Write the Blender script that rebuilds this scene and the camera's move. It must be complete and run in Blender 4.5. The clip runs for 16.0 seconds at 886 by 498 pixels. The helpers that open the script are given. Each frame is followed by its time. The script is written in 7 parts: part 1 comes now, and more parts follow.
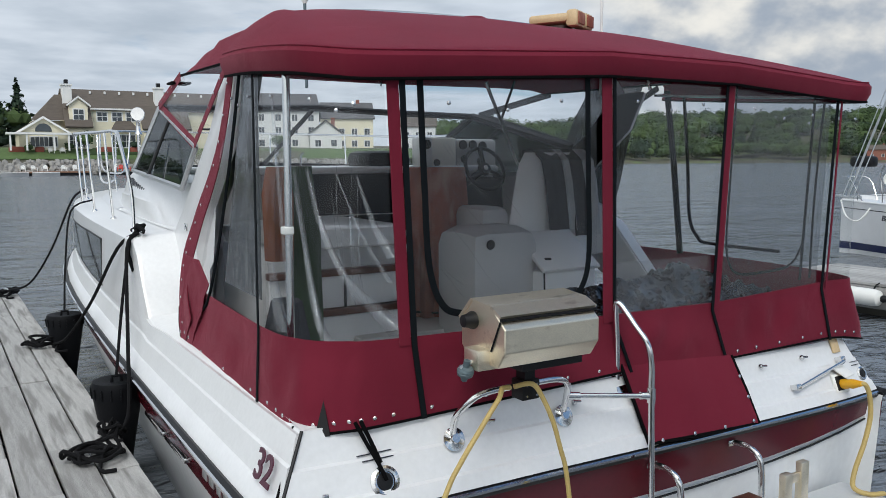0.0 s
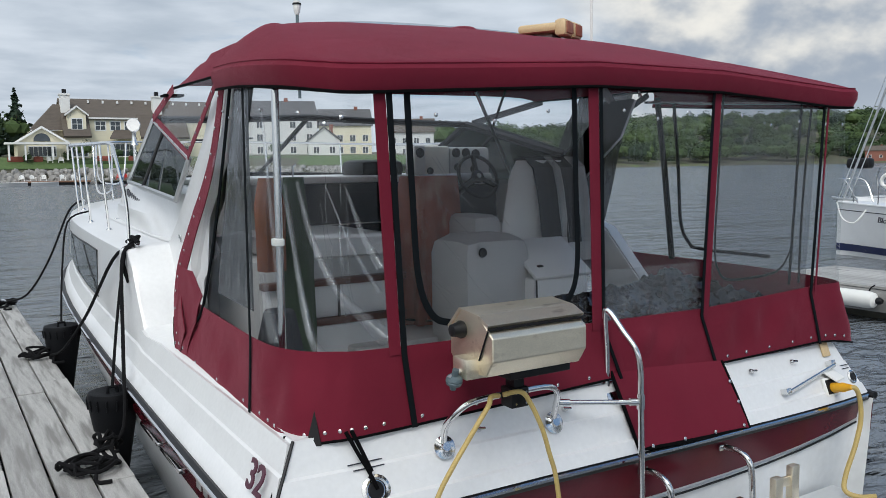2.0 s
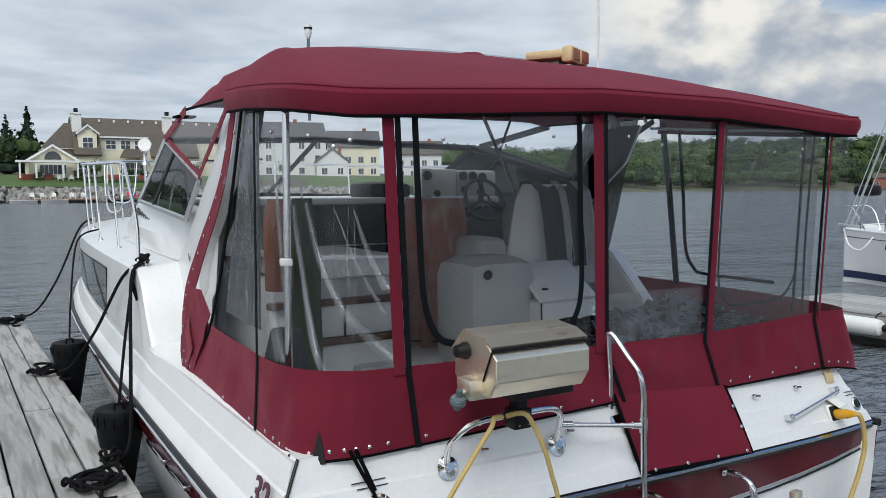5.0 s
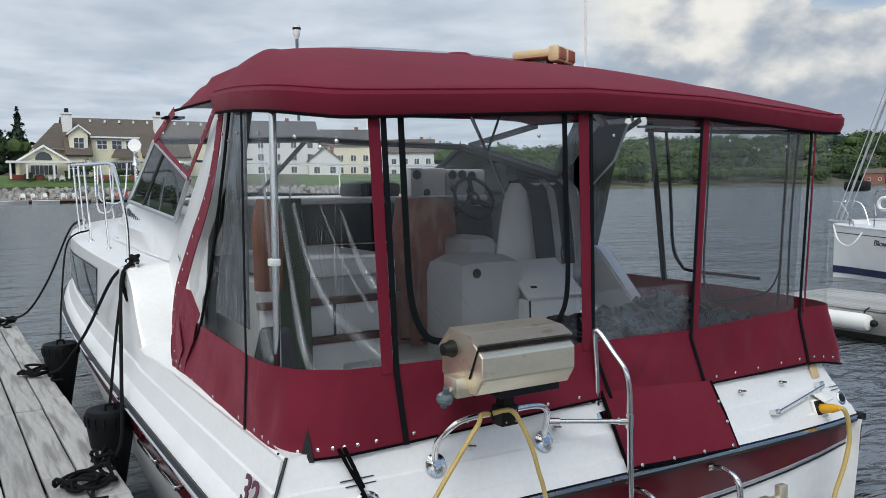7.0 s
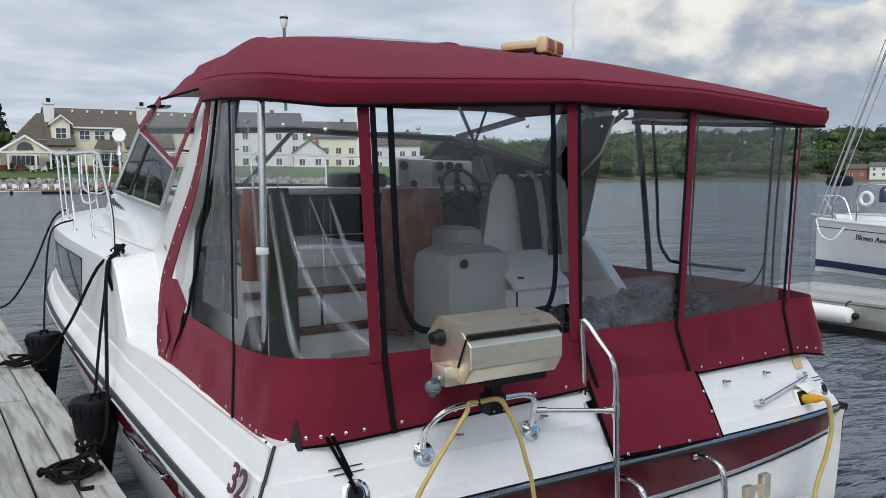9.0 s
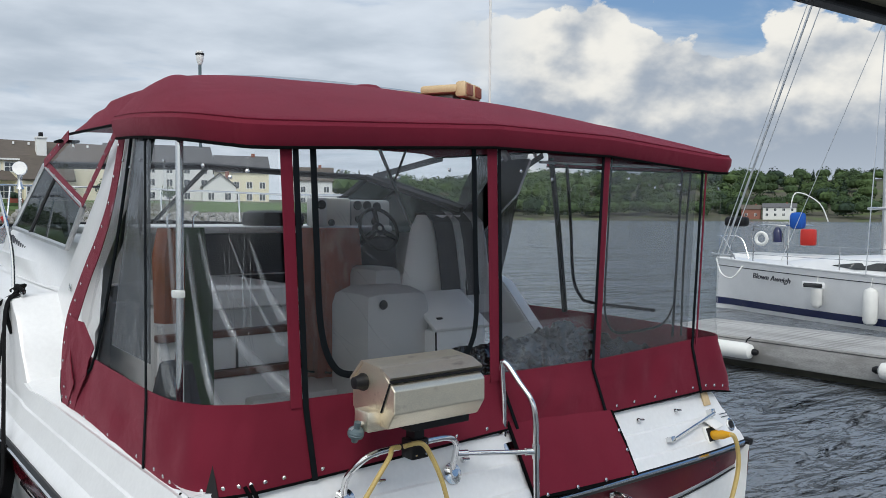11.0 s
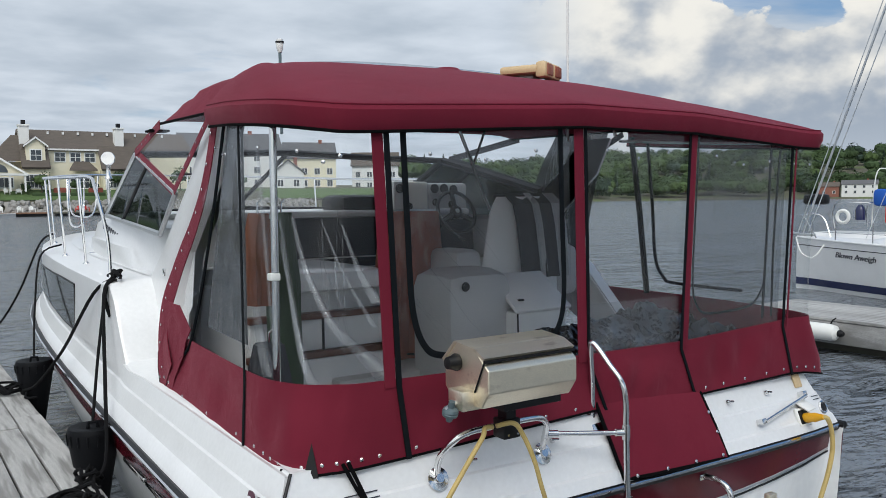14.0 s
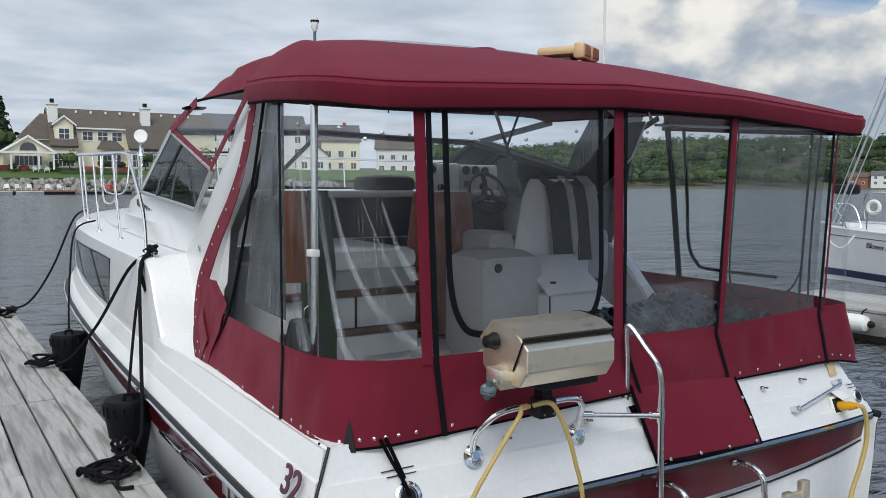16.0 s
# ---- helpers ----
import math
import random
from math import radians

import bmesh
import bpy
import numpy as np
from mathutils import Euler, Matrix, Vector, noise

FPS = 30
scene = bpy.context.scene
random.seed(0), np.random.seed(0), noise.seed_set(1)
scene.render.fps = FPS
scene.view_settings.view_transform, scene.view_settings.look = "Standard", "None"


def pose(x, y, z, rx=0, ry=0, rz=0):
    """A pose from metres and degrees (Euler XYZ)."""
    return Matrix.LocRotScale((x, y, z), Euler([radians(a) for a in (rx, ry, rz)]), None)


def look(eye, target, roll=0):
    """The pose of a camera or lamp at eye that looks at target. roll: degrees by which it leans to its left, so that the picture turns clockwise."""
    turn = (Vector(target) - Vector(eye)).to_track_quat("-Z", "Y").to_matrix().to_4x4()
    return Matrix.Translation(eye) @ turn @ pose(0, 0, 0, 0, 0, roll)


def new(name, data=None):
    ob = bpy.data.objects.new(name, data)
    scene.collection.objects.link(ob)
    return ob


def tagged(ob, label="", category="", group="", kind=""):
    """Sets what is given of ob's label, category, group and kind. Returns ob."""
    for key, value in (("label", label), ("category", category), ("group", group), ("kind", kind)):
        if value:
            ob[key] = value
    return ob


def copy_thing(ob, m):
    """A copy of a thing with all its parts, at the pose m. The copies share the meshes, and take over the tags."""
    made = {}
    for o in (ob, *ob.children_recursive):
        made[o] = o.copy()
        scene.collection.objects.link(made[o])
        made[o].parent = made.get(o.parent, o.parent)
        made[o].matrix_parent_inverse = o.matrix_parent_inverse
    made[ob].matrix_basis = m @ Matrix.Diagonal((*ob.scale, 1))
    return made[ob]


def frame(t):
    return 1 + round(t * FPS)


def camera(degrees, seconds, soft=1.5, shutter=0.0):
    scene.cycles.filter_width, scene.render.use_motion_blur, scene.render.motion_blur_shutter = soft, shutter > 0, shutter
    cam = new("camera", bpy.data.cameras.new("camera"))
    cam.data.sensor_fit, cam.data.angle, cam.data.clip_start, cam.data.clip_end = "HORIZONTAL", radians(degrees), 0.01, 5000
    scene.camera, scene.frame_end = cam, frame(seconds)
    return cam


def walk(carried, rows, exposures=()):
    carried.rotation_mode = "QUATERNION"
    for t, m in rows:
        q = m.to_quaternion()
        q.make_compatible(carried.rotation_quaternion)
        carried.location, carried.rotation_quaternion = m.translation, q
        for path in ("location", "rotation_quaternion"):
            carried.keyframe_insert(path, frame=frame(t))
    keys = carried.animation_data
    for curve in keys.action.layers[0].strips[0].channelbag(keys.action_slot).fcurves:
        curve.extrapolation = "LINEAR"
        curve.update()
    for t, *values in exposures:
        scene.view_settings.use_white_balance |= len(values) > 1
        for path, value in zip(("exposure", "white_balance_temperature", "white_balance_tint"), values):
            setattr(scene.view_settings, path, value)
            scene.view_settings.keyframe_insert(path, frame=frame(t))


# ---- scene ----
cam = camera(57.4, 16.0, soft=0.8)
PATH = [
    (0, (0.108, -0.069, 2.127), (1.14, 1.63, 1.91), -0.3),
    (0.5, (0.115, -0.068, 2.127), (1.152, 1.627, 1.902), -0.7),
    (1, (0.119, -0.074, 2.137), (1.164, 1.616, 1.911), -0.8),
    (1.5, (0.119, -0.098, 2.136), (1.163, 1.594, 1.918), -1.0),
    (2, (0.129, -0.122, 2.15), (1.163, 1.578, 1.946), -0.9),
    (2.5, (0.109, -0.11, 2.158), (1.136, 1.596, 1.973), -0.5),
    (3, (0.098, -0.127, 2.147), (1.117, 1.586, 1.979), -0.2),
    (3.5, (0.113, -0.145, 2.145), (1.127, 1.572, 1.987), -0.3),
    (4, (0.106, -0.143, 2.151), (1.125, 1.571, 1.999), -0.1),
    (6.5, (0.113, -0.207, 2.156), (1.145, 1.499, 2.006), -0.6),
    (7, (0.115, -0.207, 2.16), (1.152, 1.496, 2.006), -0.6),
    (7.5, (0.097, -0.204, 2.152), (1.145, 1.491, 1.993), -0.5),
    (8, (0.105, -0.206, 2.145), (1.161, 1.485, 1.978), -0.4),
    (10.3, (0.05, -0.197, 2.145), (1.196, 1.435, 1.998), 0.4),
    (10.5, (0.041, -0.19, 2.139), (1.213, 1.425, 2.011), 0.5),
    (11, (0.061, -0.183, 2.174), (1.307, 1.379, 2.092), 0.3),
    (11.5, (0.063, -0.161, 2.201), (1.387, 1.338, 2.19), -0.3),
    (12, (0.034, -0.144, 2.193), (1.339, 1.371, 2.191), -1.0),
    (12.5, (0.01, -0.147, 2.182), (1.225, 1.441, 2.133), -1.3),
    (13, (-0.001, -0.153, 2.165), (1.152, 1.479, 2.081), -1.3),
    (13.5, (-0.014, -0.138, 2.162), (1.113, 1.51, 2.053), -0.9),
    (14, (-0.029, -0.135, 2.167), (1.085, 1.522, 2.044), -0.6),
    (14.5, (-0.045, -0.111, 2.165), (1.059, 1.551, 2.032), -0.3),
    (15, (-0.055, -0.104, 2.168), (1.037, 1.566, 2.025), 0.0),
    (15.5, (-0.077, -0.108, 2.157), (0.998, 1.571, 2.006), 0.2),
    (16, (-0.094, -0.1, 2.143), (0.973, 1.584, 1.982), 0.3),
]
walk(cam, [(t, look(eye, target, roll)) for t, eye, target, roll in PATH], [(0, 0.0, 6250, 9), (16, 0.0, 6250, 9)])

# ---- world and light ----
world = bpy.data.worlds.new("world")
scene.world = world
world.use_nodes = True
wn, wl = world.node_tree.nodes, world.node_tree.links
wn.clear()


def wmath(op, a, b=None, clamp=False):
    n = wn.new("ShaderNodeMath")
    n.operation, n.use_clamp = op, clamp
    for i, v in enumerate((a, b)):
        if v is None:
            continue
        if isinstance(v, (int, float)):
            n.inputs[i].default_value = v
        else:
            wl.new(v, n.inputs[i])
    return n.outputs[0]


def wmix(fac, a, b):
    n = wn.new("ShaderNodeMix")
    n.data_type = "RGBA"
    for sock, v in ((n.inputs[0], fac), (n.inputs[6], a), (n.inputs[7], b)):
        if isinstance(v, tuple):
            sock.default_value = v
        elif isinstance(v, (int, float)):
            sock.default_value = v
        else:
            wl.new(v, sock)
    return n.outputs[2]


def wramp(v, lo, hi):
    n = wn.new("ShaderNodeMapRange")
    n.interpolation_type = "SMOOTHSTEP"
    wl.new(v, n.inputs[0])
    n.inputs[1].default_value, n.inputs[2].default_value = lo, hi
    return n.outputs[0]


SUN_ELEV, SUN_AZ = radians(48), radians(216)
sky = wn.new("ShaderNodeTexSky")
sky.sky_type = "NISHITA"
sky.sun_disc = False
sky.sun_elevation, sky.sun_rotation = SUN_ELEV, SUN_AZ
sky.air_density, sky.dust_density = 1.2, 0.6
co = wn.new("ShaderNodeTexCoord")
sep = wn.new("ShaderNodeSeparateXYZ")
wl.new(co.outputs["Generated"], sep.inputs[0])
dx, dy, dz = sep.outputs
zc = wmath("MAXIMUM", dz, 0.0)
# flat layer cloud, laid out on a plane high above
den = wmath("ADD", zc, 0.09)
comb = wn.new("ShaderNodeCombineXYZ")
wl.new(wmath("DIVIDE", dx, den), comb.inputs[0])
wl.new(wmath("DIVIDE", dy, den), comb.inputs[1])
nz1 = wn.new("ShaderNodeTexNoise")
nz1.inputs["Scale"].default_value, nz1.inputs["Detail"].default_value, nz1.inputs["Roughness"].default_value = 0.75, 7, 0.55
nz1.inputs["Distortion"].default_value = 0.4
wl.new(comb.outputs[0], nz1.inputs["Vector"])
nz1b = wn.new("ShaderNodeTexNoise")
nz1b.inputs["Scale"].default_value, nz1b.inputs["Detail"].default_value = 1.9, 6
wl.new(comb.outputs[0], nz1b.inputs["Vector"])
az = wmath("ARCTAN2", dx, dy)
thin = wramp(az, 0.62, 0.95)
layer = wramp(wmath("SUBTRACT", wmath("ADD", nz1.outputs[0], 0.17), wmath("MULTIPLY", thin, 0.20)), 0.44, 0.60)
grey = wramp(nz1b.outputs[0], 0.22, 0.76)
layer_col = wmix(grey, (4.6, 5.2, 5.9, 1), (7.1, 7.6, 8.2, 1))
sund = wn.new("ShaderNodeVectorMath")
sund.operation = "DOT_PRODUCT"
wl.new(co.outputs["Generated"], sund.inputs[0])
sund.inputs[1].default_value = (math.sin(SUN_AZ) * math.cos(SUN_ELEV), math.cos(SUN_AZ) * math.cos(SUN_ELEV), math.sin(SUN_ELEV))
veil = wramp(sund.outputs["Value"], 0.25, 1.0)
layer_col = wmix(veil, layer_col, (13.0, 13.0, 12.6, 1))
# cumulus bank low over the far shore
sc = wn.new("ShaderNodeMapping")
sc.inputs["Scale"].default_value = (1.0, 1.0, 1.5)
wl.new(co.outputs["Generated"], sc.inputs[0])
nz2 = wn.new("ShaderNodeTexNoise")
nz2.inputs["Scale"].default_value, nz2.inputs["Detail"].default_value, nz2.inputs["Roughness"].default_value = 5.5, 9, 0.52
wl.new(sc.outputs[0], nz2.inputs["Vector"])
nz3 = wn.new("ShaderNodeTexNoise")
nz3.inputs["Scale"].default_value, nz3.inputs["Detail"].default_value = 16, 8
wl.new(sc.outputs[0], nz3.inputs["Vector"])
top = wmath("ADD", 0.21, wmath("MULTIPLY", wmath("SUBTRACT", nz2.outputs[0], 0.5), 0.62))
bank = wmath("MULTIPLY", wramp(az, 0.66, 0.80), wmath("SUBTRACT", 1.0, wramp(az, 2.3, 2.7)))
puff = wmath("MULTIPLY", wramp(wmath("SUBTRACT", wmath("ADD", top, wmath("MULTIPLY", wmath("SUBTRACT", nz3.outputs[0], 0.5), 0.07)), dz), -0.003, 0.010), bank)
shift = wn.new("ShaderNodeVectorMath")
shift.operation = "ADD"
shift.inputs[1].default_value = (-0.012, 0.012, 0.030)
wl.new(sc.outputs[0], shift.inputs[0])
heap = []
for vec in (sc.outputs[0], shift.outputs[0]):
    nzh = wn.new("ShaderNodeTexNoise")
    nzh.inputs["Scale"].default_value, nzh.inputs["Detail"].default_value, nzh.inputs["Roughness"].default_value = 5, 6, 0.5
    wl.new(vec, nzh.inputs["Vector"])
    heap.append(nzh.outputs[0])
relief = wmath("SUBTRACT", heap[0], heap[1])
lit = wramp(wmath("ADD", wmath("MULTIPLY", relief, 3.6), wmath("ADD", wmath("MULTIPLY", wmath("SUBTRACT", nz2.outputs[0], 0.5), 1.3), wmath("MULTIPLY", dz, 1.6))), -0.12, 0.66)
puff_col = wmix(lit, (3.7, 4.2, 4.9, 1), (9.2, 8.8, 8.0, 1))
blue = wmix(0.5, sky.outputs[0], (1.3, 2.7, 5.2, 1))
c1 = wmix(layer, blue, layer_col)
c2 = wmix(puff, c1, puff_col)
haze = wmath("SUBTRACT", 1.0, wramp(dz, 0.0, 0.10))
c3 = wmix(wmath("MULTIPLY", haze, 0.45), c2, (7.0, 7.5, 8.0, 1))
bg = wn.new("ShaderNodeBackground")
bg.inputs[1].default_value = 0.098
wl.new(c3, bg.inputs[0])
wo = wn.new("ShaderNodeOutputWorld")
wl.new(bg.outputs[0], wo.inputs[0])

sun_data = bpy.data.lights.new("sun", "SUN")
sun_data.energy, sun_data.angle, sun_data.color = 1.35, radians(22), (1.0, 0.985, 0.955)
sun_ob = new("sun", sun_data)
sun_ob.matrix_world = look((0, 0, 30), (0 - math.sin(SUN_AZ) * 10, 0 - math.cos(SUN_AZ) * 10, 30 - 10 * math.tan(SUN_ELEV)))
scene.view_settings.exposure = 0.0


# ---- materials ----
def mat(name, colour, rough=0.5, metal=0.0, vary=0.12, scale=8.0, fine=120.0, bump=0.1, bump_scale=None, stretch=(1, 1, 1), spec=0.5, coat=0.0, per_object=0.0, island=0.0, second=None, second_scale=2.5, second_at=(0.5, 0.7), wrinkle=0.0, sheen=0.0):
    m = bpy.data.materials.new(name)
    m.use_nodes = True
    nt = m.node_tree
    n, l = nt.nodes, nt.links
    b = n["Principled BSDF"]
    b.inputs["Roughness"].default_value = rough
    b.inputs["Metallic"].default_value = metal
    b.inputs["Specular IOR Level"].default_value = spec
    b.inputs["Coat Weight"].default_value = coat
    b.inputs["Coat Roughness"].default_value = 0.08
    if sheen:
        b.inputs["Sheen Weight"].default_value, b.inputs["Sheen Roughness"].default_value = sheen, 0.35
        b.inputs["Sheen Tint"].default_value = (1.0, 0.38, 0.46, 1)
    tc = n.new("ShaderNodeTexCoord")
    mp = n.new("ShaderNodeMapping")
    mp.inputs["Scale"].default_value = stretch
    l.new(tc.outputs["Object"], mp.inputs[0])
    n1 = n.new("ShaderNodeTexNoise")
    n1.inputs["Scale"].default_value, n1.inputs["Detail"].default_value = scale, 6
    n2 = n.new("ShaderNodeTexNoise")
    n2.inputs["Scale"].default_value, n2.inputs["Detail"].default_value = fine, 3
    for q in (n1, n2):
        l.new(mp.outputs[0], q.inputs["Vector"])
    mixn = n.new("ShaderNodeMath")
    mixn.operation = "ADD"
    l.new(n1.outputs[0], mixn.inputs[0])
    l.new(n2.outputs[0], mixn.inputs[1])
    last = mixn.outputs[0]
    if per_object or island:
        src = n.new("ShaderNodeObjectInfo").outputs["Random"] if per_object else n.new("ShaderNodeNewGeometry").outputs["Random Per Island"]
        mul = n.new("ShaderNodeMath")
        mul.operation = "MULTIPLY_ADD"
        l.new(src, mul.inputs[0])
        mul.inputs[1].default_value = per_object or island
        l.new(last, mul.inputs[2])
        last = mul.outputs[0]
    rg = n.new("ShaderNodeMapRange")
    rg.clamp = False
    l.new(last, rg.inputs[0])
    extra = (per_object or island)
    rg.inputs[1].default_value, rg.inputs[2].default_value = 0.6, 1.4 + extra
    rg.inputs[3].default_value, rg.inputs[4].default_value = 1 - vary, 1 + vary
    col = n.new("ShaderNodeMix")
    col.data_type, col.blend_type = "RGBA", "MULTIPLY"
    col.inputs[0].default_value = 1.0
    col.inputs[6].default_value = (*colour, 1)
    l.new(rg.outputs[0], col.inputs[7])
    out = col.outputs[2]
    if second:
        n3 = n.new("ShaderNodeTexNoise")
        n3.inputs["Scale"].default_value, n3.inputs["Detail"].default_value = second_scale, 5
        l.new(mp.outputs[0], n3.inputs["Vector"])
        r3 = n.new("ShaderNodeMapRange")
        l.new(n3.outputs[0], r3.inputs[0])
        r3.inputs[1].default_value, r3.inputs[2].default_value = second_at
        mm = n.new("ShaderNodeMix")
        mm.data_type = "RGBA"
        l.new(r3.outputs[0], mm.inputs[0])
        l.new(out, mm.inputs[6])
        mm.inputs[7].default_value = (*second, 1)
        out = mm.outputs[2]
    l.new(out, b.inputs["Base Color"])
    if bump:
        bp = n.new("ShaderNodeBump")
        bp.inputs["Strength"].default_value = bump
        bp.inputs["Distance"].default_value = 0.01
        l.new(n2.outputs[0] if bump_scale is None else n1.outputs[0], bp.inputs["Height"])
        last_n = bp.outputs[0]
        if wrinkle:
            wv = n.new("ShaderNodeTexNoise")
            wv.inputs["Scale"].default_value, wv.inputs["Detail"].default_value, wv.inputs["Distortion"].default_value = 3.2, 3, 1.2
            l.new(mp.outputs[0], wv.inputs["Vector"])
            bw = n.new("ShaderNodeBump")
            bw.inputs["Strength"].default_value, bw.inputs["Distance"].default_value = wrinkle, 0.06
            l.new(wv.outputs[0], bw.inputs["Height"])
            l.new(last_n, bw.inputs["Normal"])
            last_n = bw.outputs[0]
        l.new(last_n, b.inputs["Normal"])
    return m


def vinyl(name, tint, milk, streak, rough=0.06, wave=0.25, direction=(1, 1, 0.25), scale=6.0, gloss=0.4):
    """Clear sheet: see-through, glossy at glancing angles, with creases and a little milkiness."""
    m = bpy.data.materials.new(name)
    m.use_nodes = True
    n, l = m.node_tree.nodes, m.node_tree.links
    n.remove(n["Principled BSDF"])
    tr = n.new("ShaderNodeBsdfTransparent")
    tr.inputs[0].default_value = (*tint, 1)
    gl = n.new("ShaderNodeBsdfGlossy")
    gl.inputs["Roughness"].default_value = rough
    gl.inputs["Color"].default_value = (0.9, 0.92, 0.95, 1)
    df = n.new("ShaderNodeBsdfDiffuse")
    df.inputs[0].default_value = (0.75, 0.77, 0.8, 1)
    tc = n.new("ShaderNodeTexCoord")
    mp = n.new("ShaderNodeMapping")
    mp.inputs["Scale"].default_value = direction
    mp.inputs["Rotation"].default_value = (0, radians(14), 0)
    l.new(tc.outputs["Object"], mp.inputs[0])
    nz = n.new("ShaderNodeTexNoise")
    nz.inputs["Scale"].default_value, nz.inputs["Detail"].default_value, nz.inputs["Distortion"].default_value = scale, 4, 0.8
    l.new(mp.outputs[0], nz.inputs["Vector"])
    bp = n.new("ShaderNodeBump")
    bp.inputs["Strength"].default_value, bp.inputs["Distance"].default_value = wave, 0.06
    l.new(nz.outputs[0], bp.inputs["Height"])
    l.new(bp.outputs[0], gl.inputs["Normal"])
    lw = n.new("ShaderNodeLayerWeight")
    lw.inputs["Blend"].default_value = 0.5
    l.new(bp.outputs[0], lw.inputs["Normal"])
    pw = n.new("ShaderNodeMath")
    pw.operation = "POWER"
    pw.inputs[1].default_value = 4.0
    l.new(lw.outputs["Facing"], pw.inputs[0])
    fr = n.new("ShaderNodeMath")
    fr.operation = "MULTIPLY_ADD"
    fr.inputs[1].default_value, fr.inputs[2].default_value = 0.9, 0.10
    l.new(pw.outputs[0], fr.inputs[0])
    rd = n.new("ShaderNodeTexNoise")
    rd.noise_type = "RIDGED_MULTIFRACTAL"
    rd.inputs["Scale"].default_value, rd.inputs["Detail"].default_value = scale * 0.8, 3
    l.new(mp.outputs[0], rd.inputs["Vector"])
    rr = n.new("ShaderNodeMapRange")
    rr.inputs[1].default_value, rr.inputs[2].default_value = 0.86, 1.25
    rr.inputs[3].default_value, rr.inputs[4].default_value = milk, streak
    l.new(rd.outputs[0], rr.inputs[0])
    m1 = n.new("ShaderNodeMixShader")
    l.new(rr.outputs[0], m1.inputs[0])
    l.new(tr.outputs[0], m1.inputs[1])
    l.new(df.outputs[0], m1.inputs[2])
    gk = n.new("ShaderNodeMath")
    gk.operation = "MULTIPLY"
    gk.inputs[1].default_value = gloss
    l.new(fr.outputs[0], gk.inputs[0])
    m2 = n.new("ShaderNodeMixShader")
    l.new(gk.outputs[0], m2.inputs[0])
    l.new(m1.outputs[0], m2.inputs[1])
    l.new(gl.outputs[0], m2.inputs[2])
    l.new(m2.outputs[0], n["Material Output"].inputs[0])
    return m


def water_material():
    m = bpy.data.materials.new("lake_water")
    m.use_nodes = True
    n, l = m.node_tree.nodes, m.node_tree.links
    b = n["Principled BSDF"]
    # base colour lifted to stand in for sky reflected off far ripples
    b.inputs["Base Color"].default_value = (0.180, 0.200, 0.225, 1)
    b.inputs["IOR"].default_value = 1.42
    b.inputs["Roughness"].default_value = 0.15
    tc = n.new("ShaderNodeTexCoord")
    last = None
    for sc_, st, rot, stretch in ((0.10, 1.0, 30, (1, 2.4, 1)), (0.40, 0.9, 35, (1, 2.6, 1)), (1.3, 0.9, 40, (1, 2.6, 1)), (3.8, 0.7, 25, (1, 2.2, 1))):
        mp = n.new("ShaderNodeMapping")
        mp.inputs["Scale"].default_value = stretch
        mp.inputs["Rotation"].default_value = (0, 0, radians(rot))
        l.new(tc.outputs["Object"], mp.inputs[0])
        nz = n.new("ShaderNodeTexNoise")
        nz.inputs["Scale"].default_value, nz.inputs["Detail"].default_value, nz.inputs["Distortion"].default_value = sc_, 4, 0.6
        l.new(mp.outputs[0], nz.inputs["Vector"])
        bp = n.new("ShaderNodeBump")
        bp.inputs["Strength"].default_value = st
        bp.inputs["Distance"].default_value = 0.38 / sc_ ** 0.8
        l.new(nz.outputs[0], bp.inputs["Height"])
        if last is not None:
            l.new(last, bp.inputs["Normal"])
        last = bp.outputs[0]
    l.new(last, b.inputs["Normal"])
    return m


M = {}
M["gel"] = mat("white_gelcoat", (0.76, 0.765, 0.77), 0.28, vary=0.05, scale=3, fine=40, bump=0.015, coat=0.3)
M["hull"] = mat("white_hull", (0.80, 0.81, 0.81), 0.25, vary=0.07, scale=1.5, fine=18, bump=0.01, coat=0.4, second=(0.62, 0.60, 0.53), second_scale=1.2, second_at=(0.6, 0.9))
M["maroon_gel"] = mat("maroon_gelcoat", (0.085, 0.006, 0.013), 0.22, vary=0.1, scale=4, fine=60, bump=0.01, spec=0.35)
M["canvas"] = mat("maroon_canvas", (0.145, 0.0085, 0.024), 0.82, vary=0.16, scale=3.0, fine=420, bump=0.25, spec=0.25, wrinkle=0.16, second=(0.165, 0.013, 0.030), second_scale=1.3, sheen=0.22)
M["webbing"] = mat("black_webbing", (0.004, 0.004, 0.0045), 0.8, spec=0.05, vary=0.2, scale=20, fine=500, bump=0.2)
M["zipper"] = mat("dark_grey_zip", (0.008, 0.010, 0.012), 0.7, spec=0.05, vary=0.2, scale=30, fine=400, bump=0.2)
M["clear"] = vinyl("clear_vinyl", (0.985, 0.99, 0.99), 0.003, 0.06, wave=0.10, gloss=0.30)
M["wavy"] = vinyl("wavy_clear_vinyl", (0.985, 0.99, 0.99), 0.012, 0.20, wave=0.12, direction=(3.0, 3.0, 0.5), scale=4.0, gloss=0.6)
M["crinkle"] = vinyl("crinkled_vinyl", (0.94, 0.95, 0.95), 0.003, 0.26, wave=0.10, direction=(3.0, 3.0, 0.30), scale=6.0, gloss=0.3)
# strong white streaks paint the sky caught by the crinkles
M["rumpled"] = vinyl("rumpled_clear_plastic", (0.93, 0.94, 0.95), 0.06, 0.65, wave=0.35, direction=(1.6, 1.6, 5.0), scale=5.0, gloss=0.7)
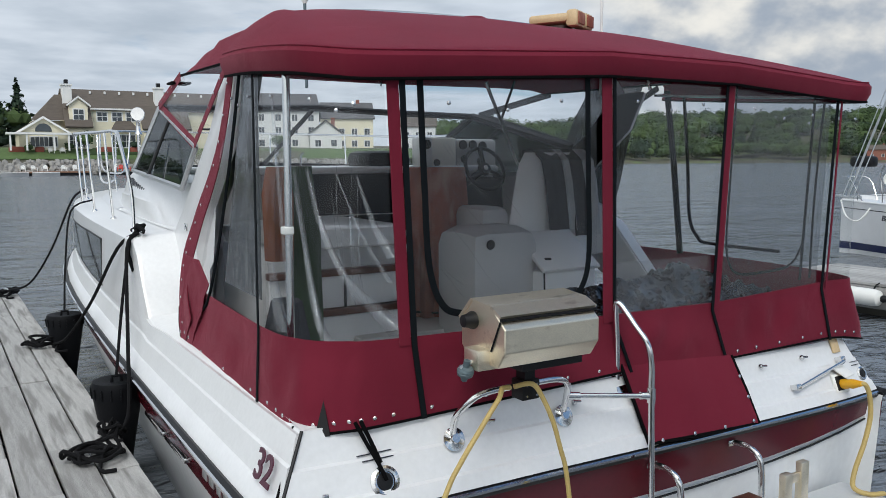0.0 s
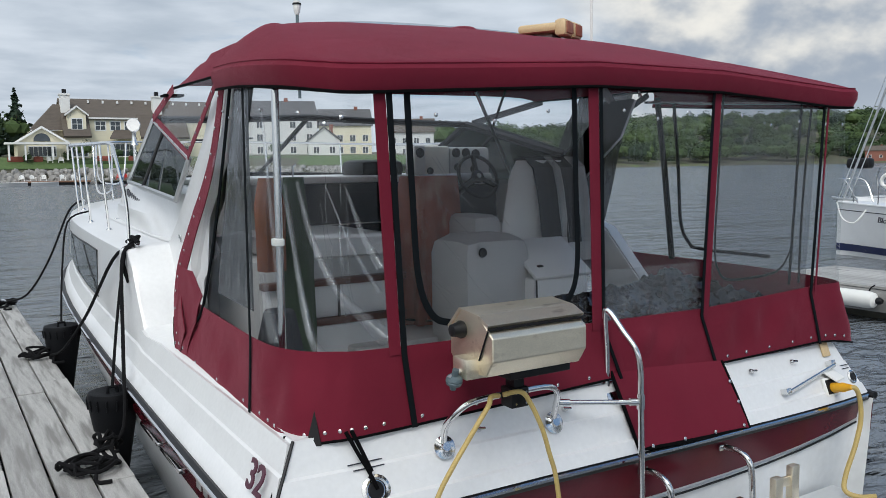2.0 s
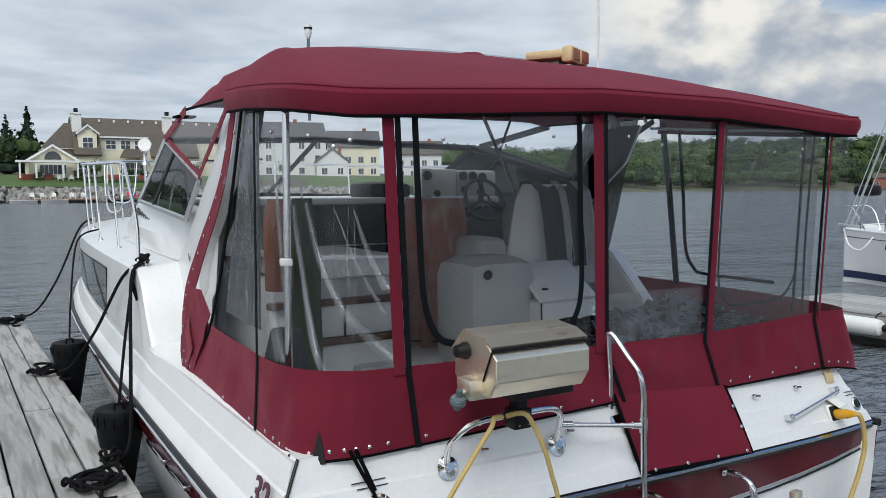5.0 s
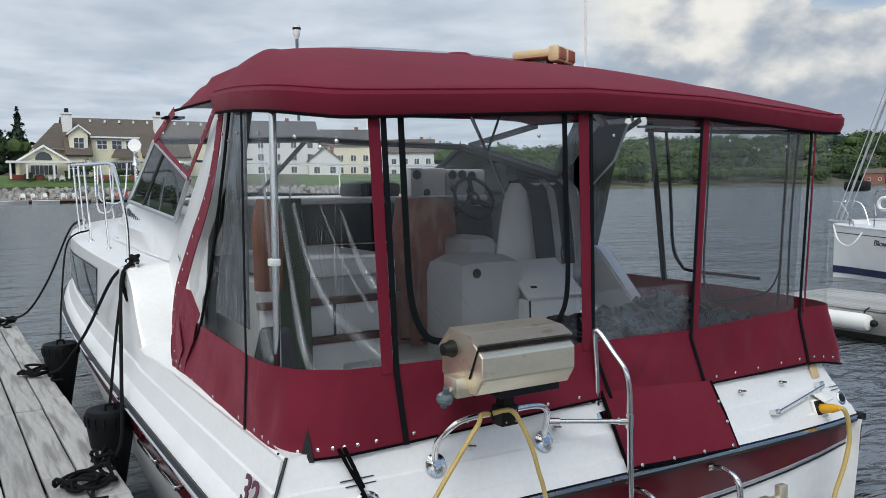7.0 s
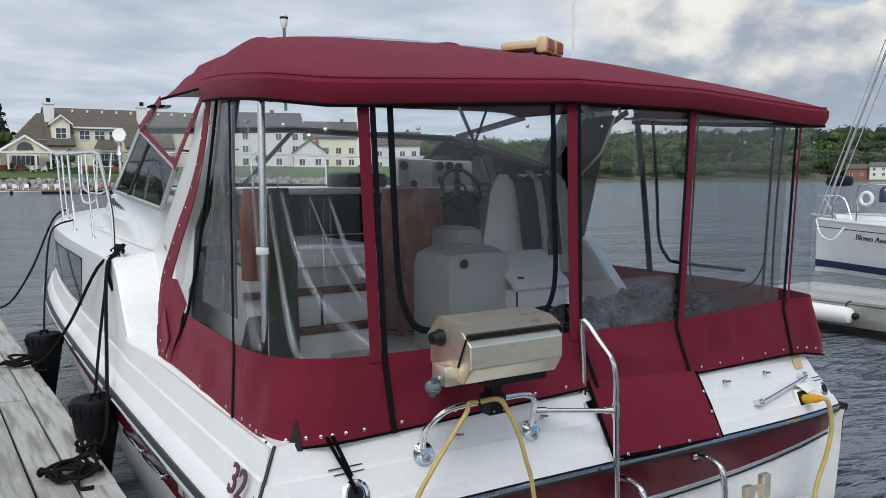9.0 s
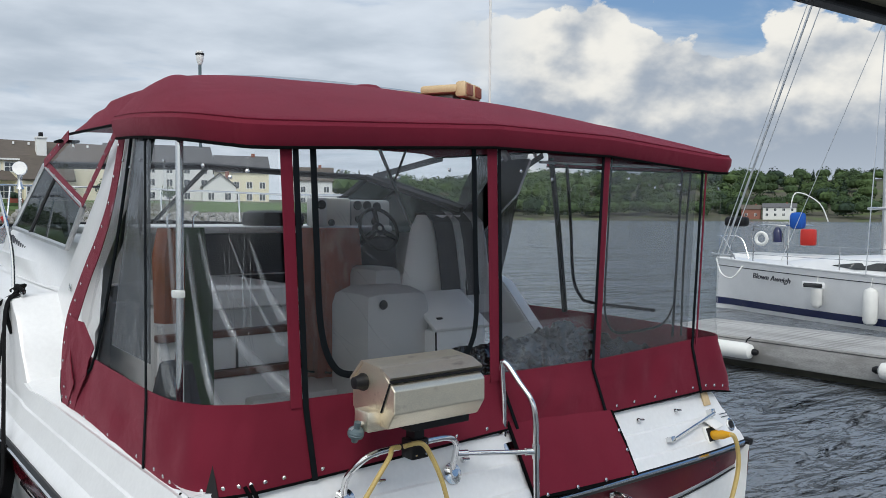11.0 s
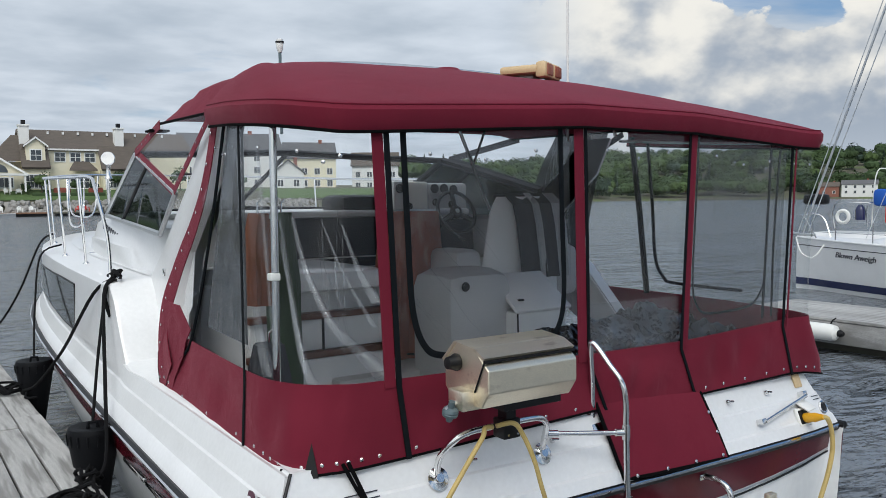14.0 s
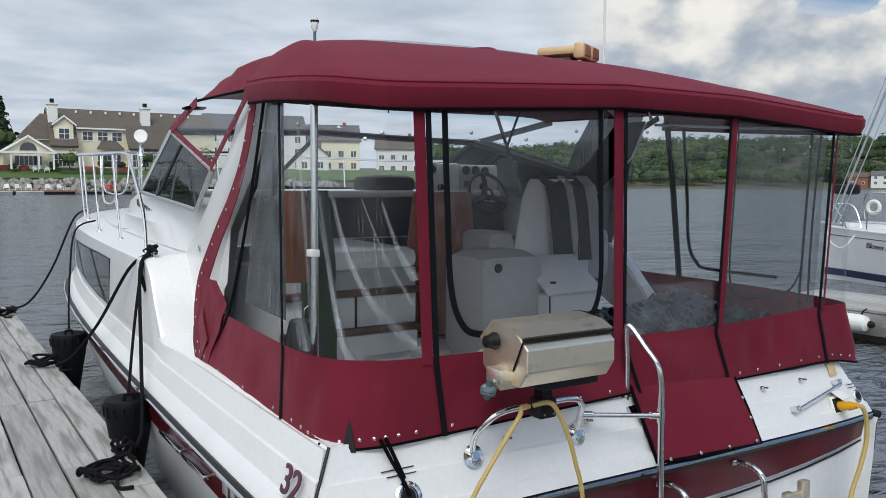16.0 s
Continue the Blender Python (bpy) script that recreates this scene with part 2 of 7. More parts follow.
M["smoke"] = vinyl("smoked_vinyl", (0.90, 0.92, 0.94), 0.022, 0.07, rough=0.10, wave=0.06, scale=3.0, gloss=0.30)
M["smoke_dark"] = vinyl("dark_smoked_vinyl", (0.60, 0.62, 0.64), 0.06, 0.10, rough=0.10, wave=0.06, scale=3.0, gloss=0.35)
M["chrome"] = mat("stainless_steel", (0.72, 0.72, 0.72), 0.13, metal=1.0, vary=0.05, scale=20, fine=200, bump=0.02)
M["brushed"] = mat("brushed_stainless", (0.90, 0.81, 0.64), 0.34, metal=0.88, vary=0.12, scale=5, fine=160, bump=0.05, stretch=(1, 2, 2), second=(0.30, 0.20, 0.10), second_scale=7, second_at=(0.62, 0.86))
M["alu"] = mat("aluminium_frame", (0.62, 0.63, 0.64), 0.35, metal=0.9, vary=0.08, scale=10, fine=150, bump=0.03)
M["black"] = mat("black_plastic", (0.009, 0.009, 0.010), 0.45, spec=0.3, vary=0.2, scale=10, fine=200, bump=0.06)
M["rubber"] = mat("black_rubber", (0.006, 0.0065, 0.008), 0.55, spec=0.12, vary=0.25, scale=6, fine=90, bump=0.12)
M["rope"] = mat("black_rope", (0.007, 0.007, 0.008), 0.8, spec=0.15, vary=0.3, scale=60, fine=300, bump=0.6)
M["yellow"] = mat("yellow_cord", (0.50, 0.37, 0.13), 0.55, vary=0.18, scale=12, fine=160, bump=0.08)
M["yellow_plug"] = mat("yellow_plug", (0.75, 0.38, 0.01), 0.45, vary=0.1, scale=12, fine=160, bump=0.05)
M["wood"] = mat("weathered_plank", (0.42, 0.415, 0.405), 0.85, vary=0.42, scale=5, fine=38, bump=0.5, stretch=(9, 0.8, 3), spec=0.2, per_object=0.5, second=(0.25, 0.245, 0.235), second_scale=1.6, second_at=(0.48, 0.62))
M["woodside"] = mat("dark_timber", (0.13, 0.125, 0.10), 0.8, vary=0.3, scale=4, fine=60, bump=0.4, stretch=(4, 0.6, 4), spec=0.3)
M["teak"] = mat("dark_teak", (0.10, 0.035, 0.02), 0.4, vary=0.25, scale=6, fine=60, bump=0.1, stretch=(1, 6, 6))
M["tinted"] = vinyl("tinted_glass", (0.06, 0.075, 0.072), 0.005, 0.01, rough=0.02, wave=0.0, gloss=0.35)
M["portglass"] = mat("dark_portlight_glass", (0.02, 0.02, 0.018), 0.04, vary=0.2, scale=2, fine=20, bump=0.0, spec=0.8, coat=0.6)
M["horn"] = mat("yellowed_plastic", (0.62, 0.46, 0.26), 0.45, vary=0.12, scale=9, fine=90, bump=0.05)
M["seat"] = mat("grey_white_upholstery", (0.80, 0.81, 0.81), 0.6, vary=0.12, scale=5, fine=180, bump=0.1)
M["darkcloth"] = mat("dark_towel", (0.035, 0.038, 0.045), 0.9, vary=0.2, scale=9, fine=260, bump=0.4)
M["greycloth"] = mat("grey_towel", (0.42, 0.43, 0.44), 0.9, vary=0.15, scale=9, fine=260, bump=0.4)
M["brown"] = mat("rust_brown_cover", (0.30, 0.085, 0.05), 0.75, vary=0.3, scale=6, fine=120, bump=0.3, stretch=(2, 2, 0.8), second=(0.40, 0.20, 0.14), second_scale=5)
M["green"] = mat("green_jacket", (0.03, 0.06, 0.025), 0.85, vary=0.3, scale=8, fine=200, bump=0.4)
M["orange"] = mat("orange_life_vest", (0.24, 0.075, 0.03), 0.8, vary=0.25, scale=8, fine=200, bump=0.4)
M["navy"] = mat("navy_stripe", (0.012, 0.018, 0.075), 0.25, vary=0.1, scale=4, fine=60, bump=0.01, coat=0.4)
M["sole"] = mat("cockpit_sole", (0.32, 0.32, 0.31), 0.7, vary=0.15, scale=4, fine=150, bump=0.2)
M["interior"] = mat("grey_interior_panel", (0.48, 0.485, 0.485), 0.6, vary=0.12, scale=4, fine=120, bump=0.08)
M["beige"] = mat("beige_dash_panel", (0.82, 0.79, 0.70), 0.5, vary=0.1, scale=5, fine=120, bump=0.05)
# dark of the curtain itself, and of the shadow painted on the console
M["cabindark"] = mat("dark_curtain_and_shadow", (0.012, 0.014, 0.02), 0.8, vary=0.2, scale=6, fine=90, bump=0.2)
M["fold"] = vinyl("white_vinyl_streak", (0.92, 0.93, 0.95), 0.10, 0.75, rough=0.15, wave=0.1, direction=(3, 3, 0.4), scale=9.0, gloss=0.6)
M["curtain"] = vinyl("smoked_curtain", (0.09, 0.095, 0.10), 0.06, 0.17, rough=0.2, wave=0.2, direction=(4, 4, 0.2), scale=5.0, gloss=0.5)
M["teal"] = mat("teal_grey_casting", (0.11, 0.15, 0.165), 0.5, metal=0.4, vary=0.2, bump=0.1)
M["plastic_sheet"] = mat("crumpled_dark_plastic", (0.008, 0.007, 0.007), 0.12, vary=0.3, scale=6, fine=40, bump=0.0, spec=0.22)
M["ink"] = mat("dark_lettering", (0.03, 0.03, 0.04), 0.4, vary=0.05, bump=0.0)
M["maroon_ink"] = mat("maroon_lettering", (0.075, 0.012, 0.03), 0.35, vary=0.05, bump=0.0)
M["bluecloth"] = mat("blue_canvas", (0.01, 0.09, 0.42), 0.8, vary=0.15, scale=4, fine=200, bump=0.2)
M["red"] = mat("red_plastic", (0.55, 0.03, 0.02), 0.4, vary=0.1, bump=0.03)
M["fabric_white"] = mat("white_fender_vinyl", (0.78, 0.78, 0.75), 0.4, vary=0.06, scale=6, fine=90, bump=0.03)
M["roofboard"] = mat("dark_awning_board", (0.15, 0.132, 0.085), 0.7, vary=0.2, scale=5, fine=90, bump=0.2)
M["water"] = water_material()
M["grass"] = mat("lawn_grass", (0.085, 0.135, 0.042), 0.9, vary=0.3, scale=0.2, fine=3, bump=0.3)
M["rock"] = mat("shore_rock", (0.30, 0.29, 0.27), 0.85, vary=0.3, scale=0.6, fine=8, bump=0.4, island=0.8)
M["leaf"] = mat("tree_leaves", (0.047, 0.076, 0.031), 0.75, vary=0.40, scale=0.06, fine=0.9, bump=0.0, spec=0.2, island=0.5)
M["leaf_light"] = mat("light_tree_leaves", (0.066, 0.102, 0.036), 0.75, vary=0.35, scale=0.08, fine=0.9, bump=0.0, spec=0.2, island=0.5)
M["leaf_dark"] = mat("spruce_needles", (0.034, 0.055, 0.036), 0.8, vary=0.35, scale=0.1, fine=1.2, bump=0.0, spec=0.2, island=0.5)
M["bark"] = mat("tree_bark", (0.10, 0.08, 0.06), 0.9, vary=0.3, scale=2, fine=20, bump=0.3)
M["siding"] = mat("cream_siding", (0.80, 0.74, 0.56), 0.7, vary=0.06, scale=0.5, fine=6, bump=0.05, stretch=(1, 1, 8))
M["whitewall"] = mat("white_siding", (0.72, 0.72, 0.70), 0.7, vary=0.06, scale=0.5, fine=6, bump=0.05, stretch=(1, 1, 8))
M["trimwhite"] = mat("white_trim", (0.80, 0.80, 0.77), 0.6, vary=0.05, scale=1, fine=10, bump=0.02)
M["shingle"] = mat("brown_roof_shingles", (0.115, 0.095, 0.078), 0.85, vary=0.22, scale=0.8, fine=9, bump=0.3, stretch=(1, 1, 4))
M["greyshingle"] = mat("grey_roof_shingles", (0.12, 0.12, 0.125), 0.85, vary=0.2, scale=0.8, fine=9, bump=0.3)
M["pane"] = mat("window_pane", (0.05, 0.06, 0.07), 0.08, vary=0.2, scale=0.4, fine=3, bump=0.0, spec=0.7)
M["brick"] = mat("red_brick_wall", (0.26, 0.11, 0.08), 0.85, vary=0.2, scale=1, fine=9, bump=0.1)
M["terracotta"] = mat("red_flower_bed", (0.22, 0.06, 0.04), 0.85, vary=0.3, scale=1, fine=5, bump=0.3)
M["dockbrown"] = mat("brown_dock_boards", (0.24, 0.13, 0.08), 0.8, vary=0.2, scale=2, fine=15, bump=0.2)
M["soil"] = mat("shore_earth", (0.10, 0.095, 0.065), 0.9, vary=0.3, scale=0.2, fine=2, bump=0.3, second=(0.10, 0.14, 0.04), second_scale=0.08)


# ---- mesh helpers ----
def link_mesh(name, bm, material, parent=None, label="", smooth=True):
    me = bpy.data.meshes.new(name)
    bm.normal_update()
    bm.to_mesh(me)
    bm.free()
    for p in me.polygons:
        p.use_smooth = smooth
    for mm in (material if isinstance(material, (list, tuple)) else [material]):
        me.materials.append(mm)
    ob = new(name, me)
    if smooth:
        me.set_sharp_from_angle(angle=radians(38))
    if parent is not None:
        ob.parent = parent
    if label:
        ob["label"] = label
    return ob


def part(name, bm, material, parent, label="", smooth=True):
    ob = link_mesh(name, bm, material, None, label, smooth)
    ob.parent = parent
    ob.matrix_parent_inverse = parent.matrix_world.inverted() if parent.parent is None else Matrix.Identity(4)
    return ob


def thing(name, label, category, at=(0, 0, 0), group="", kind="", turn=0.0):
    ob = new(name)
    ob.empty_display_size = 0.1
    ob.matrix_world = pose(*at, 0, 0, turn)
    ob.matrix_basis = pose(*at, 0, 0, turn)
    tagged(ob, label, category, group, kind)
    return ob


def lpart(name, bm, material, parent, label="", smooth=True):
    """A part whose mesh is given in the thing's own coordinates."""
    ob = link_mesh(name, bm, material, None, label, smooth)
    ob.parent = parent
    return ob


def box(bm, lo, hi, bevel=0.0, m=None):
    r = bmesh.ops.create_cube(bm, size=1.0)
    vs = r["verts"]
    c = [(a + b) / 2 for a, b in zip(lo, hi)]
    s = [max(b - a, 1e-4) for a, b in zip(lo, hi)]
    bmesh.ops.transform(bm, matrix=Matrix.Translation(c) @ Matrix.Diagonal((*s, 1)), verts=vs)
    if bevel:
        es = {e for v in vs for e in v.link_edges}
        out = bmesh.ops.bevel(bm, geom=list(es), offset=min(bevel, min(s) * 0.45), segments=2, affect="EDGES", profile=0.5)
        vs = list({v for f in out["faces"] for v in f.verts} | {v for v in vs if v.is_valid})
    if m is not None:
        bmesh.ops.transform(bm, matrix=m, verts=vs)
    return vs


def boxed(lo, hi, bevel=0.0, m=None):
    bm = bmesh.new()
    box(bm, lo, hi, bevel, m)
    return bm


def smooth_path(pts, n=6):
    pts = [Vector(p) for p in pts]
    if len(pts) < 3:
        return pts
    out = []
    for i in range(len(pts) - 1):
        p0, p1, p2, p3 = pts[max(i - 1, 0)], pts[i], pts[i + 1], pts[min(i + 2, len(pts) - 1)]
        for k in range(n):
            t = k / n
            out.append(0.5 * ((2 * p1) + (p2 - p0) * t + (2 * p0 - 5 * p1 + 4 * p2 - p3) * t * t + (3 * p1 - p0 - 3 * p2 + p3) * t ** 3))
    out.append(pts[-1])
    return out


def tube(bm, pts, r, sides=8, smooth=0, flat=None):
    """Sweeps a round (or flat: a second radius) section along the points."""
    if smooth:
        pts = smooth_path(pts, smooth)
    pts = [Vector(p) for p in pts]
    rings, up = [], Vector((0, 0, 1))
    prev = None
    for i, p in enumerate(pts):
        d = (pts[min(i + 1, len(pts) - 1)] - pts[max(i - 1, 0)]).normalized()
        a = prev if prev is not None else (up if abs(d.z) < 0.9 else Vector((1, 0, 0)))
        u = (a - d * a.dot(d))
        if u.length < 1e-6:
            u = d.orthogonal()
        u.normalize()
        prev = u
        v = d.cross(u)
        rr = r[i] if isinstance(r, (list, tuple)) else r
        r2 = flat if flat else rr
        rings.append([bm.verts.new(p + u * math.cos(k * 2 * math.pi / sides) * rr + v * math.sin(k * 2 * math.pi / sides) * r2) for k in range(sides)])
    for a, b in zip(rings, rings[1:]):
        for k in range(sides):
            bm.faces.new((a[k], a[(k + 1) % sides], b[(k + 1) % sides], b[k]))
    bm.faces.new(rings[0][::-1])
    bm.faces.new(rings[-1])
    return bm


def tubed(pts, r, sides=8, smooth=0, flat=None):
    return tube(bmesh.new(), pts, r, sides, smooth, flat)


def lathe(bm, profile, m=None, sides=20):
    """profile: (radius, z) pairs round the z axis."""
    m = m or Matrix.Identity(4)
    rings = [[bm.verts.new(m @ Vector((max(r, 1e-4) * math.cos(k * 2 * math.pi / sides), max(r, 1e-4) * math.sin(k * 2 * math.pi / sides), z))) for k in range(sides)] for r, z in profile]
    for a, b in zip(rings, rings[1:]):
        for k in range(sides):
            bm.faces.new((a[k], a[(k + 1) % sides], b[(k + 1) % sides], b[k]))
    bm.faces.new(rings[0][::-1])
    bm.faces.new(rings[-1])
    return bm


def lathed(profile, m=None, sides=20):
    return lathe(bmesh.new(), profile, m, sides)


def loft(bm, rows, closed=False):
    vs = [[bm.verts.new(p) for p in row] for row in rows]
    for a, b in zip(vs, vs[1:]):
        n = len(a)
        for k in range(n if closed else n - 1):
            q = (a[k], a[(k + 1) % n], b[(k + 1) % n], b[k])
            try:
                bm.faces.new(q)
            except ValueError:
                pass
    return vs


def sheet(rows, thick=0.004):
    """A grid of points given a thickness."""
    bm = bmesh.new()
    loft(bm, rows)
    bmesh.ops.recalc_face_normals(bm, faces=bm.faces)
    if thick:
        r = bmesh.ops.solidify(bm, geom=list(bm.faces), thickness=thick)
    return bm


def ngon_prism(bm, pts, offset):
    """A flat outline pushed along offset."""
    a = [bm.verts.new(Vector(p)) for p in pts]
    b = [bm.verts.new(Vector(p) + Vector(offset)) for p in pts]
    bm.faces.new(a[::-1])
    bm.faces.new(b)
    for k in range(len(a)):
        bm.faces.new((a[k], a[(k + 1) % len(a)], b[(k + 1) % len(b)], b[k]))
    bmesh.ops.recalc_face_normals(bm, faces=bm.faces)
    return bm


def aim(p, direction, roll=0.0):
    """A matrix at p whose z axis points along direction."""
    return Matrix.Translation(p) @ Vector(direction).to_track_quat("Z", "Y").to_matrix().to_4x4() @ Matrix.Rotation(roll, 4, "Z")


def lettering(name, text, size, m, material, parent, label="", shear=0.0, extrude=0.002, bold=0.0):
    cu = bpy.data.curves.new(name, "FONT")
    cu.body, cu.size, cu.extrude, cu.shear, cu.offset = text, size, extrude, shear, bold
    tmp = bpy.data.objects.new(name, cu)
    scene.collection.objects.link(tmp)
    bpy.context.view_layer.update()
    me = bpy.data.meshes.new_from_object(tmp.evaluated_get(bpy.context.evaluated_depsgraph_get()))
    bpy.data.objects.remove(tmp)
    me.transform(m)
    assert len(me.polygons) > 0
    me.materials.clear()
    me.materials.append(material)
    ob = new(name, me)
    ob.parent = parent
    ob.matrix_parent_inverse = parent.matrix_world.inverted()
    if label:
        ob["label"] = label
    return ob


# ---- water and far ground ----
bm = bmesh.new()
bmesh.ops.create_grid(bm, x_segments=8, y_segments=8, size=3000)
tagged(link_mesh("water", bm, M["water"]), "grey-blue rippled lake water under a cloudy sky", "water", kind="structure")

XC = 2.92          # the boat's centre line


# ---- the moored cruiser ----
boat = thing("cabin_cruiser", "white cabin cruiser with maroon canvas canopy moored beside a dock", "boat", (XC, 7.0, 0))


def tt(y):
    return max(0.0, min(1.0, (y - 2.6) / 9.9))


def rail_x(y):
    """Half beam at the rub rail."""
    return 1.89 * (1 - tt(y) ** 7.0) ** 0.8 + 0.01 * min(1, tt(y) * 3)


def rail_z(y):
    return 0.78 + 0.42 * tt(y) ** 2


def top_in(y):
    """How far the top edge of the side lies inside the rail."""
    return 0.17 if y < 5 else 0.17 - 0.07 * min(1, (y - 5) / 0.8)


def top_z(y):
    k = max(0.0, min(1.0, (y - 5.30) / 0.35))
    k = k * k * (3 - 2 * k)
    return 1.10 * (1 - k) + k * (1.60 + 0.20 * tt(y) ** 2)


TR = [(-1.0 + i / 12 * 2) for i in range(13)]


def heel(x):
    """The boat lies a little down to starboard."""
    return -0.018 * max(0.0, x - 2.2)


def quarter(side, y):
    return heel(XC + 1.89) * max(0.0, 1 - (y - 2.6) / 3.5) if side > 0 else 0.0


def aft_y(x, z):
    """The transom's face: raked above the rail, a little rounded in plan."""
    e = abs(x - XC) / 1.89
    base = 2.60 + 0.06 * e ** 4
    if z > 0.80:
        base += (z - 0.80) * 0.46
    else:
        base += (0.80 - z) * 0.10
    return base


STN = [2.60, 2.9, 3.4, 4.0, 4.6, 5.0, 5.25, 5.35, 5.45, 5.55, 5.65, 5.8, 6.2, 6.7, 7.3, 8.0, 8.7, 9.4, 10.0, 10.6, 11.1, 11.5, 11.85, 12.1, 12.3, 12.42, 12.48]
for side in (-1, 1):
    rows = []
    for y in STN:
        h, z = rail_x(y), rail_z(y)
        t = tt(y)
        sec = [(h, z), (h - 0.02, z - 0.06), (h - 0.035 - 0.05 * t, z - 0.24), (h - 0.07 - 0.22 * t, z * 0.35), (max(h - 0.11 - 0.5 * t, 0.0), -0.05), (max(h - 0.3 - t, 0), -0.45)]
        rows.append([(XC + side * max(a, 0.0), y + (0.05 * max(0, b) if t > 0.9 else 0), b + quarter(side, y)) for a, b in sec])
    bm = bmesh.new()
    loft(bm, rows)
    bmesh.ops.recalc_face_normals(bm, faces=bm.faces)
    part("hull_side", bm, M["hull"], boat, "glossy white hull side below the rub rail")
    # maroon band and pin stripe
    bm = bmesh.new()
    loft(bm, [[(XC + side * (max(rail_x(y) - 0.012, 0) + 0.004), y, rail_z(y) - 0.045 + quarter(side, y)), (XC + side * (max(rail_x(y) - 0.032 - 0.04 * tt(y), 0) + 0.006), y, rail_z(y) - 0.20 + quarter(side, y))] for y in STN if y < 11.6])
    part("stripe", bm, M["maroon_gel"], boat, "glossy maroon stripe under the rub rail")
    bm = bmesh.new()
    tube(bm, [(XC + side * (rail_x(y) + 0.012), y, rail_z(y) + quarter(side, y)) for y in STN], 0.024, 8)
    part("rub_rail", bm, M["black"], boat, "black rub rail")
    bm = bmesh.new()
    tube(bm, [(XC + side * (rail_x(y) + 0.034), y, rail_z(y) + 0.004 + quarter(side, y)) for y in STN], 0.011, 6)
    part("rub_rail_trim", bm, M["chrome"], boat, "stainless rub rail insert")
    # the topsides with two moulded creases
    rows = []
    for y in STN:
        h, z, zt, ti = rail_x(y), rail_z(y), top_z(y), top_in(y)
        d = zt - z
        k = min(1.0, d / 0.32)
        low = z + 0.32 * k
        sec = [(h + 0.0, z + 0.012), (h - 0.040, z + 0.096 * k), (h - 0.053, z + 0.103 * k), (h - 0.094, z + 0.202 * k), (h - 0.107, z + 0.209 * k), (h - ti + 0.02, low - 0.01), (h - ti, zt - 0.015), (h - ti - 0.02, zt), (h - ti - 0.30, zt + 0.015)]
        if y > 5.5:
            sec[-1] = (h - ti - 0.6, zt + 0.05)
        q = max(0.0, 1 - (y - 2.6) / 0.8)
        if y == STN[0]:
            rows.append([(XC + side * (1.885 - 0.17 * max(0, b - 0.79) / 0.31), aft_y(XC + 1.885, b) - 0.006, b + quarter(side, 2.6)) for a, b in sec[:-1]] + [(XC + side * 1.42, aft_y(XC + 1.5, 1.1) + 0.06, 1.108)])
        rows.append([(XC + side * max(a, 0.0), y + q * (0.05 + max(0, b - 0.8) * 0.46), b + quarter(side, y)) for a, b in sec])
    bm = bmesh.new()
    loft(bm, rows)
    bmesh.ops.recalc_face_normals(bm, faces=bm.faces)
    part("topside", bm, M["gel"], boat, "white moulded topside with side deck")

# transom
def aft_rows(zs, inset=0.0, half=1.885):
    rows = []
    for z in zs:
        row = []
        for e in TR:
            hh = half - (0.17 * max(0, z - 0.79) / 0.31 if z > 0.79 else (0.79 - z) * 0.12)
            x = XC + e * hh
            row.append((x, aft_y(x, z) + inset, z + heel(x)))
        rows.append(row)
    return rows


bm = bmesh.new()
r1 = aft_rows([0.795, 0.835, 0.852], -0.024)
r2 = aft_rows([0.858, 0.968], -0.010) + aft_rows([0.974, 1.09], 0.004)
r3 = aft_rows([1.10])
r3b = [[(x, y + 0.30, z + 0.01) for x, y, z in r3[0]]]
loft(bm, r1 + r2 + r3 + r3b)
bmesh.ops.recalc_face_normals(bm, faces=bm.faces)
part("transom_upper", bm, M["gel"], boat, "white moulded stern coaming with creases")
bm = bmesh.new()
loft(bm, aft_rows([0.79, 0.4, 0.1, -0.4]))
bmesh.ops.recalc_face_normals(bm, faces=bm.faces)
part("transom", bm, M["hull"], boat, "cream-white transom")
for e in (-1,):
    cor = [Vector((XC + e * (1.889 - 0.17 * max(0, z - 0.79) / 0.31), aft_y(XC + e * 1.885, z) - 0.018, z)) for z in (0.80, 0.86, 0.92, 0.98, 1.04, 1.10)]
    part("corner_trim", tubed(cor, 0.007, 8), M["black"], boat, "thin black trim at the stern corner")
bm = bmesh.new()
rows = [[], []]
for e in TR:
    x = XC + e * 1.84
    zb = 0.54 + 0.10 * e * e
    rows[0].append((x, aft_y(x, 0.74) - 0.006, 0.745 + heel(x)))
    x2 = XC + e * (1.84 - 0.02)
    rows[1].append((x2, aft_y(x2, zb) - 0.006, zb + heel(x2)))
loft(bm, rows)
part("stern_stripe", bm, M["maroon_gel"], boat, "glossy maroon band across the transom")
for dz_, mm, nm in ((-0.028, M["black"], "black pin stripe"), (-0.012, M["alu"], "pale pin stripe")):
    bm = bmesh.new()
    tube(bm, [(XC + e * 1.82, aft_y(XC + e * 1.82, 0.6) - 0.006, 0.54 + 0.10 * e * e + dz_ + heel(XC + e * 1.82)) for e in TR], 0.006, 5)
    part("pin_stripe", bm, mm, boat, nm)
part("stern_rub_rail", tubed([(XC + e * 1.89, aft_y(XC + e * 1.89, 0.78) - 0.012, 0.768 + heel(XC + e * 1.89)) for e in TR], 0.026, 8), M["black"], boat, "black rub rail across the stern")
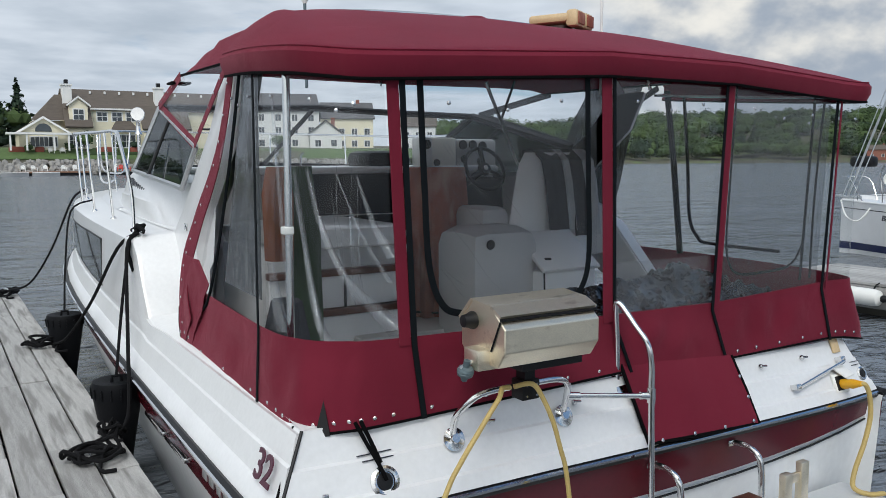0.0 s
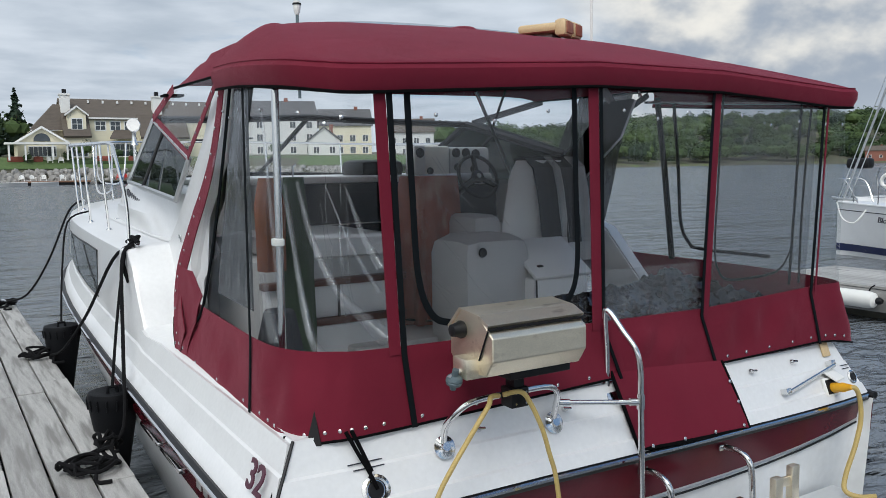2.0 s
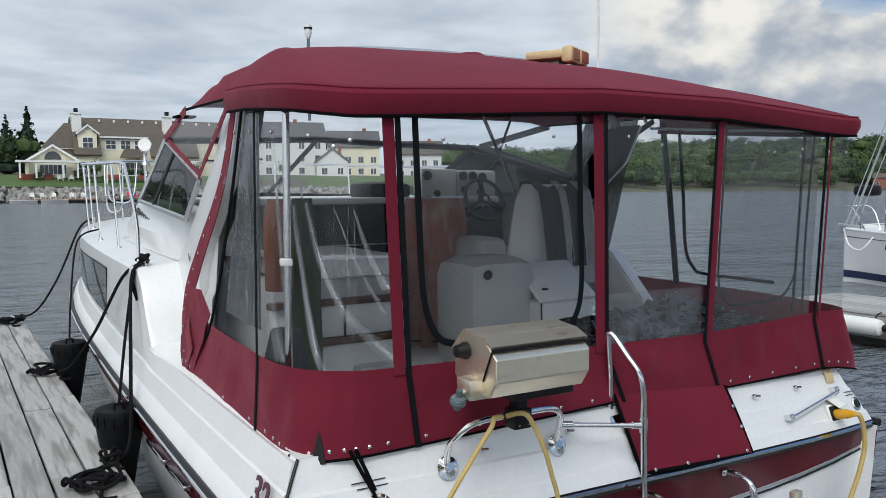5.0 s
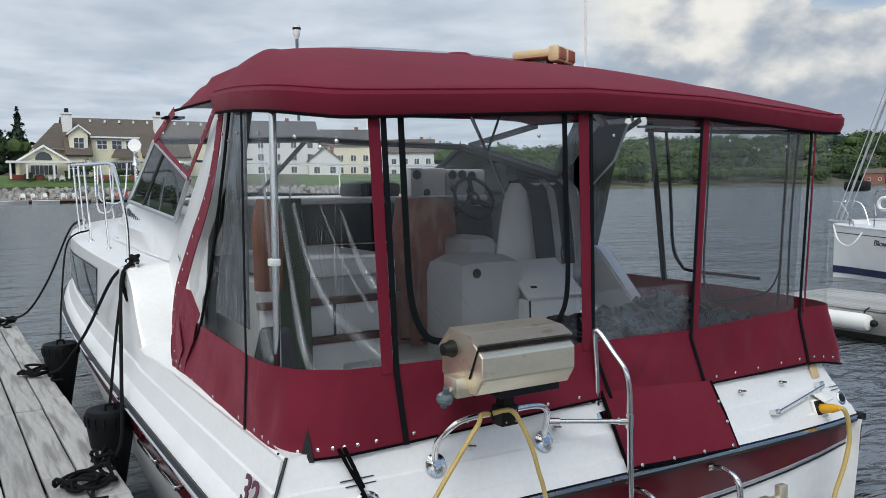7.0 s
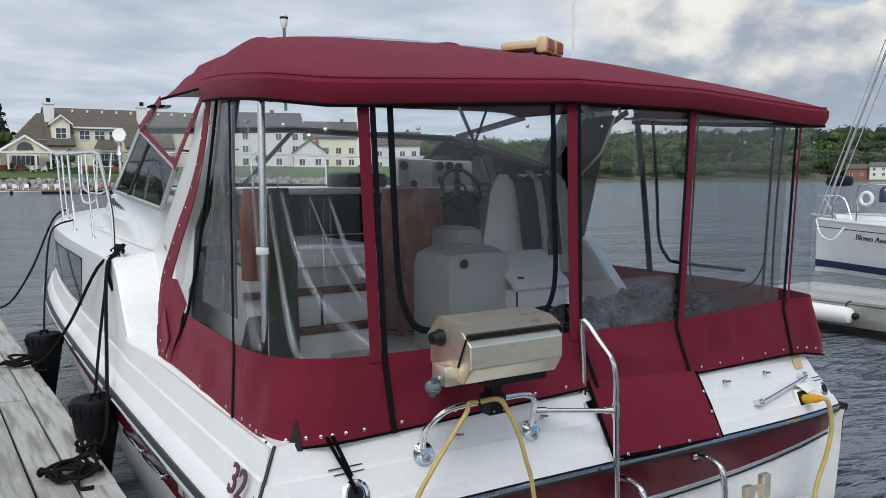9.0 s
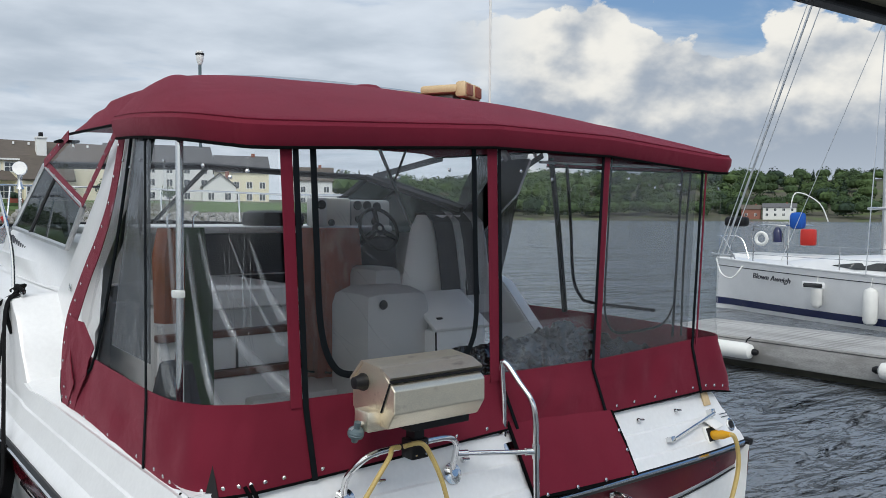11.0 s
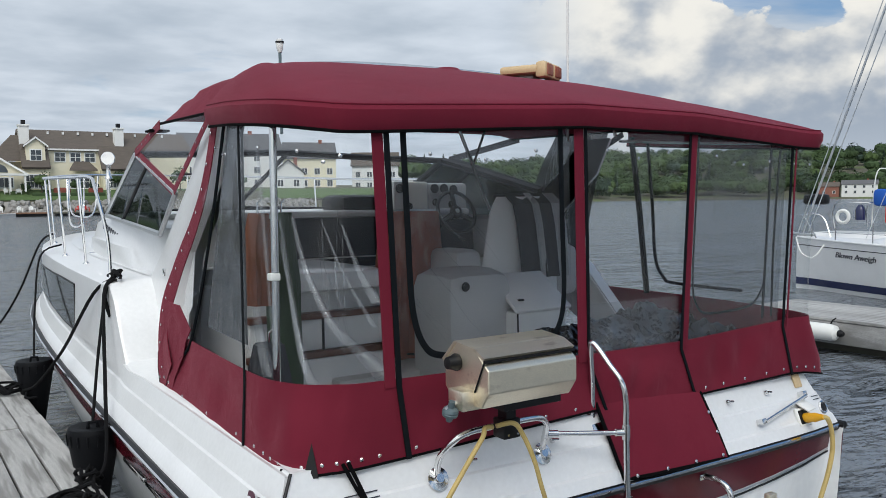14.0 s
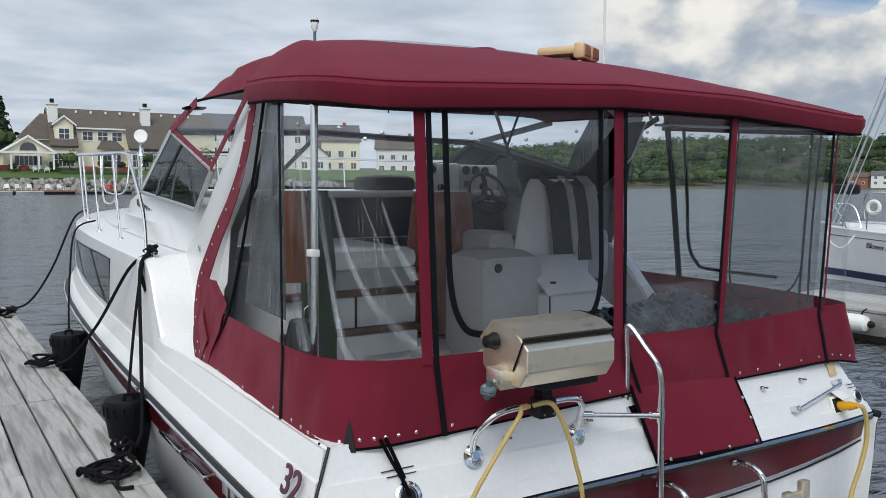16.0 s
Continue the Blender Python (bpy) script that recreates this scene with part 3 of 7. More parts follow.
part("rub_rail_trim", tubed([(XC + e * 1.90, aft_y(XC + e * 1.9, 0.78) - 0.036, 0.778 + heel(XC + e * 1.9)) for e in TR], 0.011, 6), M["chrome"], boat, "stainless rub rail insert")

# foredeck and trunk cabin
bm = bmesh.new()
loft(bm, [[(XC + e * max(rail_x(y) - top_in(y) - 0.3, 0.01), y, top_z(y) + 0.03 + 0.06 * (1 - e * e)) for e in np.linspace(-1, 1, 9)] for y in STN if y > 5.6])
part("foredeck", bm, M["gel"], boat, "white foredeck")


def trunk_half(y):
    return 1.43 * (1 - max(0, (y - 6.4) / 4.9) ** 2.4) ** 0.6 if y < 11.3 else 0.0


bm = bmesh.new()
rows = []
for y in (4.95, 5.3, 5.8, 6.4, 7.0, 7.6, 8.2, 8.8, 9.4, 10.0, 10.6, 11.0, 11.25):
    h = trunk_half(y)
    zt = 2.02 + 0.05 * min(1, (y - 5) / 2.6) - max(0, (y - 7.6) / 3.65) ** 1.6 * 0.38
    zb = min(1.0 if y < 6.0 else top_z(y) - 0.02, zt)
    sec = [(h + 0.05, zb), (h + 0.03, zb + (zt - zb) * 0.45), (h + 0.005, zb + (zt - zb) * 0.5), (h - 0.03, zt - 0.05), (h - 0.07, zt - 0.012), (h - 0.14, zt)]
    row = [(XC - a, y, b) for a, b in sec] + [(XC + a, y, b) for a, b in sec[::-1]]
    rows.append([(XC if (h < 0.15) else a, b, c) for a, b, c in row])
bm = bmesh.new()
# sides all along, the top only forward of the windscreen
for sgn in (0, 1):
    sl = slice(0, 6) if sgn == 0 else slice(6, 12)
    loft(bm, [r[sl] for r in rows])
loft(bm, [[r[5], r[6]] for r in rows if r[0][1] > 6.9])
bmesh.ops.recalc_face_normals(bm, faces=bm.faces)
part("trunk_cabin", bm, M["gel"], boat, "white moulded cabin trunk")

# aft-raked arch legs beside the windscreen
LEG = [(4.40, 2.60, 4.20, 2.60), (4.70, 2.32, 4.34, 2.34), (5.07, 2.06, 4.66, 2.10), (5.40, 1.83, 4.98, 1.84), (5.75, 1.62, 5.12, 1.58), (6.03, 1.36, 5.12, 1.15)]
for side in (-1, 1):
    bm = bmesh.new()
    rows = []
    for yf, zf, ya, za in LEG:
        h0, h1 = 1.505, 1.40
        rows.append([(XC + side * (h0 - 0.012), yf, zf), (XC + side * h0, yf * 0.9 + ya * 0.1, zf * 0.9 + za * 0.1), (XC + side * h0, yf * 0.1 + ya * 0.9, zf * 0.1 + za * 0.9), (XC + side * (h0 - 0.012), ya, za), (XC + side * h1, ya, za), (XC + side * h1, yf, zf)])
    loft(bm, rows, closed=True)
    bmesh.ops.recalc_face_normals(bm, faces=bm.faces)
    part("arch_leg", bm, M["gel"], boat, "white raked arch leg")
    # grey strip over the leg's inner face, standing in for its shade
    bm = bmesh.new()
    rows = []
    for yf, zf, ya, za in LEG[:5]:
        rows.append([(XC + side * 1.375, ya - 0.10, za), (XC + side * 1.375, yf, zf)])
    loft(bm, rows)
    bmesh.ops.solidify(bm, geom=list(bm.faces), thickness=0.01)
    part("arch_shade_strip", bm, M["interior"], boat, "grey strip standing in for the arch's shaded inside")
    bm = bmesh.new()
    box(bm, (XC + side * 1.51 - 0.006, 5.28, 1.68), (XC + side * 1.51 + 0.006, 5.33, 1.73), 0.004)
    part("snap_hinge", bm, M["chrome"], boat)

# windscreen
for side in (-1, 1):
    def wx(p):
        return (XC - side * (p[0] - XC) if side > 0 else p[0], p[1], p[2])
    tf, bf, ba, ta = wx((1.50, 6.35, 2.535)), wx((1.50, 7.47, 2.055)), wx((1.40, 5.33, 1.955)), wx((1.42, 5.02, 2.222))
    frame_part = part("windscreen_side", tubed([bf, ba], 0.020, 6), M["alu"], boat, "aluminium side frame of the windscreen")
    for a, b in ((tf, bf), (tf, ta), (ta, ba)):
        part("frame_bar", tubed([a, b], 0.017 if side < 0 else 0.034, 6), M["alu"] if side < 0 else M["black"], frame_part)
    mid_t = Vector(tf).lerp(Vector(ta), 0.33)
    mid_b = Vector(bf).lerp(Vector(ba), 0.36)
    part("mullion", tubed([mid_t, mid_b], 0.014, 6), M["black"], frame_part, "black mullion")
    bm = bmesh.new()
    bm.faces.new([bm.verts.new(p) for p in (tf, bf, ba, ta)])
    part("side_pane", bm, M["tinted"], frame_part, "dark tinted side glass", smooth=False)
    bm = bmesh.new()
    fc0, fc1 = (XC, 6.75, 2.60), (XC, 8.15, 2.10)
    loft(bm, [[tf, Vector(tf).lerp(Vector(fc0), 0.5) + Vector((0, 0.08, 0)), fc0], [bf, Vector(bf).lerp(Vector(fc1), 0.5) + Vector((0, 0.1, 0)), fc1]])
    part("front_pane", bm, M["clear"], frame_part, "clear front windscreen glass")
    part("frame_bar", tubed([tf, Vector(tf).lerp(Vector(fc0), 0.5) + Vector((0, 0.08, 0)), fc0], 0.028, 6, smooth=4), M["black"], frame_part, "black top frame")
    part("frame_bar", tubed([bf, Vector(bf).lerp(Vector(fc1), 0.5) + Vector((0, 0.1, 0)), fc1], 0.022, 6, smooth=4), M["black"], frame_part, "black bottom frame")
part("windscreen_post", tubed([(XC, 6.75, 2.60), (XC, 8.15, 2.10)], 0.022, 6), M["black"], boat, "black centre post")
part("wiper", tubed([(2.55, 7.2, 2.43), (2.0, 6.9, 2.40), (1.95, 6.85, 2.40)], 0.010, 5), M["black"], boat, "black windscreen wiper")


# ---- canopy ----
# stations round the cockpit: foot, sill of the windows, head
CAN = [
    ((1.230, 4.70, 1.075), (1.280, 4.60, 1.380), (1.36, 4.03, 2.565)),
    ((1.210, 3.29, 1.085), (1.235, 3.317, 1.378), (1.32, 3.55, 2.535)),
    ((1.225, 2.89, 1.070), (1.270, 2.95, 1.388), (1.33, 3.08, 2.492)),
    ((1.360, 2.75, 1.085), (1.400, 2.80, 1.392), (1.42, 2.86, 2.460)),
    ((1.665, 2.735, 1.088), (1.639, 2.76, 1.386), (1.603, 2.78, 2.455)),
    ((2.820, 2.735, 1.118), (2.726, 2.755, 1.362), (2.700, 2.76, 2.515)),
    ((3.568, 2.735, 1.085), (3.473, 2.755, 1.352), (3.551, 2.76, 2.515)),
    ((4.436, 2.735, 1.092), (4.378, 2.765, 1.384), (4.463, 2.77, 2.468)),
    ((4.920, 2.86, 1.015), (4.737, 2.84, 1.385), (4.740, 2.84, 2.472)),
    ((4.80, 3.55, 1.05), (4.74, 3.55, 1.41), (4.76, 3.55, 2.520)),
    ((4.68, 4.75, 1.10), (4.64, 4.72, 1.43), (4.56, 4.22, 2.570)),
]


def can(u, v):
    """The canopy wall: u along the stations, v from foot (0) over sill (1) to head (2)."""
    u = max(0.0, min(len(CAN) - 1.0, u))
    i = min(int(u), len(CAN) - 2)
    t = u - i
    col = []
    for lev in range(3):
        p = [Vector(CAN[min(max(i + k, 0), len(CAN) - 1)][lev]) for k in (-1, 0, 1, 2)]
        if 4 <= i <= 6:
            q = p[1].lerp(p[2], t)
        else:
            q = 0.5 * ((2 * p[1]) + (p[2] - p[0]) * t + (2 * p[0] - 5 * p[1] + 4 * p[2] - p[3]) * t * t + (3 * p[1] - p[0] - 3 * p[2] + p[3]) * t ** 3)
        col.append(q)
    return col[0].lerp(col[1], v) if v <= 1 else col[1].lerp(col[2], v - 1)


def can_out(u):
    a, b = can(u - 0.05, 1.2), can(u + 0.05, 1.2)
    d = (b - a)
    return Vector((d.y, -d.x, 0)).normalized()


def wall_patch(u0, u1, v0, v1, nu=10, nv=8, off=0.0, thick=0.003, ripple=0.0, seed=0.0, freq=5.0):
    rows = []
    for j in range(nv + 1):
        v = v0 + (v1 - v0) * j / nv
        row = []
        for i in range(nu + 1):
            u = u0 + (u1 - u0) * i / nu
            p = can(u, v)
            edge = math.sin(math.pi * i / nu) * math.sin(math.pi * j / nv)
            w = ripple * edge * noise.noise((p.x * freq + seed, p.y * freq, p.z * freq * 0.45))
            row.append(p + can_out(u) * (off + w))
        rows.append(row)
    return sheet(rows, thick)


def ribbon(pts, width_dir, width, out, thick=0.004):
    """A flat band along the points."""
    rows = []
    for p in pts:
        p = Vector(p)
        rows.append([p - Vector(width_dir) * width / 2 + Vector(out), p + Vector(width_dir) * width / 2 + Vector(out)])
    return sheet(rows, thick)


def wall_band(u, v0, v1, width, off, n=14, bow=0.0, thick=0.004):
    rows = []
    for j in range(n + 1):
        v = v0 + (v1 - v0) * j / n
        p, o = can(u, v), can_out(u)
        side = Vector((-o.y, o.x, 0))
        b = bow * math.sin(math.pi * j / n)
        rows.append([p - side * (width / 2 + b) + o * off, p + side * (width / 2 - b) + o * off])
    return sheet(rows, thick)


def wall_line(uv, radius, off, flat=None, smooth=5, sides=6):
    uv = smooth_path([(a, b, 0) for a, b in uv], smooth)
    return tubed([can(p.x, p.y) + can_out(p.x) * off for p in uv], radius, sides, 0, flat)


canopy = part("canopy_frame", tubed([can(u, 2.0) + Vector((0, 0, 0.02)) - can_out(u) * 0.05 for u in np.linspace(0, 10, 60)], 0.012, 6), M["chrome"], boat, "stainless canopy frame tube")
# skirt panels
for u0, u1, nm in ((0.0, 1.0, 8), (1.0, 4.0, 26), (4.0, 5.0, 10), (5.0, 6.0, 10), (6.0, 7.0, 10), (7.0, 10.0, 20)):
    sk = part("canopy_skirt", wall_patch(u0 - 0.003, u1 + 0.003, -0.02, 1.03, nm * 2, 14, 0.004, 0.004, 0.05, u0 * 3, 6.0), M["canvas"], boat, "maroon canvas skirt of the canopy")
    if u0 == 5.0:
        continue
    part("hem", wall_line([(u0 + (u1 - u0) * k / 12, -0.015) for k in range(13)], 0.006, 0.008, smooth=1), M["webbing"], sk, "black hem")
    n_snap = max(3, round((u1 - u0) * (4 if u0 in (0.0, 1.0) else 5)))
    for k in range(n_snap):
        u = u0 + (u1 - u0) * (k + 0.5 + 0.16 * math.sin(k * 5 + u0)) / n_snap
        p, o = can(u, 0.10), can_out(u)
        part("snap", lathed([(0.009, 0), (0.009, 0.004), (0.005, 0.007)], aim(p + o * 0.007, o), 8), M["chrome"], sk)
# panes
PANES = [
    (0.04, 0.97, M["clear"], "side_window", "clear crinkled vinyl side window", 0.012),
    (1.03, 1.9, M["crinkle"], "corner_window", "crinkled clear vinyl corner window", 0.015),
    (1.9, 3.95, M["crinkle"], "aft_window", "crinkled clear vinyl aft window", 0.012),
    (4.05, 4.95, M["smoke"], "aft_window", "hazy smoked vinyl aft window with a zipped flap", 0.006),
    (5.05, 5.96, M["wavy"], "aft_window", "clear wavy vinyl aft window", 0.006),
    (6.04, 6.96, M["smoke_dark"], "aft_window", "hazy smoked vinyl aft window", 0.006),
    (7.03, 8.0, M["crinkle"], "corner_window", "clear vinyl corner window", 0.008),
    (8.0, 9.0, M["clear"], "side_window", "clear vinyl side window", 0.006),
]
for k, (u0, u1, mm, nm, lb, rp) in enumerate(PANES):
    pane_ = part(nm, wall_patch(u0, u1, 1.0, 2.0, 18, 18, 0.0, 0.0, rp, k * 7.3), mm, boat, lb)
    for q in range(1 if k in (1, 6) else 3):
        u_ = u0 + (u1 - u0) * (q + 0.7) / (1.6 if k in (1, 6) else 3.4)
        part("snap", lathed([(0.009, 0), (0.009, 0.004), (0.004, 0.007)], aim(can(u_, 1.90 - 0.03 * (q % 2)) + can_out(u_) * 0.002, can_out(u_)), 8), M["chrome"], pane_)
# added patch; its streaks are painted glints on the pane's crinkles
part("loose_sheet", wall_patch(5.04, 5.97, 0.99, 1.24, 40, 16, -0.02, 0.0, 0.05, 2.0, 14.0), M["rumpled"], boat, "rumpled clear plastic along the window foot, sky glints painted on")
# loose folds of the sheet inside the corner window, and one painted reflection
def fold(pts, widths, n=7):
    """A curled ribbon of vinyl that tapers along its length."""
    pp = smooth_path(pts, 7)
    rows = []
    for k, p in enumerate(pp):
        f = k / (len(pp) - 1) * (len(widths) - 1)
        i = min(int(f), len(widths) - 2)
        w = widths[i] + (widths[i + 1] - widths[i]) * (f - i)
        d = (pp[min(k + 1, len(pp) - 1)] - pp[max(k - 1, 0)]).normalized()
        across = Vector((d.z, 0, -d.x)).normalized()
        rows.append([p + across * w * (j / (n - 1) - 0.5) + Vector((0, -0.5 * w * math.sin(math.pi * j / (n - 1)), 0)) for j in range(n)])
    return sheet(rows, 0.0)


for pts_, ws_ in (
    ([(1.38, 3.25, 2.12), (1.40, 3.15, 1.88), (1.438, 3.0, 1.675), (1.52, 2.92, 1.556), (1.60, 2.85, 1.462)], (0.012, 0.020, 0.024, 0.034, 0.060)),
    ([(1.343, 3.3, 2.11), (1.346, 3.2, 1.775), (1.347, 3.1, 1.53), (1.355, 3.0, 1.415), (1.414, 2.95, 1.397), (1.60, 2.85, 1.41)], (0.010, 0.018, 0.026, 0.030, 0.022, 0.020)),
    ([(1.50, 3.0, 2.09), (1.54, 2.92, 1.888), (1.582, 2.85, 1.767)], (0.006, 0.020, 0.036)),
    ([(1.43, 3.05, 2.10), (1.49, 2.95, 1.86), (1.575, 2.86, 1.66)], (0.004, 0.010, 0.016)),
    # this wide ribbon paints a broad reflection on the vinyl
    ([(1.275, 3.45, 1.70), (1.285, 3.40, 1.52), (1.294, 3.35, 1.40)], (0.020, 0.036, 0.044)),
    ([(1.30, 3.45, 2.45), (1.31, 3.40, 2.0), (1.325, 3.35, 1.42)], (0.010, 0.014, 0.012)),
    ([(1.36, 3.35, 2.02), (1.375, 3.25, 1.7), (1.385, 3.15, 1.43)], (0.006, 0.012, 0.016)),
):
    part("vinyl_ribbon", fold([(a + 0.055, b, c - 0.028) for a, b, c in pts_], [w * 1.5 for w in ws_]), M["fold"], boat, "pale curled vinyl ribbon, for loose folds and one reflection")
fd_r = random.Random(31)
for k in range(9):
    a = Vector((1.42 + 0.16 * fd_r.random(), 2.95 + 0.1 * fd_r.random(), 2.15 - 0.35 * fd_r.random()))
    b = Vector((1.47 + 0.13 * fd_r.random(), 2.87, 1.45 + 0.35 * fd_r.random()))
    part("crease", tubed([a, a.lerp(b, 0.5) + Vector((fd_r.uniform(-0.05, 0.0), 0, fd_r.uniform(-0.08, 0.0))), b], 0.0008, 5, smooth=4), M["fold"], boat, "fine pale crease in the vinyl")
for k in range(9):
    u, v = 4.05 + 0.35 * fd_r.random(), 1.15 + 0.55 * fd_r.random()
    a, b = can(u, v + 0.16), can(u + 0.18, v - 0.05)
    o_ = can_out(u) * 0.006
    part("crease", tubed([a + o_, a.lerp(b, 0.5) + o_ + Vector((0, 0, fd_r.uniform(-0.05, 0.01))), b + o_], 0.0007, 5, smooth=4), M["fold"], boat, "fine pale crease in the vinyl")
part("rolled_window", wall_patch(0.47, 0.975, 1.12, 2.0, 28, 12, -0.012, 0.0, 0.05, 5.0, 9.0), M["curtain"], boat, "hanging smoked vinyl flap of the side window")
# seams: maroon straps and black zips
for u, w in ((4.0, 0.052), (5.0, 0.060), (6.0, 0.052)):
    st = part("canopy_strap", wall_band(u, 1.0, 2.0, w, 0.010), M["canvas"], boat, "maroon strap between the windows")
    part("zip", wall_band(u + (0.036 if u == 4.0 else 0.048 if u == 5.0 else -0.042), -0.03, 2.0, 0.026 if u == 4.0 else 0.019, 0.016), M["zipper"], st, "black zip")
for u in (1.0, 7.0):
    part("zip", wall_band(u, -0.05, 2.0, 0.022, 0.014), M["zipper"], boat, "black zip of the canopy corner")
part("zip", wall_band(7.08, 1.0, 2.0, 0.014, 0.012), M["canvas"], boat, "maroon binding beside the zip")
# slanting zip on the port quarter
part("zip", wall_line([(0.06, -0.04), (0.20, 0.6), (0.36, 1.15), (0.44, 1.6), (0.5, 2.0)], 0.008, 0.010), M["zipper"], boat, "black zip of the side window")
# zipped flaps, an upturned loop of dark zip
for ua, ub, vb, zr_, zo_ in ((4.115, 4.90, 1.10, 0.015, 0.006), (6.07, 6.80, 1.14, 0.008, -0.006)):
    part("flap_zip", wall_line([(ua, 2.0), (ua, 1.6), (ua + 0.005, 1.3), (ua + 0.05, vb + 0.05), (ua + 0.14, vb), ((ua + ub) / 2, vb - 0.01), (ub - 0.14, vb), (ub - 0.04, vb + 0.06), (ub, 1.3), (ub, 1.6), (ub, 2.0)], zr_, zo_, flat=0.003), M["zipper"], boat, "dark zip loop of the window flap")
for u_, w_, b_ in ((6.80, 0.020, 0.0), (6.90, 0.016, 0.018)):
    part("flap_band", wall_band(u_, 1.06, 1.97, w_, -0.008, bow=b_), M["zipper"], boat, "dark slate band of the window flap")
part("flap_zip", tubed([(4.6, 4.02, 2.58), (4.6, 3.97, 2.1), (4.6, 3.94, 1.72), (4.6, 3.86, 1.58), (4.6, 3.75, 1.545), (4.6, 3.20, 1.54)], 0.012, 6, smooth=5), M["zipper"], boat, "dark zip loop of the side window")
part("zip", tubed([(4.6, 4.18, 2.62), (4.6, 4.10, 2.1), (4.6, 4.02, 1.45)], 0.022, 6), M["zipper"], boat, "black zip of the side window")
# flap laid over the stern gate
rows = []
for j in range(9):
    t = j / 8
    a = Vector((2.806, 2.73, 1.15)).lerp(Vector((2.842, 2.585, 0.797)), t)
    b = Vector((3.572, 2.73, 1.10)).lerp(Vector((3.632, 2.59, 0.760)), t)
    row = []
    for i in range(13):
        p = a.lerp(b, i / 12)
        p.y = aft_y(p.x, p.z - heel(p.x)) - 0.030 - 0.008 * noise.noise((p.x * 4, p.z * 6, 3.0))
        row.append(p)
    rows.append(row)
flap = part("stern_flap", sheet(rows, 0.004), M["canvas"], boat, "maroon canvas flap over the stern gate")
part("hem", tubed([rows[0][0], rows[4][0], rows[8][0]] + [rows[8][i] for i in range(1, 12)] + [rows[8][12], rows[4][12], rows[0][12]], 0.010, 6), M["webbing"], flap, "black hem")
for px in (2.92, 3.14, 3.36, 3.58):
    part("snap", lathed([(0.010, 0), (0.010, 0.004), (0.005, 0.007)], aim((px, aft_y(px, 0.805) - 0.036, 0.805 - (px - 2.9) * 0.03), (0, -1, 0.3)), 8), M["chrome"], flap)
for zz in (0.9, 1.0):
    part("snap", lathed([(0.010, 0), (0.010, 0.004), (0.005, 0.007)], aim((3.57 - (zz - 1.0) * 0.15, aft_y(3.57, zz) - 0.036, zz), (0, -1, 0.3)), 8), M["chrome"], flap)
# slit in the skirt at the stern corner, its shade a black patch
bm = bmesh.new()
c0, o0 = can(2.62, 0.0), can_out(2.62)
ngon_prism(bm, [can(2.46, -0.04) + o0 * 0.014, can(2.80, -0.04) + o0 * 0.014, can(2.63, 0.40) + o0 * 0.016], o0 * 0.004)
part("skirt_slit_patch", bm, M["black"], boat, "black patch for the shade in the skirt's slit")

# roof canvas
EDGE = [can(u, 2.0) + can_out(u) * 0.035 for u in np.linspace(0.0, 10.0, 81)]
rows = [[], [], [], []]
body_rows = [[] for _ in range(15)]
for k, e in enumerate(EDGE):
    u = k / 8
    wob = 0.006 * noise.noise((e.x * 3, e.y * 3, 0.5))
    rows[0].append(e + Vector((0, 0, -0.012)))
    rows[1].append(e + can_out(u) * (0.022 + wob) + Vector((0, 0, 0.035)))
    rows[2].append(e + can_out(u) * 0.026 + Vector((0, 0, 0.075)))
    rows[3].append(e + can_out(u) * 0.010 + Vector((0, 0, 0.095)))
    sx_ = max(-1.25, min(1.25, (e.x - XC) * 0.82))
    spine = Vector((XC + sx_, max(4.06, e.y), 2.957 - 0.055 * abs(sx_ / 1.25) ** 4))
    aft = max(0.0, min(1.0, (3.55 - e.y) / 0.75))
    p_ = 1.9 * (1 - aft) + 1.35 * aft
    base = rows[3][-1]
    for j in range(15):
        v = j / 14
        w = 1 - (1 - v) ** p_
        q = base.lerp(spine, v)
        q.z = base.z + (spine.z - base.z) * w + 0.006 * noise.noise((q.x * 2, q.y * 2, 1.0))
        body_rows[j].append(q)
roof = part("canopy_roof", sheet(rows + body_rows[1:], 0.004), M["canvas"], boat, "taut maroon canvas canopy roof")
part("roof_hem", tubed([p + can_out(k / 8) * 0.003 for k, p in enumerate(rows[0])], 0.007, 6), M["webbing"], roof, "black hem of the valance")
part("roof_seam", tubed([p + Vector((0, 0, 0.003)) for p in rows[3]], 0.004, 5), M["canvas"], roof, "piped seam")
# the lower forward section down to the windscreen header
rows = []
for k in range(13):
    t = k / 12
    y = 3.98 + 1.40 * t
    ze = 2.650 + 0.03 * t
    zc_ = 2.905 + 0.05 * math.sin(min(1.0, t / 0.6) * math.pi / 2) - (0.05 if t > 0.64 else 0.0) - 0.18 * t ** 9
    half = 1.50
    row = []
    for i in range(29):
        e = -1 + 2 * i / 28
        w = (1 - abs(e) ** 7) ** 0.55
        row.append((XC + e * half, y + 0.25 * (1 - e * e) * t, ze + (zc_ - ze) * w))
    rows.append(row)
fr = part("forward_canopy", sheet(rows, 0.004), M["canvas"], boat, "maroon canvas forward section of the canopy")
for side in (0, 28):
    part("hem", tubed([r[side] for r in rows], 0.009, 6), M["webbing"], fr, "black hem")
bm = bmesh.new()
box(bm, (XC - 1.53, 5.46, 2.640), (XC - 1.40, 5.60, 2.655), 0.004)
part("strap_end", bm, M["webbing"], fr, "loose black strap end")
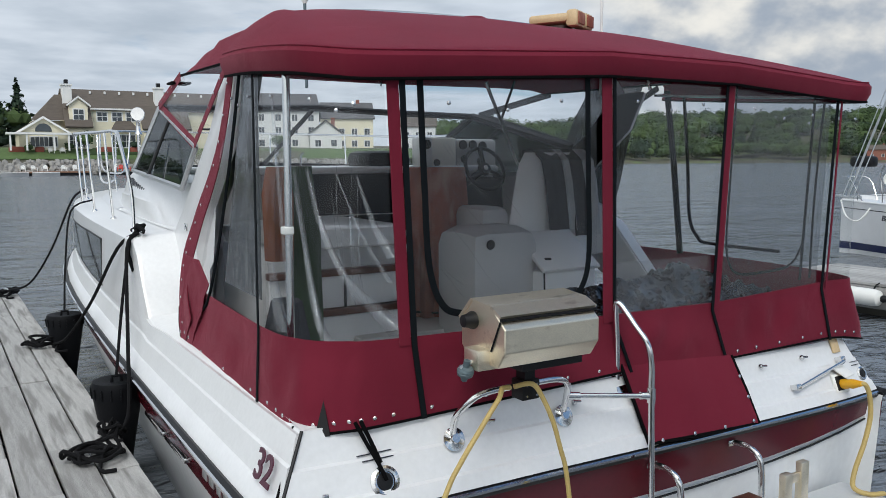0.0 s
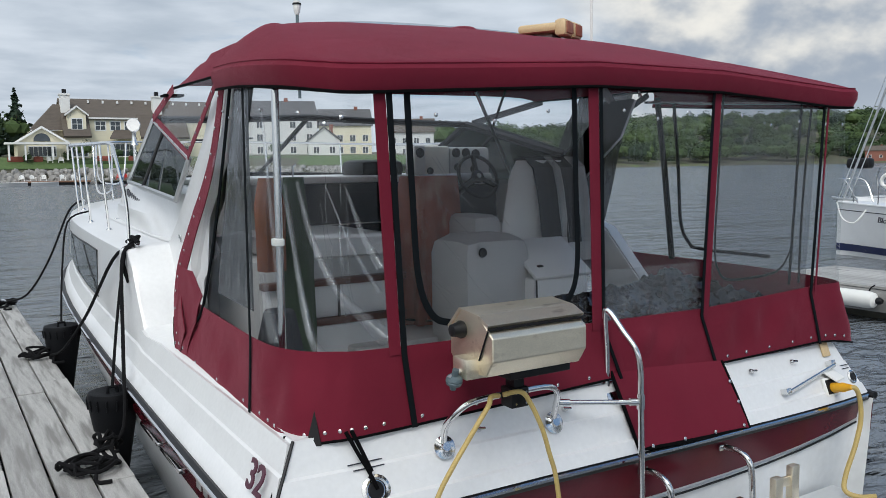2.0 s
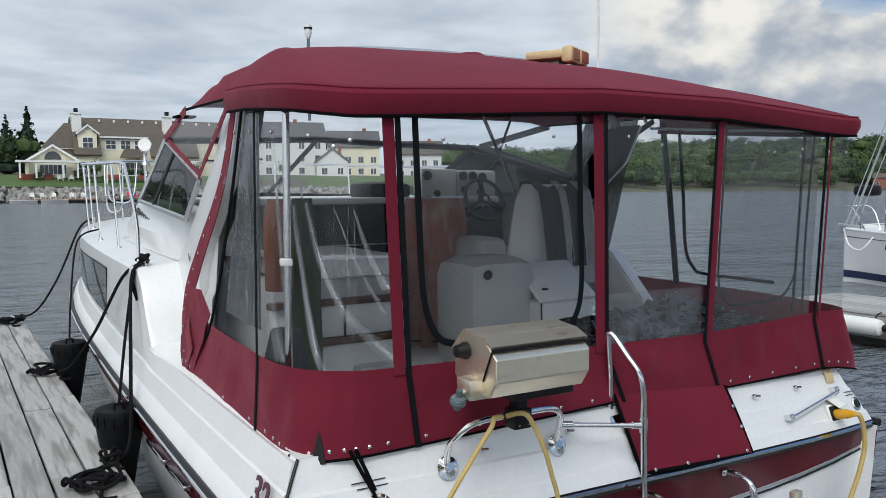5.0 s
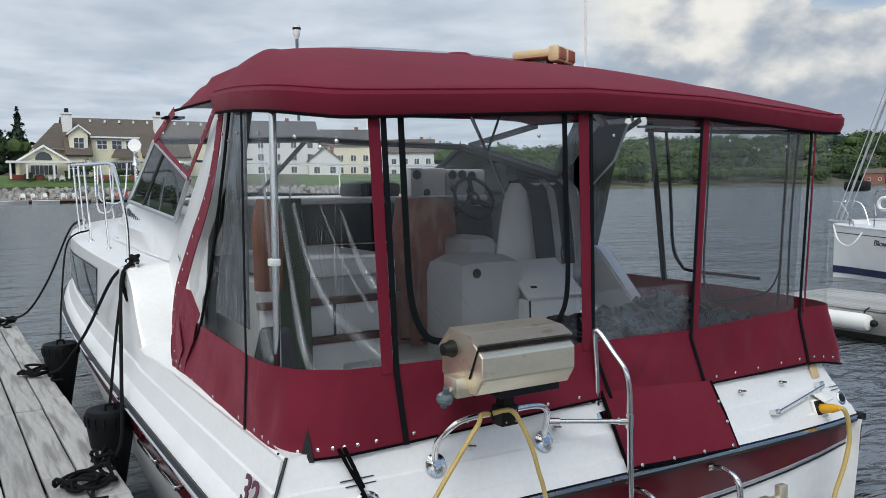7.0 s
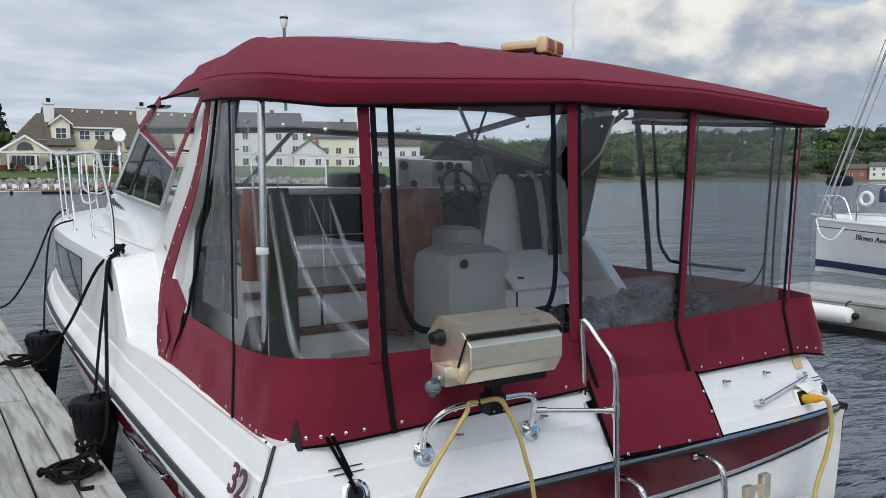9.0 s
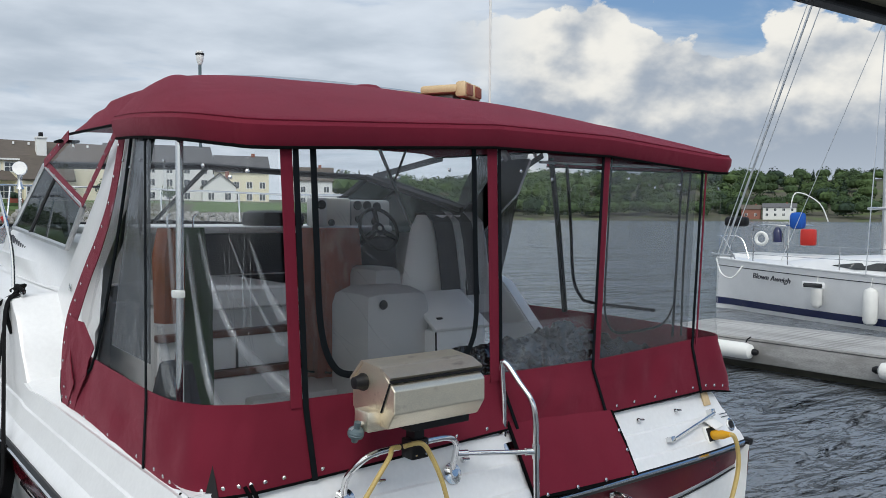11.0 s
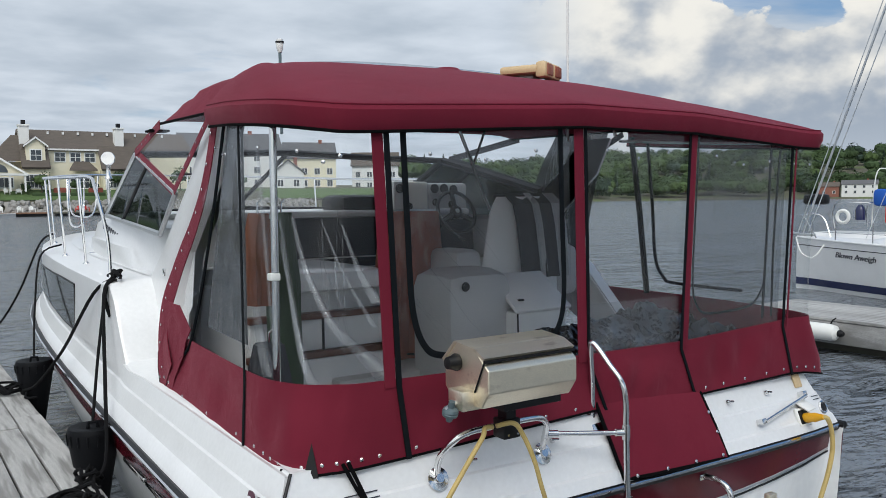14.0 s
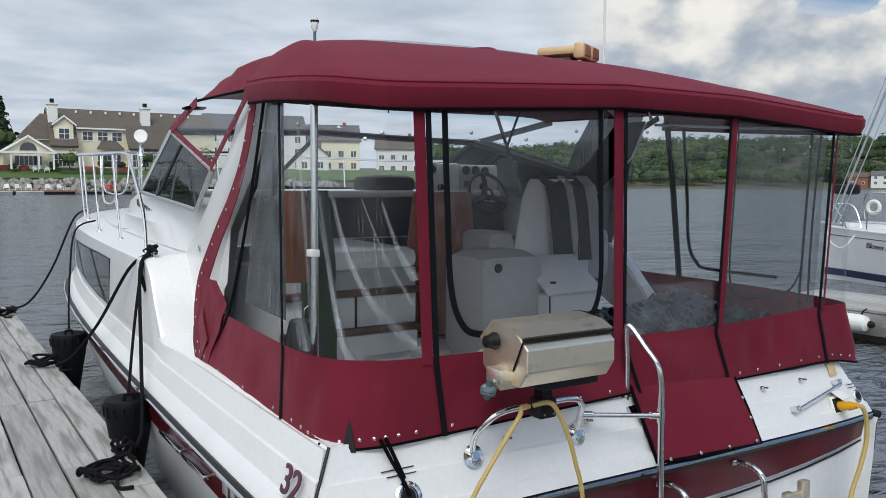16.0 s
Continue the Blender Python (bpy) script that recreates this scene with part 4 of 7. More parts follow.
# windows between the forward canopy and the windscreen
for side in (-1, 1):
    def wx2(p):
        return Vector((XC + side * (XC - p[0]), p[1], p[2]))
    A, B = wx2((1.42, 5.30, 2.672)), wx2((1.38, 4.14, 2.635))
    C_, D = wx2((1.42, 5.02, 2.232)), wx2((1.49, 6.27, 2.540))
    fw = part("forward_window", sheet([[A, A.lerp(B, 0.5), B], [A.lerp(D, 0.5), A.lerp(C_, 0.5), B.lerp(C_, 0.5)], [D, D.lerp(C_, 0.5), C_]], 0.0), M["clear"], boat, "clear vinyl window ahead of the arch")
    for pa, pb, ww in ((D, C_, 0.036), (A, D, 0.028), (B, C_, 0.022)):
        d = (pb - pa).normalized()
        nrm = Vector((0, d.z, -d.y))
        # starboard binding takes dark cloth to stand in for canvas in shadow
        part("binding", sheet([[pa - nrm * ww + Vector((side * 0.008, 0, 0)), pa + nrm * ww + Vector((side * 0.008, 0, 0))], [pb - nrm * ww + Vector((side * 0.008, 0, 0)), pb + nrm * ww + Vector((side * 0.008, 0, 0))]], 0.004), M["canvas"] if side < 0 else M["darkcloth"], fw, "maroon canvas binding" if side < 0 else "maroon binding coloured dark for its shaded inner side")
        for q in range(1, 6):
            part("snap", lathed([(0.008, 0), (0.008, 0.004), (0.004, 0.006)], aim(pa.lerp(pb, q / 6) + Vector((side * 0.013, 0, 0)), (side, 0, 0)), 6), M["chrome"], fw)
    if side > 0:
        continue
    # maroon band that runs down the arch leg to the deck
    pts = [wx2(p) for p in ((1.372, 4.00, 2.62), (1.368, 4.10, 2.40), (1.362, 4.22, 2.20), (1.355, 4.39, 2.02), (1.348, 4.58, 1.86), (1.338, 4.74, 1.70), (1.32, 4.83, 1.57), (1.30, 4.85, 1.45), (1.275, 4.80, 1.30), (1.245, 4.63, 1.11))]
    rows = []
    pp = smooth_path(pts, 6)
    for k, p in enumerate(pp):
        w_ = 0.045 + 0.07 * (k / len(pp)) ** 2
        d = (pp[min(k + 1, len(pp) - 1)] - pp[max(k - 1, 0)]).normalized()
        nrm = Vector((0, d.z, -d.y)).normalized()
        rows.append([p - nrm * w_ + Vector((side * 0.02, 0, 0)), p + nrm * w_ * (1.2 + 0.6 * (k / len(pp)) ** 2) + Vector((side * 0.025, 0, 0))])
    band = part("arch_band", sheet(rows, 0.005), M["canvas"], boat, "maroon canvas band along the arch leg")
    for k in range(3, len(pp) - 2, 4):
        part("snap", lathed([(0.009, 0), (0.009, 0.004), (0.005, 0.007)], aim(pp[k] + Vector((side * 0.032, 0, 0)), (side, 0, 0)), 6), M["chrome"], band)

# frame tubes seen inside
part("canopy_pole", tubed([(1.324, 3.2, 1.10), (1.331, 3.2, 2.52)], 0.017, 10), M["chrome"], boat, "stainless canopy pole")
part("pole_clamp", boxed((1.298, 3.175, 1.82), (1.344, 3.225, 1.852), 0.006), M["trimwhite"], boat, "white pole clamp")
part("canopy_brace", tubed([(2.95, 4.1, 2.61), (3.87, 5.0, 2.09)], 0.012, 8), M["chrome"], boat, "slanting stainless brace")
part("canopy_brace", tubed([(3.54, 4.6, 2.68), (3.42, 4.6, 2.40)], 0.010, 6), M["black"], boat, "black strap brace")
for yb in (4.15,):
    part("canopy_bow", tubed([(1.45, yb, 2.62), (1.55, yb, 2.82), (2.0, yb, 2.95), (XC, yb, 2.985), (3.84, yb, 2.95), (4.29, yb, 2.82), (4.40, yb, 2.62)], 0.013, 6, smooth=5), M["chrome"], boat, "stainless canopy bow")
for side in (-1, 1):
    part("arch_top", tubed([(XC + side * 1.42, 4.35, 2.55), (XC + side * 1.30, 4.4, 2.72), (XC + side * 0.9, 4.45, 2.80), (XC, 4.45, 2.82)], 0.03, 8, smooth=4), M["interior"], boat, "dark arch top bar")

# ragged end of the skirt that laps over the foot of the arch band
rows = []
for z, y0, y1, x in ((1.095, 4.74, 4.50, 1.222), (1.18, 4.80, 4.45, 1.230), (1.27, 4.83, 4.38, 1.240), (1.31, 4.80, 4.34, 1.248), (1.40, 4.77, 4.30, 1.258), (1.47, 4.77, 4.26, 1.266), (1.58, 4.80, 4.50, 1.276)):
    rows.append([(x + 0.010 * noise.noise((y0 * 3 + k, z * 9, 2)), y0 + (y1 - y0) * k / 8, z) for k in range(9)])
end = part("skirt_end", sheet(rows, 0.004), M["canvas"], boat, "ragged lapped end of the maroon skirt")
part("hem", tubed([rows[0][0], rows[1][0], rows[2][0]], 0.007, 6), M["webbing"], end, "black hem")
for k in range(3):
    part("snap", lathed([(0.010, 0), (0.010, 0.004), (0.005, 0.007)], aim((1.222, 4.74 - 0.09 * k, 1.135 + 0.012 * (k % 2)), (-1, 0, 0)), 8), M["chrome"], end)
# smoked flap drawn back inside the starboard arch, widened forward as the arch's shade
rows = []
for k in range(15):
    t = k / 14
    ya = 4.80 + 0.34 * math.sin(min(1, t * 1.6) * 1.57)
    yb = 4.235 + 0.36 * t
    z = 2.75 - 1.08 * t
    rows.append([(4.45 + 0.05 * noise.noise((i * 0.9, z * 1.6, 6.0)) + 0.02 * math.sin(i * 2.1), ya + (yb - ya) * i / 12 + 0.02 * noise.noise((i * 1.3, z * 5, 1.0)), z) for i in range(13)])
part("drawn_flap", sheet(rows, 0.0), M["curtain"], boat, "crumpled smoked vinyl flap drawn back, widened for the arch's shade")


# ---- fittings on the stern and deck ----
def stern_pt(x, z, out=0.0):
    return Vector((x, aft_y(x, z) - (0.012 if z < 0.97 else 0.0) - out, z + heel(x)))


def flange(p, d, r=0.045):
    return lathed([(r, 0), (r, 0.005), (r * 0.6, 0.009), (r * 0.42, 0.013), (r * 0.36, 0.024)], aim(p, d), 18)


hoop = part("stern_rail", tubed([(1.82, 2.68, 0.985), (1.81, 2.645, 1.08), (1.83, 2.58, 1.16), (1.90, 2.555, 1.20), (2.10, 2.55, 1.205), (2.27, 2.555, 1.20), (2.345, 2.58, 1.16), (2.385, 2.635, 1.08), (2.40, 2.68, 0.985)], 0.0145, 10, smooth=5), M["chrome"], boat, "polished stainless stern rail hoop")
for p in ((1.82, 2.672, 0.985), (2.40, 2.672, 0.985)):
    part("flange", flange(p, (0, -0.9, 0.42), 0.05), M["chrome"], hoop)
grab = part("boarding_rail", tubed([(2.80, 2.755, 1.05), (2.765, 2.72, 1.25), (2.715, 2.68, 1.445), (2.72, 2.655, 1.462), (2.735, 2.58, 1.38), (2.75, 2.51, 1.30), (2.763, 2.495, 1.20), (2.767, 2.495, 1.06), (2.78, 2.495, 0.60), (2.785, 2.495, 0.28)], 0.0145, 10, smooth=5), M["chrome"], boat, "polished stainless boarding rail")
part("cross_bar", tubed([(2.40, 2.64, 1.085), (2.767, 2.50, 1.062)], 0.0125, 10), M["chrome"], grab)
part("tee_fitting", tubed([(2.767, 2.495, 1.03), (2.767, 2.495, 1.10)], 0.019, 10), M["chrome"], grab)
part("sleeve", tubed([(2.40, 2.64, 1.085), (2.45, 2.622, 1.082)], 0.018, 10), M["chrome"], grab)
part("sleeve", tubed([(2.72, 2.518, 1.065), (2.765, 2.50, 1.062)], 0.018, 10), M["chrome"], grab)
bm = boxed((-0.035, -0.055, 0), (0.035, 0.055, 0.012), 0.004, aim((2.80, 2.735, 1.045), (0, -0.8, 0.5)))
part("foot_plate", bm, M["chrome"], grab)

for x0 in (2.90, 3.47):
    lad = part("ladder_rail", tubed([(x0 - 0.01, 2.585, 0.685), (x0, 2.52, 0.685), (x0 + 0.005, 2.455, 0.655), (x0 + 0.01, 2.435, 0.58), (x0 + 0.015, 2.43, 0.40), (x0 + 0.015, 2.43, 0.26)], 0.016, 10, smooth=5), M["chrome"], boat, "polished stainless ladder grab rail")
    part("socket", boxed((x0 - 0.05, 2.585, 0.67), (x0 + 0.01, 2.60, 0.70), 0.004), M["chrome"], lad)
plat = part("swim_platform", boxed((1.55, 1.95, 0.20), (4.45, 2.62, 0.26), 0.02), M["gel"], boat, "white swim platform")
for x0 in (3.02, 3.15, 3.28, 3.41):
    part("tread_slat", boxed((2.96, 2.05 + (x0 - 3.02) * 0.8, 0.47), (3.40, 2.13 + (x0 - 3.02) * 0.8, 0.49), 0.006), M["teak"], plat, "dark teak step slat")
for x0 in (3.60, 3.73):
    part("ladder_bracket", boxed((x0 - 0.03, 2.36, 0.36), (x0 + 0.03, 2.40, 0.56 if x0 < 3.7 else 0.60), 0.006), M["brushed"], plat, "stainless folding ladder bracket")
part("ladder_bracket", boxed((3.60, 2.37, 0.50), (3.72, 2.39, 0.55), 0.006), M["brushed"], plat)
for x0 in (3.12, 3.20):
    part("ladder_bracket", boxed((x0 - 0.02, 2.30, 0.26), (x0 + 0.02, 2.34, 0.50), 0.006), M["brushed"], plat)

# small stern hardware
for x0, z0 in ((2.01, 1.02), (2.49, 1.03), (3.81, 1.035), (4.18, 1.04)):
    p = stern_pt(x0, z0)
    w = part("wing_fastener", lathed([(0.016, 0), (0.014, 0.008), (0.006, 0.02)], aim(p, (0, -1, 0.4)), 10), M["chrome"], boat)
    part("wing", tubed([p + Vector((-0.022, -0.022, 0.012)), p + Vector((0.022, -0.022, 0.006))], 0.006, 6), M["chrome"], w)
for x0, z0, r in ((1.487, 0.885, 0.062), (4.70, 0.893, 0.042)):
    p = stern_pt(x0, z0)
    d = part("drain_ring", lathed([(r, 0), (r, 0.006), (r * 0.8, 0.012), (r * 0.66, 0.010), (r * 0.62, 0.003)], aim(p, (0, -1, 0.4)), 20), M["chrome"], boat, "round stainless deck fitting")
    part("drain_cap", lathed([(r * 0.6, 0.002), (r * 0.5, 0.008), (0.005, 0.010)], aim(p, (0, -1, 0.4)), 16), M["black"], d)
for x0, z0, w in ((1.47, 0.985, 0.075), (4.66, 0.965, 0.04)):
    for k in range(2):
        p = stern_pt(x0, z0 - k * 0.018, 0.001)
        part("label_bar", boxed((-w, -0.002, -0.0025), (w * (1 - 0.2 * k), 0.002, 0.0025), 0, aim(p, (0, 0.4, 1))), M["ink"], boat)
part("lever_arm", tubed([stern_pt(4.0, 0.908, 0.03), stern_pt(4.51, 0.990, 0.045)], 0.011, 8), M["chrome"], boat, "stainless stay on the transom")
for x0, z0 in ((4.0, 0.908), (4.51, 0.990)):
    part("stay_bracket", boxed((-0.02, -0.015, 0), (0.02, 0.015, 0.045), 0.004, aim(stern_pt(x0, z0), (0, -1, 0.4))), M["chrome"], boat)
inlet = part("power_inlet", boxed((-0.065, -0.055, 0), (0.065, 0.055, 0.02), 0.008, aim(stern_pt(4.43, 0.876), (0, -1, 0.4))), M["trimwhite"], boat, "pale power inlet with raised lid")
part("inlet_lid", boxed((-0.06, -0.05, 0), (0.06, 0.05, 0.012), 0.006, aim(stern_pt(4.46, 0.940, 0.03), (0.1, -0.45, 0.9))), M["trimwhite"], inlet)
part("inlet_face", boxed((-0.05, -0.042, 0), (0.05, 0.042, 0.024), 0.006, aim(stern_pt(4.43, 0.876), (0, -1, 0.4))), M["black"], inlet)
bm = boxed((-0.035, -0.05, 0), (0.035, 0.05, 0.012), 0.008, aim(stern_pt(4.53, 1.072), (0, -1, 0.4)))
part("cleat_pad", bm, M["horn"], boat, "yellowed stern fitting")
part("stern_hook", boxed((1.215, 2.615, 0.83), (1.24, 2.63, 0.90), 0.004), M["chrome"], boat)

# lettering on the quarter
def side_matrix(y, z, out=0.004, slope=0.42):
    """Stands on the port topside, reading aft to bow reversed as seen from the dock."""
    x = XC - (rail_x(y) - 0.03) - out
    xa = Vector((0, -1.12, 0))
    ya = Vector((0.50, 0.38, 1)).normalized()
    za = xa.cross(ya)
    return Matrix.Translation((x, y, z)) @ Matrix((xa, ya, za)).transposed().to_4x4()


lettering("model_number", "32", 0.165, side_matrix(2.945, 0.905, 0.004), M["maroon_ink"], boat, "maroon model number", extrude=0.003, bold=0.0025)
yy = 3.66
for k, w in enumerate((0.10, 0.09, 0.09, 0.10, 0.08, 0.09)):
    x = XC - rail_x(yy) + 0.016
    part("brand_mark", boxed((x - 0.004, yy - w * 0.8, 0.655), (x + 0.004, yy, 0.715), 0.003), M["alu"], boat, "pale outlined brand shape on the stripe")
    yy -= 0.115
for k in range(8):
    yy = 7.86 - k * 0.105
    zz = 1.965 - 0.011 * k
    x = XC - trunk_half(yy) + 0.012
    part("registration_bar", boxed((x - 0.005, yy - 0.06, zz - 0.04), (x + 0.02, yy, zz + 0.02), 0.002), M["ink"], boat, "dark registration bars")

# hull window and side step strips
rows = []
for y, za, zb in ((9.7, 1.36, 1.52), (8.9, 1.28, 1.53), (8.1, 1.22, 1.53), (7.4, 1.17, 1.53), (6.85, 1.15, 1.52)):
    x = XC - (rail_x(y) - top_in(y)) - 0.012
    rows.append([(x - 0.004, y, za), (x + 0.004, y, zb)])
hw = part("hull_window", sheet(rows, 0.006), M["portglass"], boat, "long dark wedge-shaped hull window")
fr_pts = [r[0] for r in rows] + [r[1] for r in rows[::-1]] + [rows[0][0]]
part("window_frame", tubed(fr_pts, 0.008, 6), M["black"], hw, "thin dark window frame")
for y0, y1 in ((4.78, 4.32), (4.28, 3.86)):
    x = XC - rail_x(y0) - 0.01
    part("step_strip", boxed((x - 0.012, y1, 0.655), (x + 0.05, y0, 0.685), 0.008), M["chrome"], boat, "stainless side rub strip")
vent = part("deck_vent", lathed([(0.045, 0), (0.045, 0.006), (0.03, 0.012), (0.004, 0.012)], aim((1.36, 5.12, 1.118), (0, 0, 1)), 16), M["chrome"], boat, "round stainless filler cap")


# bow rail
def deck_edge(y, inn=0.05):
    return XC - (rail_x(y) - top_in(y) - inn)


br = part("bow_rail", tubed([(XC + (x - XC) * 1.065, y, z) for x, y, z in [(deck_edge(5.75) + 0.10, 5.75, 1.62), (1.33, 6.10, 1.92), (1.35, 6.60, 2.28), (1.36, 6.85, 2.37), (1.35, 7.6, 2.39), (1.34, 8.6, 2.41), (1.40, 9.6, 2.44), (1.80, 10.6, 2.50), (2.25, 11.5, 2.54), (XC, 12.2, 2.56), (3.59, 11.5, 2.54), (4.04, 10.6, 2.50), (4.32, 9.6, 2.46), (4.42, 8.6, 2.42), (4.45, 7.6, 2.39), (4.47, 6.85, 2.37), (4.49, 6.6, 2.28), (4.55, 5.75, 1.64)]], 0.013, 8, smooth=5), M["chrome"], boat, "polished stainless bow rail")
for x, y, zt in ((1.355, 7.35, 2.38), (1.345, 8.30, 2.40), (1.39, 9.45, 2.435), (1.50, 10.0, 2.45), (1.95, 10.9, 2.51), (2.4, 11.7, 2.55), (3.44, 11.7, 2.55), (3.89, 10.9, 2.51), (4.34, 9.45, 2.45), (4.45, 7.6, 2.39)):
    x = XC + (x - XC) * 1.065
    fx = XC + (x - XC) * 0.985
    st = part("stanchion", tubed([(fx, y - 0.12, top_z(y) - 0.02), (x, y, zt)], 0.0105, 8), M["chrome"], br)
    part("stanchion_foot", lathed([(0.035, 0), (0.03, 0.012), (0.014, 0.03)], aim((fx, y - 0.12, top_z(y) - 0.005), (0, 0, 1)), 10), M["chrome"], br)
part("gate_loop", tubed([(1.50, 9.4, 2.42), (1.49, 9.3, 2.05), (1.55, 9.5, 1.92), (1.75, 10.2, 1.90), (1.88, 10.7, 1.98), (1.92, 10.8, 2.48)], 0.011, 8, smooth=5), M["chrome"], br)
part("gate_loop", tubed([(1.62, 10.0, 2.45), (1.62, 10.0, 2.10), (1.8, 10.5, 2.0), (2.1, 11.2, 2.05), (2.2, 11.4, 2.52)], 0.011, 8, smooth=5), M["chrome"], br)
sl = part("searchlight", lathed([(0.02, -0.08), (0.06, -0.055), (0.075, 0.0), (0.077, 0.04), (0.072, 0.05), (0.02, 0.046)], aim((1.97, 9.6, 2.66), (-0.35, -1, 0.15)), 18), M["chrome"], boat, "chrome searchlight on a post")
part("searchlight_post", lathed([(0.045, 0), (0.03, 0.03), (0.022, 0.10), (0.03, 0.16)], pose(1.97, 9.62, 2.44), 12), M["chrome"], sl)
part("searchlight_base", tubed([(1.97, 9.62, 1.85), (1.97, 9.62, 2.46)], 0.02, 8), M["chrome"], sl)
for x, y, z in ((1.205, 5.74, 1.612), (1.52, 10.6, 1.76)):
    cl = part("deck_cleat", tubed([(x, y - 0.11, z + 0.045), (x, y - 0.05, z + 0.05), (x, y + 0.05, z + 0.05), (x, y + 0.11, z + 0.045)], 0.012, 8), M["chrome"], boat, "stainless mooring cleat")
    for dy_ in (-0.04, 0.04):
        part("cleat_post", tubed([(x, y + dy_, z - 0.01), (x, y + dy_, z + 0.045)], 0.012, 8), M["chrome"], cl)
part("deck_hook", boxed((1.46, 8.05, 1.655), (1.52, 8.15, 1.70), 0.015), M["chrome"], boat)

# roof fittings
ml = part("mast_light", tubed([(2.55, 6.0, 2.70), (2.55, 6.0, 3.38)], 0.013, 8), M["teal"], boat, "all-round light on a post")
part("light_lens", lathed([(0.014, 0), (0.026, 0.03), (0.030, 0.075), (0.026, 0.085), (0.026, 0.105), (0.005, 0.11)], pose(2.55, 6.0, 3.345), 14), M["trimwhite"], ml, "white lens")
part("light_cap", lathed([(0.034, 0), (0.034, 0.014), (0.004, 0.02)], pose(2.55, 6.0, 3.42), 14), M["black"], ml)
part("whip_antenna", tubed([(4.25, 4.5, 2.6), (4.25, 4.5, 6.6)], 0.010, 6), M["trimwhite"], boat, "white whip antenna")
part("short_antenna", tubed([(3.0, 5.6, 2.7), (3.0, 5.6, 3.18)], 0.006, 6), M["black"], boat, "short black antenna")
part("roof_cap", lathed([(0.12, 0), (0.115, 0.02), (0.07, 0.05), (0.005, 0.06)], pose(2.86, 4.1, 2.932), 16), M["canvas"], boat, "small domed canvas cap")
bm = bmesh.new()
lathe(bm, [(0.03, 0), (0.045, 0.02), (0.02, 0.04)], pose(2.75, 5.3, 2.93), 10)
part("roof_knob", bm, M["trimwhite"], boat)
# twin trumpet horn
hm = Matrix.Translation((3.42, 3.95, 2.925)) @ Matrix.Rotation(radians(28), 4, "Z") @ Matrix.Scale(1.0, 4)
horn = part("horn_body", boxed((-0.15, -0.10, 0.03), (0.15, 0.16, 0.085), 0.02, hm), M["horn"], boat, "yellowed twin horn on the roof")
for hx_ in (-0.075, 0.075):
    b2 = bmesh.new()
    box(b2, (hx_ - 0.07, -0.16, 0.0), (hx_ + 0.07, -0.08, 0.105), 0.025, hm)
    part("horn_bell", b2, M["horn"], horn)
    # brown plate in each bell stands in for the shadow inside
    b2 = bmesh.new()
    box(b2, (hx_ - 0.052, -0.165, 0.018), (hx_ + 0.052, -0.155, 0.088), 0.02, hm)
    part("horn_mouth", b2, M["brown"], horn, "brown plate painted as shadow in the horn mouth")
part("horn_foot", boxed((-0.06, -0.04, -0.07), (0.06, 0.1, 0.03), 0.01, hm), M["trimwhite"], horn)


# ---- inside the cockpit ----
part("cockpit_sole", boxed((1.40, 3.0, 0.50), (4.45, 7.4, 0.54)), M["sole"], boat, "grey cockpit floor")
part("helm_deck", boxed((2.25, 4.45, 0.54), (4.45, 5.9, 1.02), 0.02), M["interior"], boat, "raised grey helm deck")
for x0, x1 in ((1.30, 1.42), (4.42, 4.56)):
    part("cockpit_coaming", boxed((x0, 2.95, 0.45), (x1, 5.4, 1.10), 0.03), M["gel"], boat, "white cockpit side lining")
part("stern_lining", boxed((1.42, 2.86, 0.45), (4.42, 2.98, 1.09), 0.02), M["gel"], boat, "white stern lining")
part("bulkhead", boxed((1.62, 5.80, 0.54), (3.45, 5.86, 2.04)), M["interior"], boat, "grey cabin bulkhead")
part("companionway_curtain", boxed((2.30, 5.77, 0.80), (3.35, 5.795, 2.04), 0.004), M["cabindark"], boat, "dark curtain in the companionway")
part("curtain_rod", tubed([(2.3, 5.74, 1.62), (3.4, 5.74, 1.62)], 0.008, 6), M["chrome"], boat)
part("dash_ledge", boxed((1.64, 5.72, 2.03), (4.20, 7.2, 2.085), 0.02), M["gel"], boat, "white ledge under the windscreen")
part("dash_pod", boxed((2.96, 5.76, 2.06), (3.36, 6.2, 2.21), 0.06), M["black"], boat, "black moulded dash pod")
# shadow under the dash is put into the console's colour
part("helm_console", boxed((3.12, 5.86, 1.0), (4.42, 6.3, 1.98), 0.03), M["cabindark"], boat, "helm console coloured dark for the shadow below the dash")
dash = part("dash_panel", boxed((3.53, 5.78, 2.07), (3.80, 5.95, 2.32), 0.02), M["beige"], boat, "beige instrument panel")
for x0, z0, s in ((3.86, 2.26, 0.04), (3.96, 2.26, 0.04), (4.06, 2.25, 0.04), (3.87, 2.14, 0.032), (4.04, 2.12, 0.035), (3.6, 2.11, 0.03)):
    part("gauge", lathed([(s, 0), (s, 0.012), (s * 0.85, 0.014), (0.004, 0.008)], aim((x0, 5.776, z0), (0, -1, 0.1)), 14), M["black"], dash, "round black gauge")
part("gauge_cluster", boxed((3.805, 5.785, 2.02), (4.22, 5.94, 2.31), 0.03), M["interior"], dash, "grey gauge cluster")
part("instrument_face", lathed([(0.04, 0), (0.038, 0.01), (0.004, 0.012)], aim((3.45, 5.678, 2.26), (0, -1, 0.1)), 14), M["black"], dash)
part("instrument_box", boxed((3.395, 5.68, 2.08), (3.51, 5.84, 2.32), 0.02), M["trimwhite"], dash, "white instrument box")
